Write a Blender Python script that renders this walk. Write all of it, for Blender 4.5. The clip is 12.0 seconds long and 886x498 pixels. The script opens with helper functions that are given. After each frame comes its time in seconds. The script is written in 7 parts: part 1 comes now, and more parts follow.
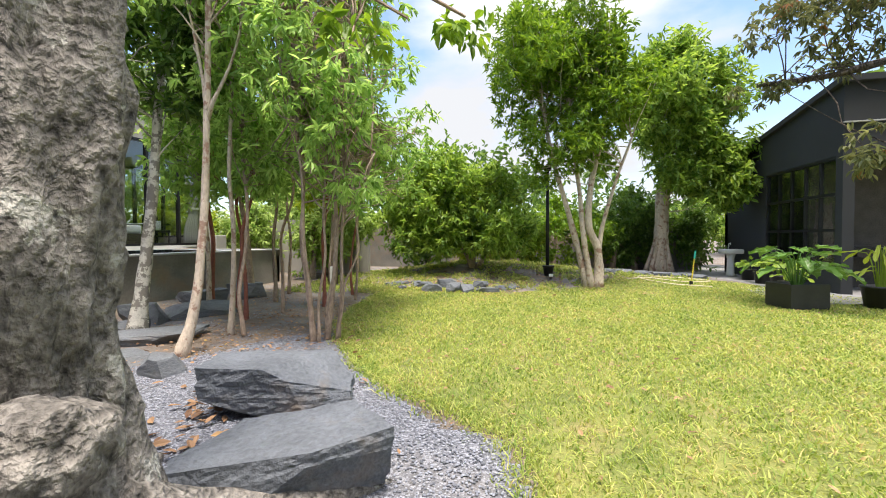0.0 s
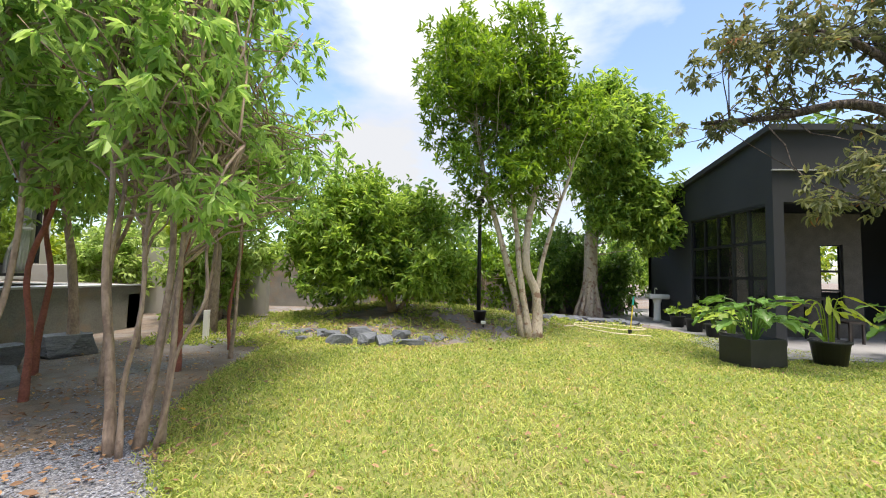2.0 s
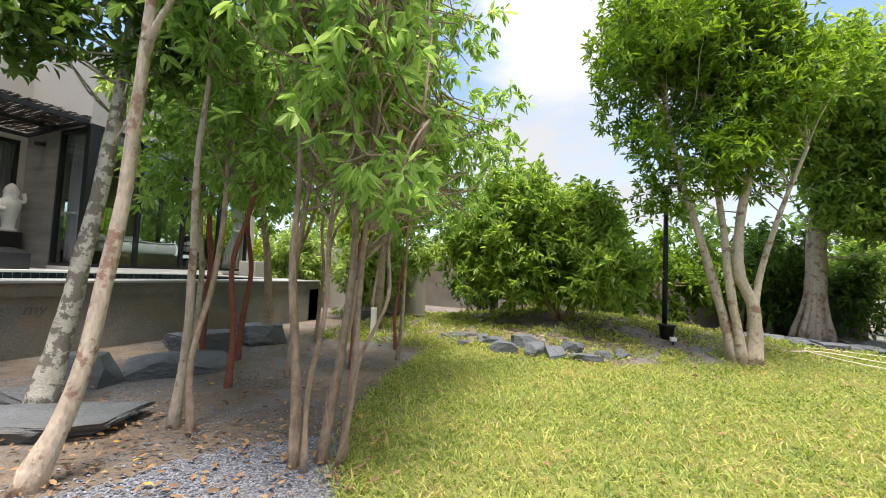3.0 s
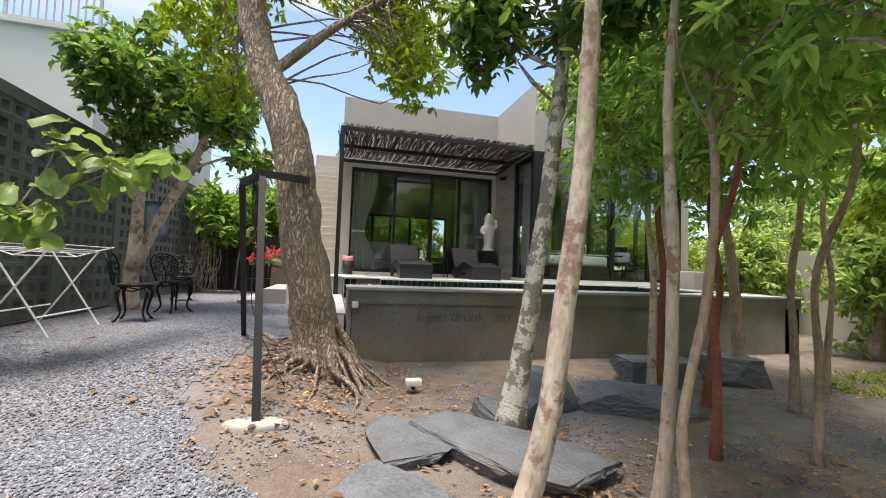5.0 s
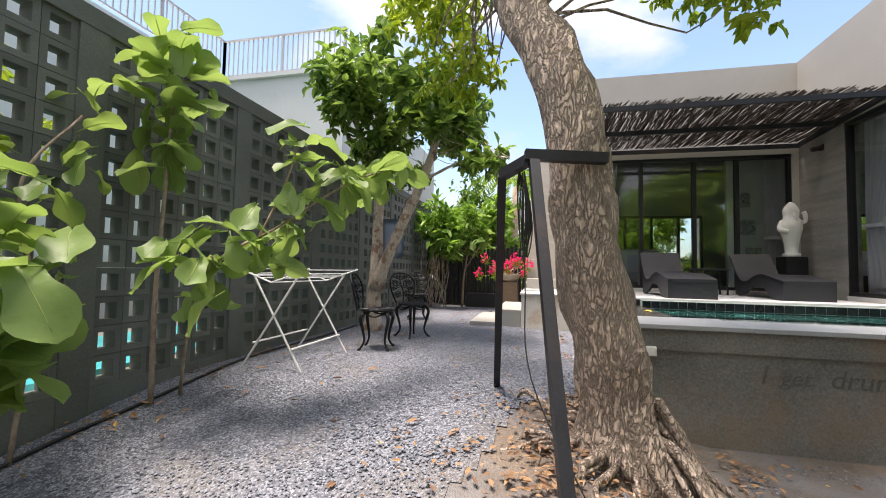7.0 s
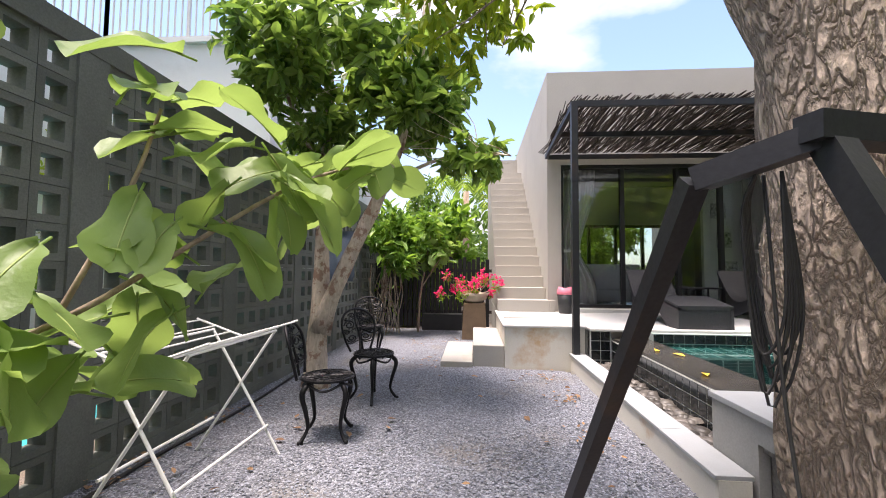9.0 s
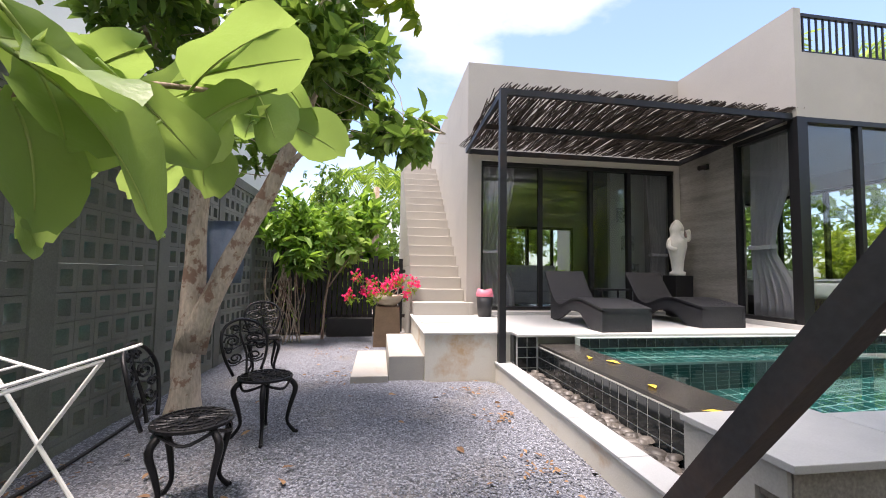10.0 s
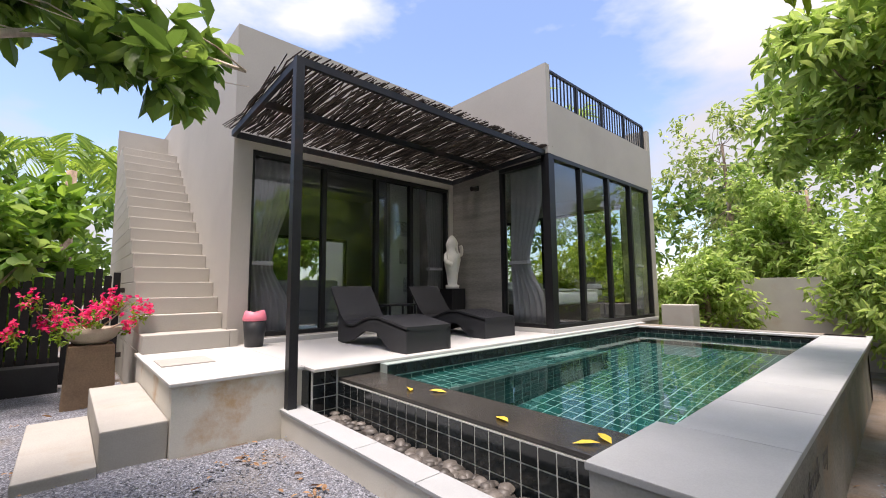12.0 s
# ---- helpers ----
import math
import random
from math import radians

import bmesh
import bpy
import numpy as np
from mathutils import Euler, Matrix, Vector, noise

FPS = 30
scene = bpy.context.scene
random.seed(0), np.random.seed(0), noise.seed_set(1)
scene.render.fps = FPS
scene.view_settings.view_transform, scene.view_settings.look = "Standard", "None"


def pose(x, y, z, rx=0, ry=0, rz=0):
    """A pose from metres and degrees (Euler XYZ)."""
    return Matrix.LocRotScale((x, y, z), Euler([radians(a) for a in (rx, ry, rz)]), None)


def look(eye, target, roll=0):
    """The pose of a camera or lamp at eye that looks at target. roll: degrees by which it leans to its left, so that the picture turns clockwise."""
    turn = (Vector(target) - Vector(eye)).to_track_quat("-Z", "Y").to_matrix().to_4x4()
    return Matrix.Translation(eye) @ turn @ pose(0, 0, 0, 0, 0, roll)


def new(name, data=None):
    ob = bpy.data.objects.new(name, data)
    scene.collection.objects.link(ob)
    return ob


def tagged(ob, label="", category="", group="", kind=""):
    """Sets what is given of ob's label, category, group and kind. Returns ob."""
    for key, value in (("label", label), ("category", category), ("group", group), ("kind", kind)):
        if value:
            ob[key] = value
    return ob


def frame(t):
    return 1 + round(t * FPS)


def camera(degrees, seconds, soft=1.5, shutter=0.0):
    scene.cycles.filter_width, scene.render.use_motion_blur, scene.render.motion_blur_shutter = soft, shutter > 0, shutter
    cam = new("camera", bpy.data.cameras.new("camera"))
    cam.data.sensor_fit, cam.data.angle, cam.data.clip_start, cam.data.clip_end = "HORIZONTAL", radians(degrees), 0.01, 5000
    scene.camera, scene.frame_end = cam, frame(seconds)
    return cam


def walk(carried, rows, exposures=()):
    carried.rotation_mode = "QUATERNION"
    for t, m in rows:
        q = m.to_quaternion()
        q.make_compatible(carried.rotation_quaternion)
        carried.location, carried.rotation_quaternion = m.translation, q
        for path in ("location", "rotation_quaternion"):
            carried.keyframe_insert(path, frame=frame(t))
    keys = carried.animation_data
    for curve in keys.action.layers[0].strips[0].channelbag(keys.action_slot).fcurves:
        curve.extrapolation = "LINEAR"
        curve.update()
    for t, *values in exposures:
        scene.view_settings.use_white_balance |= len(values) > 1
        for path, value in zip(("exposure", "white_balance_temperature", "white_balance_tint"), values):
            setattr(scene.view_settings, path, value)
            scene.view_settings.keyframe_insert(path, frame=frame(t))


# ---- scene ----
cam = camera(93.7, 12.0, soft=1.0)
PATH = [
    (0, (0.386, 0.038, 0.839), (-0.096, 1.978, 0.785), -0.3),
    (0.5, (0.363, 0.442, 0.814), (0.179, 2.433, 0.796), -0.1),
    (1, (0.340, 0.844, 0.865), (0.362, 2.844, 0.903), 0.2),
    (1.5, (0.259, 1.207, 0.902), (0.300, 3.204, 1.002), 0.6),
    (2, (0.126, 1.588, 0.896), (0.015, 3.581, 1.019), 1.2),
    (2.5, (-0.053, 1.927, 0.880), (-0.466, 3.881, 0.998), 1.9),
    (3, (-0.447, 2.220, 0.868), (-1.208, 4.066, 0.983), 2.6),
    (3.5, (-0.796, 2.489, 0.830), (-1.939, 4.127, 0.945), 3.1),
    (5.5, (-2.068, 2.849, 0.822), (-4.062, 2.972, 0.907), 1.8),
    (6, (-2.462, 2.670, 0.863), (-4.451, 2.473, 0.945), 1.7),
    (6.5, (-2.874, 2.456, 0.887), (-4.818, 1.995, 0.987), 1.2),
    (8.5, (-4.273, 1.642, 1.241), (-6.242, 1.310, 1.353), 0.3),
    (9, (-4.642, 1.509, 1.281), (-6.633, 1.360, 1.396), 0.5),
    (9.5, (-5.002, 1.420, 1.278), (-6.998, 1.481, 1.398), 0.6),
    (10, (-5.354, 1.367, 1.288), (-7.327, 1.667, 1.408), 0.8),
    (10.5, (-5.689, 1.294, 1.278), (-7.593, 1.889, 1.418), 0.7),
    (11, (-5.993, 1.269, 1.284), (-7.784, 2.146, 1.441), 0.5),
    (11.5, (-6.238, 1.272, 1.300), (-7.878, 2.405, 1.471), 0.1),
    (12, (-6.423, 1.260, 1.312), (-7.899, 2.596, 1.504), -0.5),
]
walk(cam, [(t, look(eye, target, roll)) for t, eye, target, roll in PATH],
     exposures=[(0, 1.17, 6700, 13), (2.5, 1.08, 6700, 13), (5.5, 1.06, 6800, 14), (9.0, 1.40, 6750, 21), (11.0, 1.34, 6700, 21), (12.0, 0.98, 6700, 20)])

# ---- world, sun ----
world = bpy.data.worlds.new("sky")
scene.world = world
world.use_nodes = True
wn, wl = world.node_tree.nodes, world.node_tree.links
wn.clear()
sky = wn.new("ShaderNodeTexSky")
sky.sky_type, sky.sun_disc = 'NISHITA', False
SUN_EL, SUN_AZ = radians(79), radians(155)
sky.sun_elevation, sky.sun_rotation = SUN_EL, SUN_AZ
sky.altitude, sky.air_density, sky.dust_density, sky.ozone_density = 0, 1.0, 1.2, 2.5
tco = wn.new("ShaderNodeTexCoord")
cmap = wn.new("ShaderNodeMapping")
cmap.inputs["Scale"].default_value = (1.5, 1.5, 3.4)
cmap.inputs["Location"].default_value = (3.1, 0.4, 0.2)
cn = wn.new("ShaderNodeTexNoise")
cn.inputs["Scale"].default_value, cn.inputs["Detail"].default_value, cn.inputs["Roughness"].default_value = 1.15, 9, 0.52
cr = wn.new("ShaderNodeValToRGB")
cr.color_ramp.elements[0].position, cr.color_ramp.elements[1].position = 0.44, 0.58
cm = wn.new("ShaderNodeMixRGB")
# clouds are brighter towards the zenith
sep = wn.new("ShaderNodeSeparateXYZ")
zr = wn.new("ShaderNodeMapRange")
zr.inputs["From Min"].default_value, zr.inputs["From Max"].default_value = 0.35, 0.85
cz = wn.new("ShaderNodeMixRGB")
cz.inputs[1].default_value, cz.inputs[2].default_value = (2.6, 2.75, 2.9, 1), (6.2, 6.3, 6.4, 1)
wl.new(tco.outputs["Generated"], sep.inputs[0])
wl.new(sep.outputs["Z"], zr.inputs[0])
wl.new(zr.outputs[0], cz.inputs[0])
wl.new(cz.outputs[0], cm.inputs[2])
bg = wn.new("ShaderNodeBackground")
bg.inputs["Strength"].default_value = 0.15
wo = wn.new("ShaderNodeOutputWorld")
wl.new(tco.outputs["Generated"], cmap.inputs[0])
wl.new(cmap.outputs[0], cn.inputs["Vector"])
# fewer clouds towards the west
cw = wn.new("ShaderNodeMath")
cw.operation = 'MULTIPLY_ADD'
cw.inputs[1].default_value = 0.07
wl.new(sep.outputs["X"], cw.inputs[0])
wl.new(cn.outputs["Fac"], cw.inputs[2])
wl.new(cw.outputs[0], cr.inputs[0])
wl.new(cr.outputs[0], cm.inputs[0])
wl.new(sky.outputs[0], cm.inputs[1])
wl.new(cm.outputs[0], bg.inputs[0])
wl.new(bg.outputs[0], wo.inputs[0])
sun_data = bpy.data.lights.new("sun", 'SUN')
sun_data.energy, sun_data.angle, sun_data.color = 3.4, radians(20.0), (1.0, 0.93, 0.83)
sun = new("sun", sun_data)
# Nishita's rotation is clockwise from north (+y)
sdir = Vector((math.sin(SUN_AZ) * math.cos(SUN_EL), math.cos(SUN_AZ) * math.cos(SUN_EL), math.sin(SUN_EL)))
sun.matrix_world = look(sdir * 30, (0, 0, 0))

# ---- materials ----
def mat(name, color=(0.5, 0.5, 0.5), rough=0.7, metal=0.0, var=0.15, scale=6.0, fine=60.0, bump=0.2, spec=0.5, color2=None,
        stain=0.0, stain_color=(0.25, 0.22, 0.18), island=0.0, objrand=0.0, coat=0.0, bump_dist=0.01, stretch=(1, 1, 1), stain_scale=1.1, stain_at=0.55, stain_soft=0.16, crack=0.0):
    m = bpy.data.materials.new(name)
    m.use_nodes = True
    n, l = m.node_tree.nodes, m.node_tree.links
    b = n["Principled BSDF"]
    b.inputs["Roughness"].default_value, b.inputs["Metallic"].default_value = rough, metal
    b.inputs["Specular IOR Level"].default_value = spec
    b.inputs["Coat Weight"].default_value = coat
    tc = n.new("ShaderNodeTexCoord")
    mp = n.new("ShaderNodeMapping")
    mp.inputs["Scale"].default_value = stretch
    l.new(tc.outputs["Object"], mp.inputs[0])
    n1 = n.new("ShaderNodeTexNoise")
    n1.inputs["Scale"].default_value, n1.inputs["Detail"].default_value = scale, 6
    n2 = n.new("ShaderNodeTexNoise")
    n2.inputs["Scale"].default_value, n2.inputs["Detail"].default_value = fine, 5
    for x in (n1, n2):
        l.new(mp.outputs[0], x.inputs["Vector"])
    add = n.new("ShaderNodeMath")
    add.operation = 'ADD'
    l.new(n1.outputs["Fac"], add.inputs[0])
    l.new(n2.outputs["Fac"], add.inputs[1])
    fac = add.outputs[0]
    rp = n.new("ShaderNodeMapRange")
    rp.inputs["From Min"].default_value, rp.inputs["From Max"].default_value = 0.7, 1.3
    l.new(fac, rp.inputs[0])
    mix = n.new("ShaderNodeMixRGB")
    c2 = color2 or tuple(c * (1 + var) for c in color)
    c1 = color if color2 else tuple(c * (1 - var) for c in color)
    mix.inputs[1].default_value, mix.inputs[2].default_value = (*c1, 1), (*c2, 1)
    l.new(rp.outputs[0], mix.inputs[0])
    out = mix.outputs[0]
    if stain:
        n3 = n.new("ShaderNodeTexNoise")
        n3.inputs["Scale"].default_value, n3.inputs["Detail"].default_value, n3.inputs["Roughness"].default_value = stain_scale, 8, 0.65
        l.new(tc.outputs["Object"], n3.inputs["Vector"])
        r3 = n.new("ShaderNodeMapRange")
        r3.inputs["From Min"].default_value, r3.inputs["From Max"].default_value = stain_at, stain_at + stain_soft
        r3.inputs["To Max"].default_value = stain
        l.new(n3.outputs["Fac"], r3.inputs[0])
        m3 = n.new("ShaderNodeMixRGB")
        m3.inputs[2].default_value = (*stain_color, 1)
        l.new(r3.outputs[0], m3.inputs[0])
        l.new(out, m3.inputs[1])
        out = m3.outputs[0]
    if island or objrand:
        g = n.new("ShaderNodeNewGeometry") if island else n.new("ShaderNodeObjectInfo")
        amount = island or objrand
        hs = n.new("ShaderNodeHueSaturation")
        mr = n.new("ShaderNodeMapRange")
        mr.inputs["To Min"].default_value, mr.inputs["To Max"].default_value = 1 - amount, 1 + amount
        l.new(g.outputs["Random Per Island" if island else "Random"], mr.inputs[0])
        l.new(mr.outputs[0], hs.inputs["Value"])
        l.new(out, hs.inputs["Color"])
        out = hs.outputs[0]
    if crack:
        wob = n.new("ShaderNodeMixRGB")
        wob.blend_type, wob.inputs[0].default_value = 'ADD', 0.3
        l.new(mp.outputs[0], wob.inputs[1])
        l.new(n1.outputs["Color"], wob.inputs[2])
        vo = n.new("ShaderNodeTexVoronoi")
        vo.feature = 'DISTANCE_TO_EDGE'
        vo.inputs["Scale"].default_value = crack
        l.new(wob.outputs[0], vo.inputs["Vector"])
        cr_ = n.new("ShaderNodeMapRange")
        cr_.inputs["From Min"].default_value, cr_.inputs["From Max"].default_value = 0.0, 0.22
        l.new(vo.outputs["Distance"], cr_.inputs[0])
        mc = n.new("ShaderNodeMixRGB")
        mc.inputs[1].default_value = (*(c * 0.8 for c in c1), 1)
        l.new(cr_.outputs[0], mc.inputs[0])
        l.new(out, mc.inputs[2])
        out = mc.outputs[0]
        ad = n.new("ShaderNodeMath")
        ad.operation = 'MULTIPLY_ADD'
        ad.inputs[1].default_value = 0.9
        l.new(fac, ad.inputs[0])
        l.new(cr_.outputs[0], ad.inputs[2])
        fac = ad.outputs[0]
    l.new(out, b.inputs["Base Color"])
    if bump:
        bp = n.new("ShaderNodeBump")
        bp.inputs["Strength"].default_value, bp.inputs["Distance"].default_value = bump, bump_dist
        l.new(fac, bp.inputs["Height"])
        l.new(bp.outputs[0], b.inputs["Normal"])
    return m


def leaf_mat(name, dark, light, glow=0.35, rough=0.45, third=None, third_at=0.93):
    """Foliage: colour by leaf, part of the light passes through."""
    m = bpy.data.materials.new(name)
    m.use_nodes = True
    n, l = m.node_tree.nodes, m.node_tree.links
    b = n["Principled BSDF"]
    b.inputs["Roughness"].default_value = rough
    b.inputs["Specular IOR Level"].default_value = 0.35
    g = n.new("ShaderNodeNewGeometry")
    r = n.new("ShaderNodeValToRGB")
    e = r.color_ramp.elements
    e[0].color, e[1].color = (*dark, 1), (*light, 1)
    if third:
        e[1].position = third_at
        x = e.new(1.0)
        x.color = (*third, 1)
    tc = n.new("ShaderNodeTexCoord")
    nz = n.new("ShaderNodeTexNoise")
    nz.inputs["Scale"].default_value = 1.6
    l.new(tc.outputs["Object"], nz.inputs["Vector"])
    mx = n.new("ShaderNodeMath")
    mx.operation = 'MULTIPLY_ADD'
    mx.inputs[1].default_value = 0.9
    l.new(g.outputs["Random Per Island"], mx.inputs[0])
    sb = n.new("ShaderNodeMath")
    sb.operation = 'MULTIPLY_ADD'
    sb.inputs[1].default_value, sb.inputs[2].default_value = 0.8, -0.35
    l.new(nz.outputs["Fac"], sb.inputs[0])
    l.new(sb.outputs[0], mx.inputs[2])
    l.new(mx.outputs[0], r.inputs[0])
    l.new(r.outputs[0], b.inputs["Base Color"])
    t = n.new("ShaderNodeBsdfTranslucent")
    hs = n.new("ShaderNodeHueSaturation")
    hs.inputs["Value"].default_value, hs.inputs["Saturation"].default_value, hs.inputs["Hue"].default_value = 1.6, 1.1, 0.485
    l.new(r.outputs[0], hs.inputs["Color"])
    l.new(hs.outputs[0], t.inputs[0])
    ms = n.new("ShaderNodeMixShader")
    ms.inputs[0].default_value = glow
    l.new(b.outputs[0], ms.inputs[1])
    l.new(t.outputs[0], ms.inputs[2])
    l.new(ms.outputs[0], n["Material Output"].inputs[0])
    fn = n.new("ShaderNodeTexNoise")
    fn.inputs["Scale"].default_value, fn.inputs["Detail"].default_value = 28.0, 4
    l.new(tc.outputs["Object"], fn.inputs["Vector"])
    bp = n.new("ShaderNodeBump")
    bp.inputs["Strength"].default_value, bp.inputs["Distance"].default_value = 0.45, 0.01
    l.new(fn.outputs["Fac"], bp.inputs["Height"])
    l.new(bp.outputs[0], b.inputs["Normal"])
    return m


def glass_mat(name, color=(0.85, 0.9, 0.9), see=0.75):
    m = bpy.data.materials.new(name)
    m.use_nodes = True
    n, l = m.node_tree.nodes, m.node_tree.links
    n.clear()
    o = n.new("ShaderNodeOutputMaterial")
    lw = n.new("ShaderNodeLayerWeight")
    pw = n.new("ShaderNodeMath")
    pw.operation, pw.inputs[1].default_value = 'POWER', 4.0
    fr = n.new("ShaderNodeMath")
    fr.operation, fr.inputs[1].default_value, fr.inputs[2].default_value = 'MULTIPLY_ADD', 0.7, 0.075
    l.new(lw.outputs["Facing"], pw.inputs[0])
    l.new(pw.outputs[0], fr.inputs[0])
    gl = n.new("ShaderNodeBsdfGlossy")
    gl.inputs["Roughness"].default_value = 0.01
    tr = n.new("ShaderNodeBsdfTransparent")
    tr.inputs[0].default_value = (*color, 1)
    mx = n.new("ShaderNodeMixShader")
    l.new(fr.outputs[0], mx.inputs[0])
    l.new(tr.outputs[0], mx.inputs[1])
    l.new(gl.outputs[0], mx.inputs[2])
    l.new(mx.outputs[0], o.inputs[0])
    return m


def gravel_mat():
    """Chippings: a tone for each small stone, rounded relief, brown dust in patches."""
    m = bpy.data.materials.new("gravel bed")
    m.use_nodes = True
    n, l = m.node_tree.nodes, m.node_tree.links
    b = n["Principled BSDF"]
    b.inputs["Roughness"].default_value = 0.85
    tc = n.new("ShaderNodeTexCoord")
    vo = n.new("ShaderNodeTexVoronoi")
    vo.inputs["Scale"].default_value = 88.0
    l.new(tc.outputs["Object"], vo.inputs["Vector"])
    sp = n.new("ShaderNodeSeparateColor")
    l.new(vo.outputs["Color"], sp.inputs[0])
    rp = n.new("ShaderNodeValToRGB")
    e = rp.color_ramp.elements
    e[0].color, e[1].color = (0.098, 0.104, 0.122, 1), (0.37, 0.388, 0.44, 1)
    x = e.new(0.6)
    x.color = (0.185, 0.194, 0.227, 1)
    l.new(sp.outputs[0], rp.inputs[0])
    nz = n.new("ShaderNodeTexNoise")
    nz.inputs["Scale"].default_value, nz.inputs["Detail"].default_value = 0.9, 7
    l.new(tc.outputs["Object"], nz.inputs["Vector"])
    mr = n.new("ShaderNodeMapRange")
    mr.inputs["From Min"].default_value, mr.inputs["From Max"].default_value, mr.inputs["To Max"].default_value = 0.54, 0.72, 0.55
    l.new(nz.outputs["Fac"], mr.inputs[0])
    mx = n.new("ShaderNodeMixRGB")
    mx.inputs[2].default_value = (0.22, 0.19, 0.15, 1)
    l.new(mr.outputs[0], mx.inputs[0])
    l.new(rp.outputs[0], mx.inputs[1])
    l.new(mx.outputs[0], b.inputs["Base Color"])
    bp = n.new("ShaderNodeBump")
    bp.invert = True
    bp.inputs["Strength"].default_value, bp.inputs["Distance"].default_value = 0.9, 0.012
    l.new(vo.outputs["Distance"], bp.inputs["Height"])
    l.new(bp.outputs[0], b.inputs["Normal"])
    return m


M = {}
M["stucco"] = mat("grey stucco", (0.40, 0.375, 0.335), 0.85, var=0.07, scale=1.3, fine=90, bump=0.12, stain=0.35, stain_color=(0.30, 0.28, 0.25), stain_scale=0.6)
M["stucco_light"] = mat("pale render", (0.62, 0.62, 0.60), 0.85, var=0.06, scale=1.0, fine=80, bump=0.1, stain=0.3, stain_color=(0.4, 0.39, 0.37))
M["stucco_dark"] = mat("dark render", (0.027, 0.030, 0.034), 0.8, var=0.12, scale=1.3, fine=80, bump=0.15)
M["brick_dark"] = mat("rough dark brickwork", (0.085, 0.078, 0.07), 0.9, var=0.3, scale=5, fine=40, bump=0.6)
M["concrete"] = mat("weathered concrete", (0.37, 0.355, 0.325), 0.85, var=0.1, scale=3, fine=110, bump=0.15, stain=0.5, stain_color=(0.33, 0.27, 0.19), stain_scale=1.7)
M["pool_wall"] = mat("stained concrete wall", (0.21, 0.20, 0.182), 0.9, var=0.35, scale=1.6, fine=60, bump=0.25, stain=0.7, stain_color=(0.29, 0.20, 0.125), stain_scale=1.0, stain_at=0.48)
# paler than the pool wall: the lit look of its south end is in this colour
M["cap_lit"] = mat("grey render paled as a lit face", (0.30, 0.30, 0.285), 0.85, var=0.1, scale=2.5, fine=90, bump=0.12, stain=0.4, stain_color=(0.2, 0.19, 0.17), stain_scale=1.5)
M["coping"] = mat("grey stone coping", (0.36, 0.375, 0.385), 0.6, var=0.08, scale=4, fine=140, bump=0.08, stain=0.3, stain_color=(0.42, 0.40, 0.36), objrand=0.06)
M["deck"] = mat("white deck tile", (0.53, 0.525, 0.51), 0.6, var=0.04, scale=2, fine=120, bump=0.05, stain=0.3, stain_color=(0.55, 0.52, 0.47))
M["deck_side"] = mat("whitewashed rusty render", (0.66, 0.63, 0.56), 0.85, var=0.06, scale=3, fine=90, bump=0.15, stain=0.85, stain_color=(0.50, 0.30, 0.13), stain_scale=1.9, stain_at=0.55)
M["black_coping"] = mat("wet black stone", (0.045, 0.043, 0.04), 0.25, var=0.3, scale=3, fine=60, bump=0.1, stain=0.4, stain_color=(0.13, 0.11, 0.09))
M["tile_black"] = mat("black glazed tile", (0.012, 0.016, 0.018), 0.12, var=0.3, scale=9, fine=40, bump=0.03, objrand=0.35)
M["tile_green"] = mat("green glazed pool tile", (0.012, 0.068, 0.064), 0.2, var=0.25, scale=6, fine=40, bump=0.03, island=0.25)
M["grout"] = mat("pale grout", (0.30, 0.36, 0.34), 0.8, var=0.1, scale=20, fine=120, bump=0.1)
M["frame"] = mat("black aluminium", (0.016, 0.016, 0.018), 0.42, metal=0.3, var=0.15, scale=8, fine=90, bump=0.03)
M["steel"] = mat("dark painted steel", (0.022, 0.023, 0.027), 0.5, metal=0.4, var=0.25, scale=5, fine=70, bump=0.06, stain=0.35, stain_color=(0.16, 0.08, 0.04))
M["iron"] = mat("black cast iron", (0.014, 0.014, 0.016), 0.45, metal=0.6, var=0.3, scale=14, fine=120, bump=0.2)
M["white_metal"] = mat("white enamelled wire", (0.75, 0.75, 0.73), 0.4, var=0.05, scale=6, fine=60, bump=0.03)
M["reed"] = mat("dark weathered reed", (0.038, 0.028, 0.022), 0.85, var=0.35, scale=6, fine=60, bump=0.3, island=0.7)
M["block"] = mat("dark painted vent block", (0.13, 0.138, 0.122), 0.85, var=0.2, scale=3, fine=90, bump=0.2, objrand=0.25)
M["wicker"] = mat("charcoal wicker", (0.020, 0.021, 0.025), 0.45, var=0.4, scale=30, fine=220, bump=0.7, stretch=(1, 3, 1), bump_dist=0.006)
M["curtain"] = mat("grey curtain cloth", (0.60, 0.57, 0.61), 0.9, var=0.1, scale=5, fine=180, bump=0.15)
M["marble"] = mat("chalk white statue stone", (0.78, 0.76, 0.71), 0.7, var=0.08, scale=9, fine=60, bump=0.2)
M["white"] = mat("white linen", (0.80, 0.80, 0.79), 0.9, var=0.05, scale=7, fine=120, bump=0.25)
M["porcelain"] = mat("white porcelain", (0.80, 0.79, 0.76), 0.2, var=0.04, scale=5, fine=40, bump=0.02)
M["black_plastic"] = mat("black plastic", (0.022, 0.023, 0.025), 0.45, var=0.2, scale=8, fine=70, bump=0.08, stain=0.3, stain_color=(0.10, 0.09, 0.075))
M["pink"] = mat("pink plastic", (0.75, 0.20, 0.27), 0.45, var=0.08, scale=8, fine=70, bump=0.04)
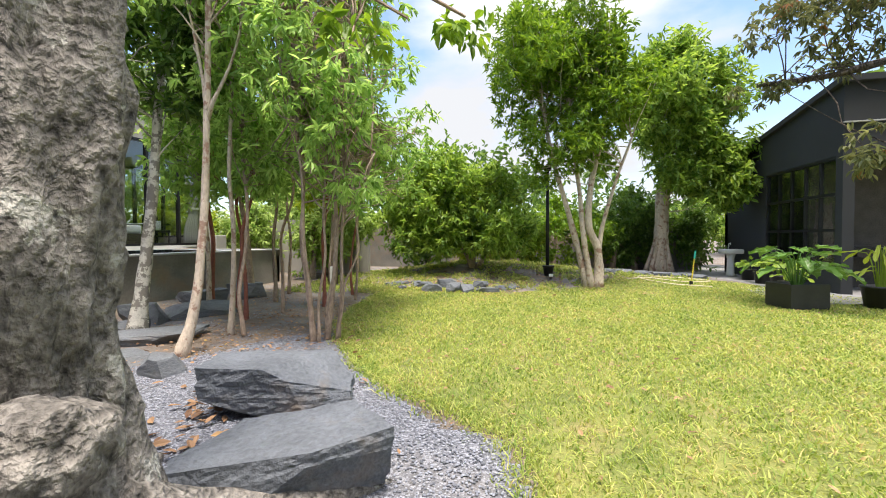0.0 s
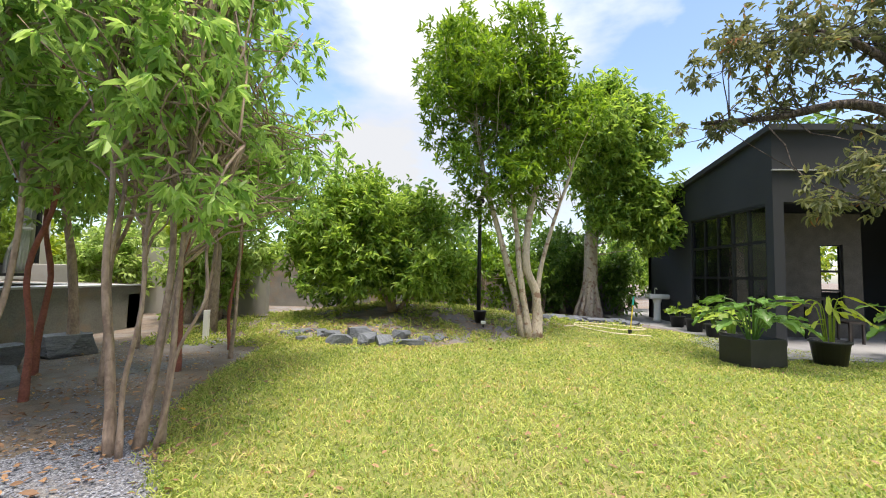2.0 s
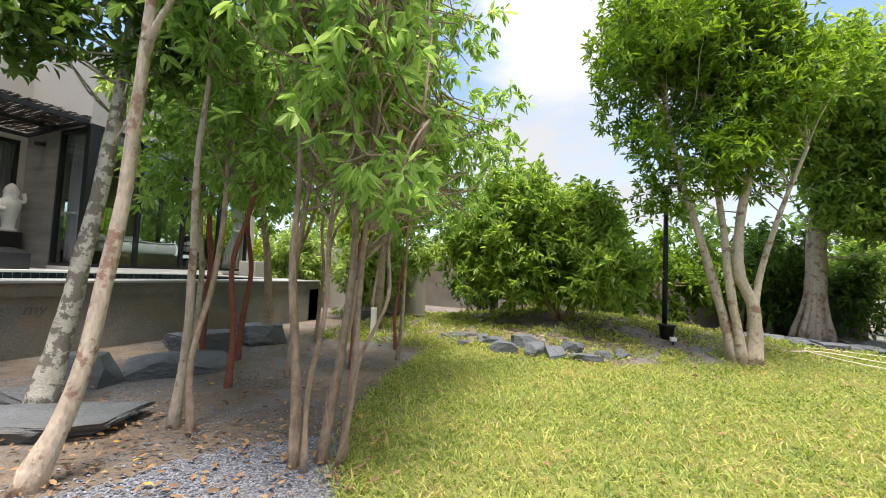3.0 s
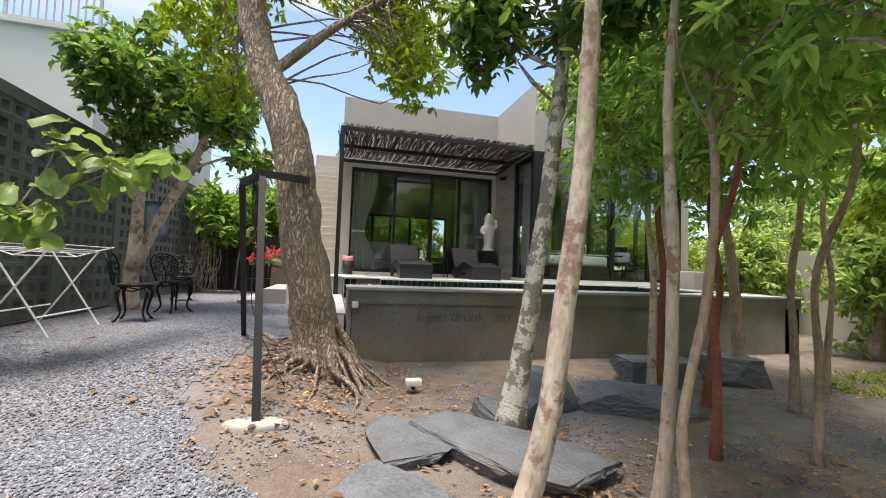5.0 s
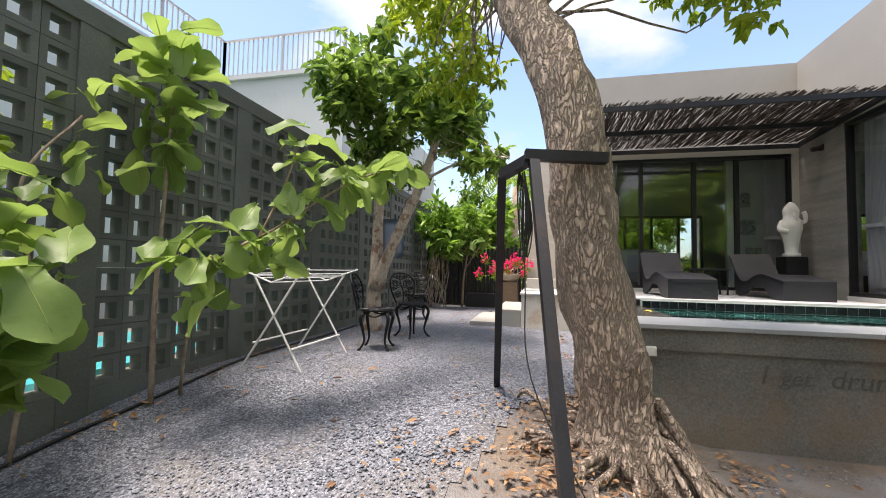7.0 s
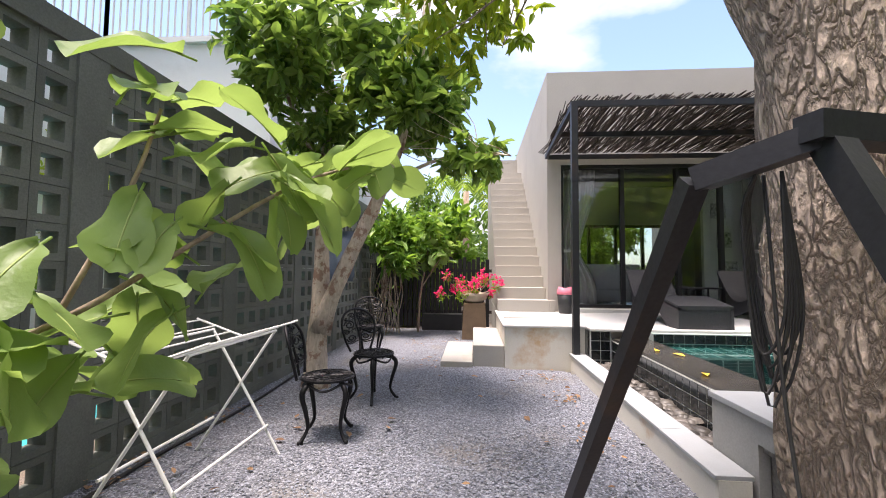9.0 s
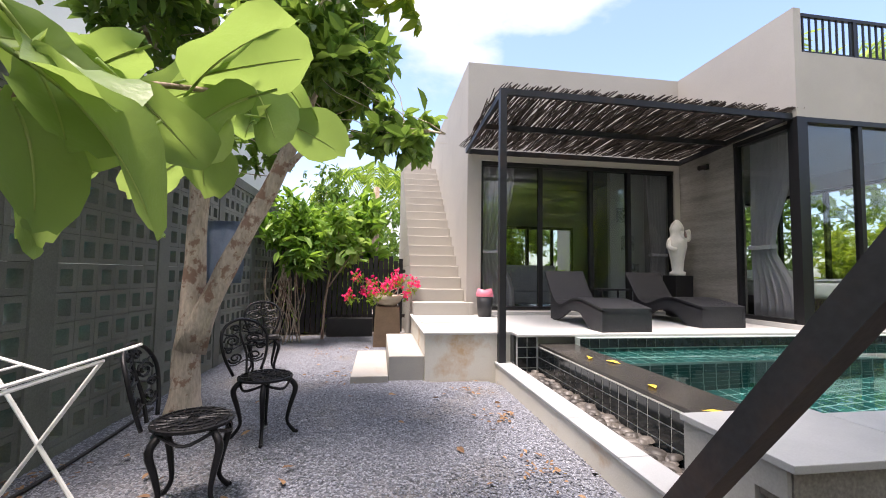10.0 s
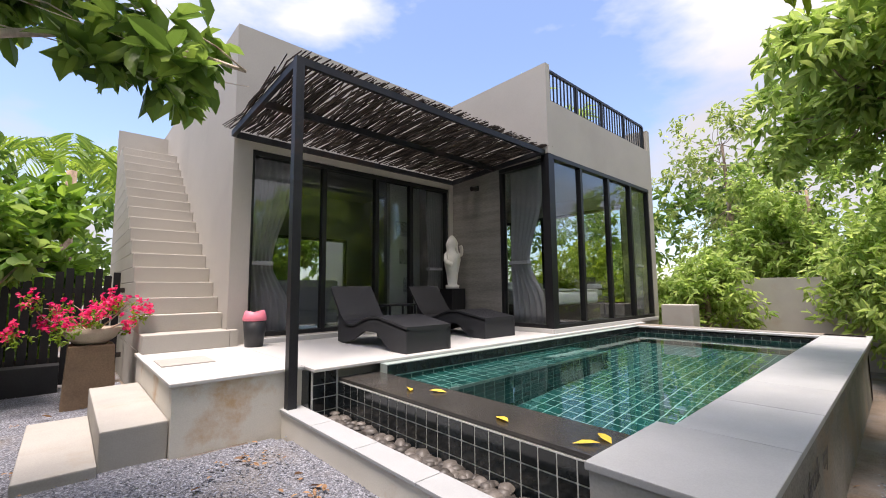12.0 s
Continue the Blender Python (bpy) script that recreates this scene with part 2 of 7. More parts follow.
M["rust_plinth"] = mat("rust brown plinth", (0.22, 0.15, 0.095), 0.85, var=0.2, scale=4, fine=60, bump=0.25, stain=0.6, stain_color=(0.30, 0.22, 0.15))
M["bowl"] = mat("sand stone bowl", (0.42, 0.36, 0.28), 0.85, var=0.15, scale=8, fine=90, bump=0.3)
M["rock"] = mat("blue grey slate boulder", (0.118, 0.132, 0.153), 0.75, var=0.3, scale=3.0, fine=38, bump=0.55, stain=0.7, stain_color=(0.20, 0.145, 0.09), stain_scale=1.4, stain_at=0.54, bump_dist=0.03)
M["pebble"] = mat("river pebble", (0.085, 0.076, 0.068), 0.5, var=0.25, scale=9, fine=80, bump=0.1, island=0.6)
M["slate"] = mat("dark layered slate", (0.125, 0.136, 0.15), 0.65, var=0.35, scale=4.0, fine=45, bump=0.5, stain=0.6, stain_color=(0.13, 0.105, 0.075), stain_scale=1.8, stain_at=0.56, stretch=(1, 1, 3), bump_dist=0.02)
# dark tone and level bands paint the pergola's striped shade into the wall colour
M["pergola_shade"] = mat("concrete with pergola shade painted in", (0.235, 0.22, 0.20), 0.8, var=0.3, scale=1.6, fine=30, bump=0.25, stretch=(0.5, 0.5, 6))
M["leaf_rib"] = leaf_mat("pale leaf rib", (0.30, 0.38, 0.12), (0.36, 0.44, 0.15), 0.3, 0.5)
M["gravel_stone"] = mat("blue grey chippings", (0.185, 0.198, 0.233), 0.8, var=0.2, scale=20, fine=150, bump=0.2, island=0.55)
M["gravel"] = gravel_mat()
M["soil"] = mat("leaf strewn soil", (0.175, 0.138, 0.107), 0.95, var=0.35, scale=5, fine=70, bump=0.8, stain=0.8, stain_color=(0.21, 0.212, 0.222), stain_scale=1.0, stain_at=0.46, bump_dist=0.02)
M["turf"] = mat("lawn turf", (0.10, 0.14, 0.03), 0.95, color2=(0.26, 0.26, 0.07), var=0.2, scale=3, fine=70, bump=0.8, stain=0.7, stain_color=(0.27, 0.20, 0.10), stain_scale=2.4, stain_at=0.54, bump_dist=0.02)
M["blade"] = leaf_mat("grass blades", (0.12, 0.22, 0.035), (0.48, 0.52, 0.15), 0.38, 0.6, (0.55, 0.43, 0.21), 0.80)
M["bark_pale"] = mat("pale mottled bark", (0.50, 0.42, 0.34), 0.9, var=0.3, scale=7, fine=45, bump=0.6, stain=0.8, stain_color=(0.24, 0.13, 0.09), stain_scale=7, stain_at=0.54, stain_soft=0.05, stretch=(1, 1, 0.35), bump_dist=0.02)
M["bark_white"] = mat("white lichen bark", (0.60, 0.57, 0.50), 0.9, var=0.2, scale=6, fine=45, bump=0.6, stain=0.85, stain_color=(0.17, 0.15, 0.125), stain_scale=9.0, stain_at=0.49, stain_soft=0.04, stretch=(1, 1, 1.2), bump_dist=0.02)
M["bark_red"] = mat("red brown bark", (0.28, 0.10, 0.07), 0.85, var=0.3, scale=8, fine=50, bump=0.4, stain=0.5, stain_color=(0.24, 0.19, 0.16), stain_scale=3)
M["bark_grey"] = mat("grey brown bark", (0.36, 0.27, 0.21), 0.9, var=0.35, scale=7, fine=45, bump=0.6, stain=0.5, stain_color=(0.19, 0.13, 0.10), stain_scale=7, stain_at=0.52, stain_soft=0.06, stretch=(1, 1, 0.4), bump_dist=0.02)
M["bark_old"] = mat("flaking tan bark", (0.60, 0.48, 0.385), 0.9, var=0.4, scale=9, fine=38, bump=0.85, stain=0.4, stain_color=(0.27, 0.175, 0.125), stain_scale=6.0, stain_at=0.54, stain_soft=0.14, stretch=(1.5, 1.5, 0.5), bump_dist=0.03, crack=17)
M["bark_rough"] = mat("cracked grey bark with lichen", (0.21, 0.195, 0.175), 0.95, var=0.85, scale=11, fine=36, bump=1.0, stain=0.85, stain_color=(0.52, 0.51, 0.46), stain_scale=4.5, stain_at=0.58, stain_soft=0.04, stretch=(1.0, 1.0, 0.8), bump_dist=0.06)
M["bark_dark"] = mat("dark flaking bark", (0.16, 0.125, 0.10), 0.95, var=0.45, scale=9, fine=38, bump=1.0, stain=0.7, stain_color=(0.30, 0.25, 0.21), stain_scale=7.0, stain_at=0.58, stain_soft=0.06, stretch=(1.6, 1.6, 0.45), bump_dist=0.04, crack=7)
M["leaf_fine"] = leaf_mat("young feathery leaves", (0.14, 0.27, 0.07), (0.42, 0.58, 0.19), 0.58)
M["leaf_shrub"] = leaf_mat("glossy shrub leaves", (0.09, 0.19, 0.035), (0.36, 0.49, 0.11), 0.5, 0.38)
M["leaf_bright"] = leaf_mat("bright leaves", (0.07, 0.16, 0.022), (0.25, 0.38, 0.055), 0.45, 0.4)
M["leaf_dark"] = leaf_mat("dark leaves", (0.05, 0.115, 0.025), (0.17, 0.28, 0.06), 0.4, 0.35)
M["leaf_olive"] = leaf_mat("grey green leaflets", (0.085, 0.11, 0.05), (0.23, 0.24, 0.10), 0.4, 0.6, (0.30, 0.15, 0.06))
M["leaf_yellow"] = leaf_mat("yellow green leaves", (0.14, 0.24, 0.03), (0.38, 0.46, 0.07), 0.45, 0.5)
M["leaf_fig"] = leaf_mat("broad fig leaves", (0.065, 0.145, 0.03), (0.30, 0.41, 0.13), 0.46, 0.42, (0.42, 0.34, 0.06))
M["leaf_light"] = leaf_mat("sunlit pale leaves", (0.16, 0.27, 0.06), (0.44, 0.55, 0.20), 0.5, 0.5)
M["leaf_airy"] = leaf_mat("airy tree leaves", (0.18, 0.26, 0.08), (0.40, 0.48, 0.18), 0.5, 0.5)
M["leaf_broad"] = leaf_mat("broad bright leaves", (0.06, 0.15, 0.025), (0.26, 0.42, 0.08), 0.4, 0.4)
M["leaf_monstera"] = leaf_mat("monstera leaves", (0.05, 0.14, 0.03), (0.16, 0.30, 0.06), 0.3, 0.3)
M["petal"] = leaf_mat("magenta bracts", (0.55, 0.02, 0.10), (0.85, 0.10, 0.22), 0.3, 0.6)
M["leaf_yard"] = leaf_mat("dark glossy tree leaves", (0.06, 0.13, 0.03), (0.23, 0.35, 0.085), 0.46, 0.35)
M["leaf_dead"] = leaf_mat("yellow fallen leaves", (0.62, 0.42, 0.04), (0.85, 0.62, 0.08), 0.1, 0.6)
M["litter"] = leaf_mat("fallen leaves", (0.16, 0.09, 0.055), (0.42, 0.26, 0.14), 0.1, 0.7, (0.72, 0.46, 0.06))
M["glass"] = glass_mat("window glass", (0.90, 0.93, 0.92))
M["faded_paint"] = mat("faded dark paint", (0.13, 0.125, 0.115), 0.9, var=0.2, scale=8, fine=60, bump=0.1)
M["grey_metal"] = mat("pale grey metal", (0.45, 0.45, 0.44), 0.5, metal=0.3, var=0.1, scale=6, fine=60, bump=0.03)
M["floor_dark"] = mat("polished floor", (0.20, 0.19, 0.18), 0.25, var=0.1, scale=3, fine=60, bump=0.03)
M["room"] = mat("painted room wall", (0.26, 0.26, 0.26), 0.85, var=0.05, scale=2, fine=60, bump=0.05)
M["sofa"] = mat("grey sofa cloth", (0.20, 0.20, 0.215), 0.95, var=0.1, scale=8, fine=160, bump=0.25)
M["dark_wood"] = mat("dark stained wood", (0.045, 0.034, 0.028), 0.5, var=0.3, scale=6, fine=60, bump=0.1, stretch=(1, 6, 1))
M["yellow"] = mat("yellow paint", (0.68, 0.52, 0.05), 0.5, var=0.1, scale=8, fine=50, bump=0.05)
M["teal"] = mat("teal plastic", (0.02, 0.36, 0.28), 0.45, var=0.1, scale=8, fine=50, bump=0.05)
M["rubber"] = mat("dark cable rubber", (0.02, 0.02, 0.02), 0.6, var=0.2, scale=9, fine=60, bump=0.05)
M["hose"] = mat("cream garden hose", (0.62, 0.55, 0.40), 0.5, var=0.1, scale=9, fine=60, bump=0.05)
M["tarp"] = mat("blue grey cloth", (0.30, 0.37, 0.47), 0.85, var=0.15, scale=5, fine=90, bump=0.3)
M["grout_face"] = mat("pale tile joint", (0.50, 0.52, 0.50), 0.8, var=0.1, scale=20, fine=120, bump=0.1)
M["turquoise"] = mat("turquoise pool lining", (0.04, 0.42, 0.46), 0.15, var=0.15, scale=3, fine=30, bump=0.05)
M["paving"] = mat("grey paving", (0.24, 0.24, 0.24), 0.8, var=0.12, scale=4, fine=90, bump=0.15)
M["pattern"] = mat("black white patterned cloth", (0.03, 0.03, 0.03), 0.9, color2=(0.7, 0.7, 0.68), scale=22, fine=40, bump=0.1)

wm = bpy.data.materials.new("pool water")
wm.use_nodes = True
n, l = wm.node_tree.nodes, wm.node_tree.links
n.clear()
o = n.new("ShaderNodeOutputMaterial")
fr = n.new("ShaderNodeFresnel")
fr.inputs[0].default_value = 1.33
gl = n.new("ShaderNodeBsdfGlossy")
gl.inputs["Roughness"].default_value = 0.015
tr = n.new("ShaderNodeBsdfRefraction")
tr.inputs["Color"].default_value = (0.46, 0.74, 0.74, 1)
tr.inputs["IOR"].default_value = 1.33
tr.inputs["Roughness"].default_value = 0.0
mx = n.new("ShaderNodeMixShader")
nz = n.new("ShaderNodeTexNoise")
nz.inputs["Scale"].default_value = 3.2
tc = n.new("ShaderNodeTexCoord")
bp = n.new("ShaderNodeBump")
bp.inputs["Strength"].default_value, bp.inputs["Distance"].default_value = 0.10, 0.02
l.new(tc.outputs["Object"], nz.inputs["Vector"])
l.new(nz.outputs["Fac"], bp.inputs["Height"])
for x in (fr, gl, tr):
    l.new(bp.outputs[0], x.inputs["Normal"])
l.new(fr.outputs[0], mx.inputs[0])
l.new(tr.outputs[0], mx.inputs[1])
l.new(gl.outputs[0], mx.inputs[2])
l.new(mx.outputs[0], o.inputs[0])
M["water"] = wm

# ---- building helpers ----
rng = np.random.default_rng(7)


def link(name, bm, material, parent=None, smooth=False):
    me = bpy.data.meshes.new(name)
    bmesh.ops.recalc_face_normals(bm, faces=bm.faces)
    bm.to_mesh(me)
    bm.free()
    if smooth:
        me.polygons.foreach_set("use_smooth", [True] * len(me.polygons))
    me.materials.append(material)
    ob = new(name, me)
    ob.parent = parent
    return ob


def part(name, bm, material, parent, label="", smooth=False):
    return tagged(link(name, bm, material, parent, smooth), label)


def raw(name, verts, faces, material, parent=None, smooth=False):
    me = bpy.data.meshes.new(name)
    me.from_pydata(verts, [], faces)
    me.update()
    if smooth:
        me.polygons.foreach_set("use_smooth", [True] * len(me.polygons))
    me.materials.append(material)
    ob = new(name, me)
    ob.parent = parent
    return ob


def thing(name, label, category, at=(0, 0, 0), rz=0, group="", kind=""):
    e = new(name)
    e.empty_display_size = 0.1
    e.matrix_world = pose(*at, 0, 0, rz)
    return tagged(e, label, category, group, kind)


def box(bm, x0, x1, y0, y1, z0, z1, bevel=0.0):
    r = bmesh.ops.create_cube(bm, size=1)
    for v in r["verts"]:
        v.co = Vector(((x0 + x1) / 2 + v.co.x * (x1 - x0), (y0 + y1) / 2 + v.co.y * (y1 - y0), (z0 + z1) / 2 + v.co.z * (z1 - z0)))
    if bevel:
        bmesh.ops.bevel(bm, geom=list({e for v in r["verts"] for e in v.link_edges}), offset=bevel, segments=2, affect='EDGES', profile=0.6)
    return bm


def bbox(x0, x1, y0, y1, z0, z1, bevel=0.0):
    return box(bmesh.new(), x0, x1, y0, y1, z0, z1, bevel)


def bar(bm, a, b, w, h=None, up=(0, 0, 1)):
    """A square bar from a to b."""
    a, b = Vector(a), Vector(b)
    h = h or w
    d = (b - a).normalized()
    s = d.cross(Vector(up))
    s = s.normalized() if s.length > 1e-4 else Vector((1, 0, 0))
    u = s.cross(d)
    v = [bm.verts.new(p + s * w / 2 * i + u * h / 2 * j) for p in (a, b) for i, j in ((-1, -1), (1, -1), (1, 1), (-1, 1))]
    for f in ((0, 1, 2, 3), (7, 6, 5, 4), (0, 4, 5, 1), (1, 5, 6, 2), (2, 6, 7, 3), (3, 7, 4, 0)):
        bm.faces.new([v[i] for i in f])
    return bm


def tube(bm, pts, radii, sides=8, wob=0.0, cap=True, seed=0):
    """A tapered round limb through the points."""
    pts = [Vector(p) for p in pts]
    rings = []
    prev = None
    for i, p in enumerate(pts):
        d = (pts[min(i + 1, len(pts) - 1)] - pts[max(i - 1, 0)]).normalized()
        ref = prev if prev is not None else (Vector((1, 0, 0)) if abs(d.x) < 0.9 else Vector((0, 1, 0)))
        s = (ref - d * ref.dot(d)).normalized()
        prev = s
        t = d.cross(s)
        ring = []
        for k in range(sides):
            a = 2 * math.pi * k / sides
            r = radii[i] * (1 + wob * noise.noise(Vector((math.cos(a) * 1.7 + seed * 3.1, math.sin(a) * 1.7, i * 0.55 + seed))))
            ring.append(bm.verts.new(p + (s * math.cos(a) + t * math.sin(a)) * r))
        rings.append(ring)
    for a, b in zip(rings, rings[1:]):
        for k in range(sides):
            bm.faces.new((a[k], a[(k + 1) % sides], b[(k + 1) % sides], b[k]))
    if cap:
        bm.faces.new(rings[0][::-1])
        bm.faces.new(rings[-1])
    return bm


def lathe(bm, profile, sides=16, at=(0, 0, 0)):
    rings = []
    for r, z in profile:
        rings.append([bm.verts.new((at[0] + r * math.cos(2 * math.pi * k / sides), at[1] + r * math.sin(2 * math.pi * k / sides), at[2] + z)) for k in range(sides)])
    for a, b in zip(rings, rings[1:]):
        for k in range(sides):
            bm.faces.new((a[k], a[(k + 1) % sides], b[(k + 1) % sides], b[k]))
    bm.faces.new(rings[0][::-1])
    bm.faces.new(rings[-1])
    return bm


def curve_pts(pts, n=6):
    """Smooth points through a rough line."""
    p = [np.array(q, float) for q in pts]
    p = [2 * p[0] - p[1]] + p + [2 * p[-1] - p[-2]]
    out = []
    for i in range(1, len(p) - 2):
        for k in range(n):
            t = k / n
            out.append(tuple(0.5 * (2 * p[i] + (p[i + 1] - p[i - 1]) * t + (2 * p[i - 1] - 5 * p[i] + 4 * p[i + 1] - p[i + 2]) * t * t + (3 * p[i] - p[i - 1] - 3 * p[i + 1] + p[i + 2]) * t ** 3)))
    out.append(tuple(p[-2]))
    return out


def unit(a):
    return a / np.maximum(np.linalg.norm(a, axis=-1, keepdims=True), 1e-6)


def leaves(base, direction, length, width, fold=0.15, curl=0.2, roll=0.5):
    """Leaf blades, two quads each, folded along the midrib: vertices and faces."""
    n = len(base)
    d = unit(direction)
    up = np.tile(np.array([0, 0, 1.0]), (n, 1)) + rng.normal(0, roll, (n, 3))
    s = unit(np.cross(d, up))
    u = np.cross(s, d)
    L, W = length[:, None], width[:, None]
    mid1, mid2 = base + d * L * 0.38, base + d * L * 0.72
    tip = base + d * L - u * L * curl
    lift = u * W * fold
    v = np.stack([base, mid1 - s * W * 0.5 + lift, mid2 - s * W * 0.38 + lift - u * L * curl * 0.4, tip, mid2 + s * W * 0.38 + lift - u * L * curl * 0.4, mid1 + s * W * 0.5 + lift], 1).reshape(-1, 3)
    i = np.arange(n)[:, None] * 6
    f = np.concatenate([i + np.array([[0, 1, 2, 3]]), i + np.array([[0, 3, 4, 5]])], 0)
    return v, f


def crown(name, centers, radii, twigs, per, length, width, material, parent, droop=0.3, spread=0.9, shell=0.45, label="", flat=1.0, out=0.6, whorl=1.0):
    """Foliage: sprigs of leaves through uneven clumps, more of them towards the outside."""
    centers, radii = np.array(centers, float), np.array(radii, float)
    if radii.ndim == 1:
        radii = np.stack([radii, radii, radii * flat], 1)
    w = radii.prod(1) ** (2 / 3)
    pick = rng.choice(len(centers), twigs, p=w / w.sum())
    dirs = unit(rng.normal(0, 1, (twigs, 3)))
    rad = shell + (1 - shell) * rng.random(twigs) ** 0.6
    # ragged outline
    rag = np.array([0.72 + 0.55 * noise.noise(Vector(d * 2.3 + c * 1.7)) for d, c in zip(dirs, centers[pick])]) + 0.2
    tip = centers[pick] + dirs * radii[pick] * (rad * rag)[:, None]
    aim = unit(dirs * out + np.array([0, 0, 0.35]) + rng.normal(0, 0.35, (twigs, 3)))
    k = np.repeat(np.arange(twigs), per)
    along = rng.random(len(k))[:, None] * length * 1.6 * whorl
    base = tip[k] - aim[k] * along
    d = unit(aim[k] * 0.55 + rng.normal(0, spread, (len(k), 3)) * 0.75 + np.array([0, 0, -droop]))
    L = length * rng.uniform(0.65, 1.25, len(k))
    v, f = leaves(base, d, L, L * width, curl=0.12 + 0.2 * droop)
    ob = raw(name, v.tolist(), f.tolist(), material, parent)
    return tagged(ob, label)


def smooth01(t):
    t = min(1, max(0, t))
    return t * t * (3 - 2 * t)


def gz(x, y):
    """Height of the ground: the garden lies lower than the yard by the house, with a planted mound at the back."""
    low = -0.36
    rise = smooth01((-3.4 - x) / 3.4) * (1 - smooth01((y - 2.4) / 0.9))
    if x < -6.82:
        rise = max(rise, smooth01((-5.6 - x) / 1.4)) if y < 2.9 else rise
    z = low + 0.36 * rise
    mound = math.exp(-(((x + 1.6) / 2.6) ** 2 + ((y - 11.8) / 2.2) ** 2))
    z += 0.45 * mound
    back = math.exp(-(((x - 1.5) / 2.8) ** 2 + ((y - 12.0) / 1.8) ** 2))
    return z + 0.18 * back

# ---- ground ----
LAWN = [(0.36, -6), (0.36, 1.9), (0.17, 2.5), (-0.3, 2.8), (-0.75, 3.05), (-1.3, 3.6), (-1.85, 4.35), (-2.4, 5.3), (-2.75, 6.6), (-3.0, 8.3), (-2.6, 8.85),
        (-1.6, 8.7), (-0.5, 8.55), (0.6, 9.2), (1.6, 10.1), (2.6, 11.3), (4.2, 12.2), (5.0, 11.6), (6.0, 9.7), (7.4, 8.4), (9.5, 7.6), (14, 7), (14, -6)]
GRAVEL = [(-14.2, -0.82), (-14.2, 1.9), (-10.3, 1.9), (-10.3, 2.84), (-6.95, 2.84), (-6.3, 2.1), (-5.2, 1.75), (-4.5, 2.1), (-3.7, 2.7), (-3.1, 3.4), (-2.75, 4.4), (-2.35, 4.8),
          (-1.95, 4.35), (-1.35, 3.5), (-0.8, 2.98), (-0.35, 2.7), (0.12, 2.42), (0.32, 1.85), (0.34, -0.5), (0.34, -6), (-1, -6), (-1, -0.82)]


def inside(poly, x, y):
    c = False
    for (x0, y0), (x1, y1) in zip(poly, poly[1:] + poly[:1]):
        if (y0 > y) != (y1 > y) and x < (x1 - x0) * (y - y0) / (y1 - y0) + x0:
            c = not c
    return c


def grid(x0, x1, y0, y1, step, keep=None, lift=0.0, rough=0.0):
    nx, ny = int(round((x1 - x0) / step)), int(round((y1 - y0) / step))
    ids, verts, faces = {}, [], []
    def vid(i, j):
        if (i, j) not in ids:
            x, y = x0 + i * step, y0 + j * step
            ids[i, j] = len(verts)
            verts.append((x, y, gz(x, y) + lift + rough * noise.noise(Vector((x * 2.1, y * 2.1, 0)))))
        return ids[i, j]
    for i in range(nx):
        for j in range(ny):
            x, y = x0 + (i + 0.5) * step, y0 + (j + 0.5) * step
            if keep is None or keep(x, y):
                faces.append((vid(i, j), vid(i + 1, j), vid(i + 1, j + 1), vid(i, j + 1)))
    return verts, faces


gv, gf = grid(-26, 26, -14, 34, 0.5, lambda x, y: not (-10.0 < x < -7.0 and 3.4 < y < 9.6))
base = len(gv)
for r in ((-26, -14), (26, -14), (26, 34), (-26, 34)):
    gv.append((*r, -0.36))
for s in ((-900, -900), (900, -900), (900, 900), (-900, 900)):
    gv.append((*s, -0.6))
for i in range(4):
    gf.append((base + i, base + (i + 1) % 4, base + 4 + (i + 1) % 4, base + 4 + i))
tagged(raw("ground", gv, gf, M["soil"], smooth=True), "brown leaf strewn soil with patches of grit", "ground", kind="structure")
v, f = grid(0 - 3.5, 14, -6, 12.6, 0.07, lambda x, y: inside(LAWN, x + 0.2 * noise.noise(Vector((x * 2.2, y * 2.2, 1))) + 0.12 * noise.noise(Vector((x * 9, y * 9, 1))), y + 0.2 * noise.noise(Vector((x * 2.2, y * 2.2, 5)))), 0.004, 0.003)
lawn = tagged(raw("lawn", v, f, M["turf"], smooth=True), "sunlit yellow green mown lawn", "lawn", kind="structure")
v, f = grid(-14.2, 0.5, -6, 5.0, 0.06, lambda x, y: inside(GRAVEL, x + 0.12 * noise.noise(Vector((x * 2, y * 2, 1))), y + 0.12 * noise.noise(Vector((x * 2, y * 2, 5)))), 0.007, 0.006)
gravel = tagged(raw("gravel_path", v, f, M["gravel"], smooth=True), "blue grey gravel path and yard", "gravel", kind="structure")

# paved terrace before the dark studio
tagged(link("paving", bbox(4.6, 16, 8.6, 19, -0.42, -0.33), M["paving"]), "grey concrete terrace before the studio", "paving", kind="structure")

# ---- villa ----
DECK = 0.585
FLOOR = 0.66


def wall(name, boxes, material, label):
    bm = bmesh.new()
    for b in boxes:
        box(bm, *b)
    return tagged(link(name, bm, material), label, "wall", kind="structure")


X1, X2 = -12.54, -10.23       # fronts of the recessed and the projecting room
YA, YB, YC = 2.885, 7.085, 11.35
TOP = 5.14
wall("wall_living", [(X1 - 0.2, X1, YA, 3.14, -0.1, TOP), (X1 - 0.2, X1, 3.14, 6.98, 3.345, TOP), (X1 - 0.2, X1, 6.98, YB, -0.1, TOP),
                     (X1 - 0.2, X1, 3.14, 6.98, -0.1, FLOOR)], M["stucco"], "taupe grey stucco wall round a wide glazed opening")
wall("wall_stair_side", [(-18.6, X1 - 0.2, YA, YA + 0.2, -0.1, TOP)], M["stucco"], "taupe grey stucco wall beside the stair")
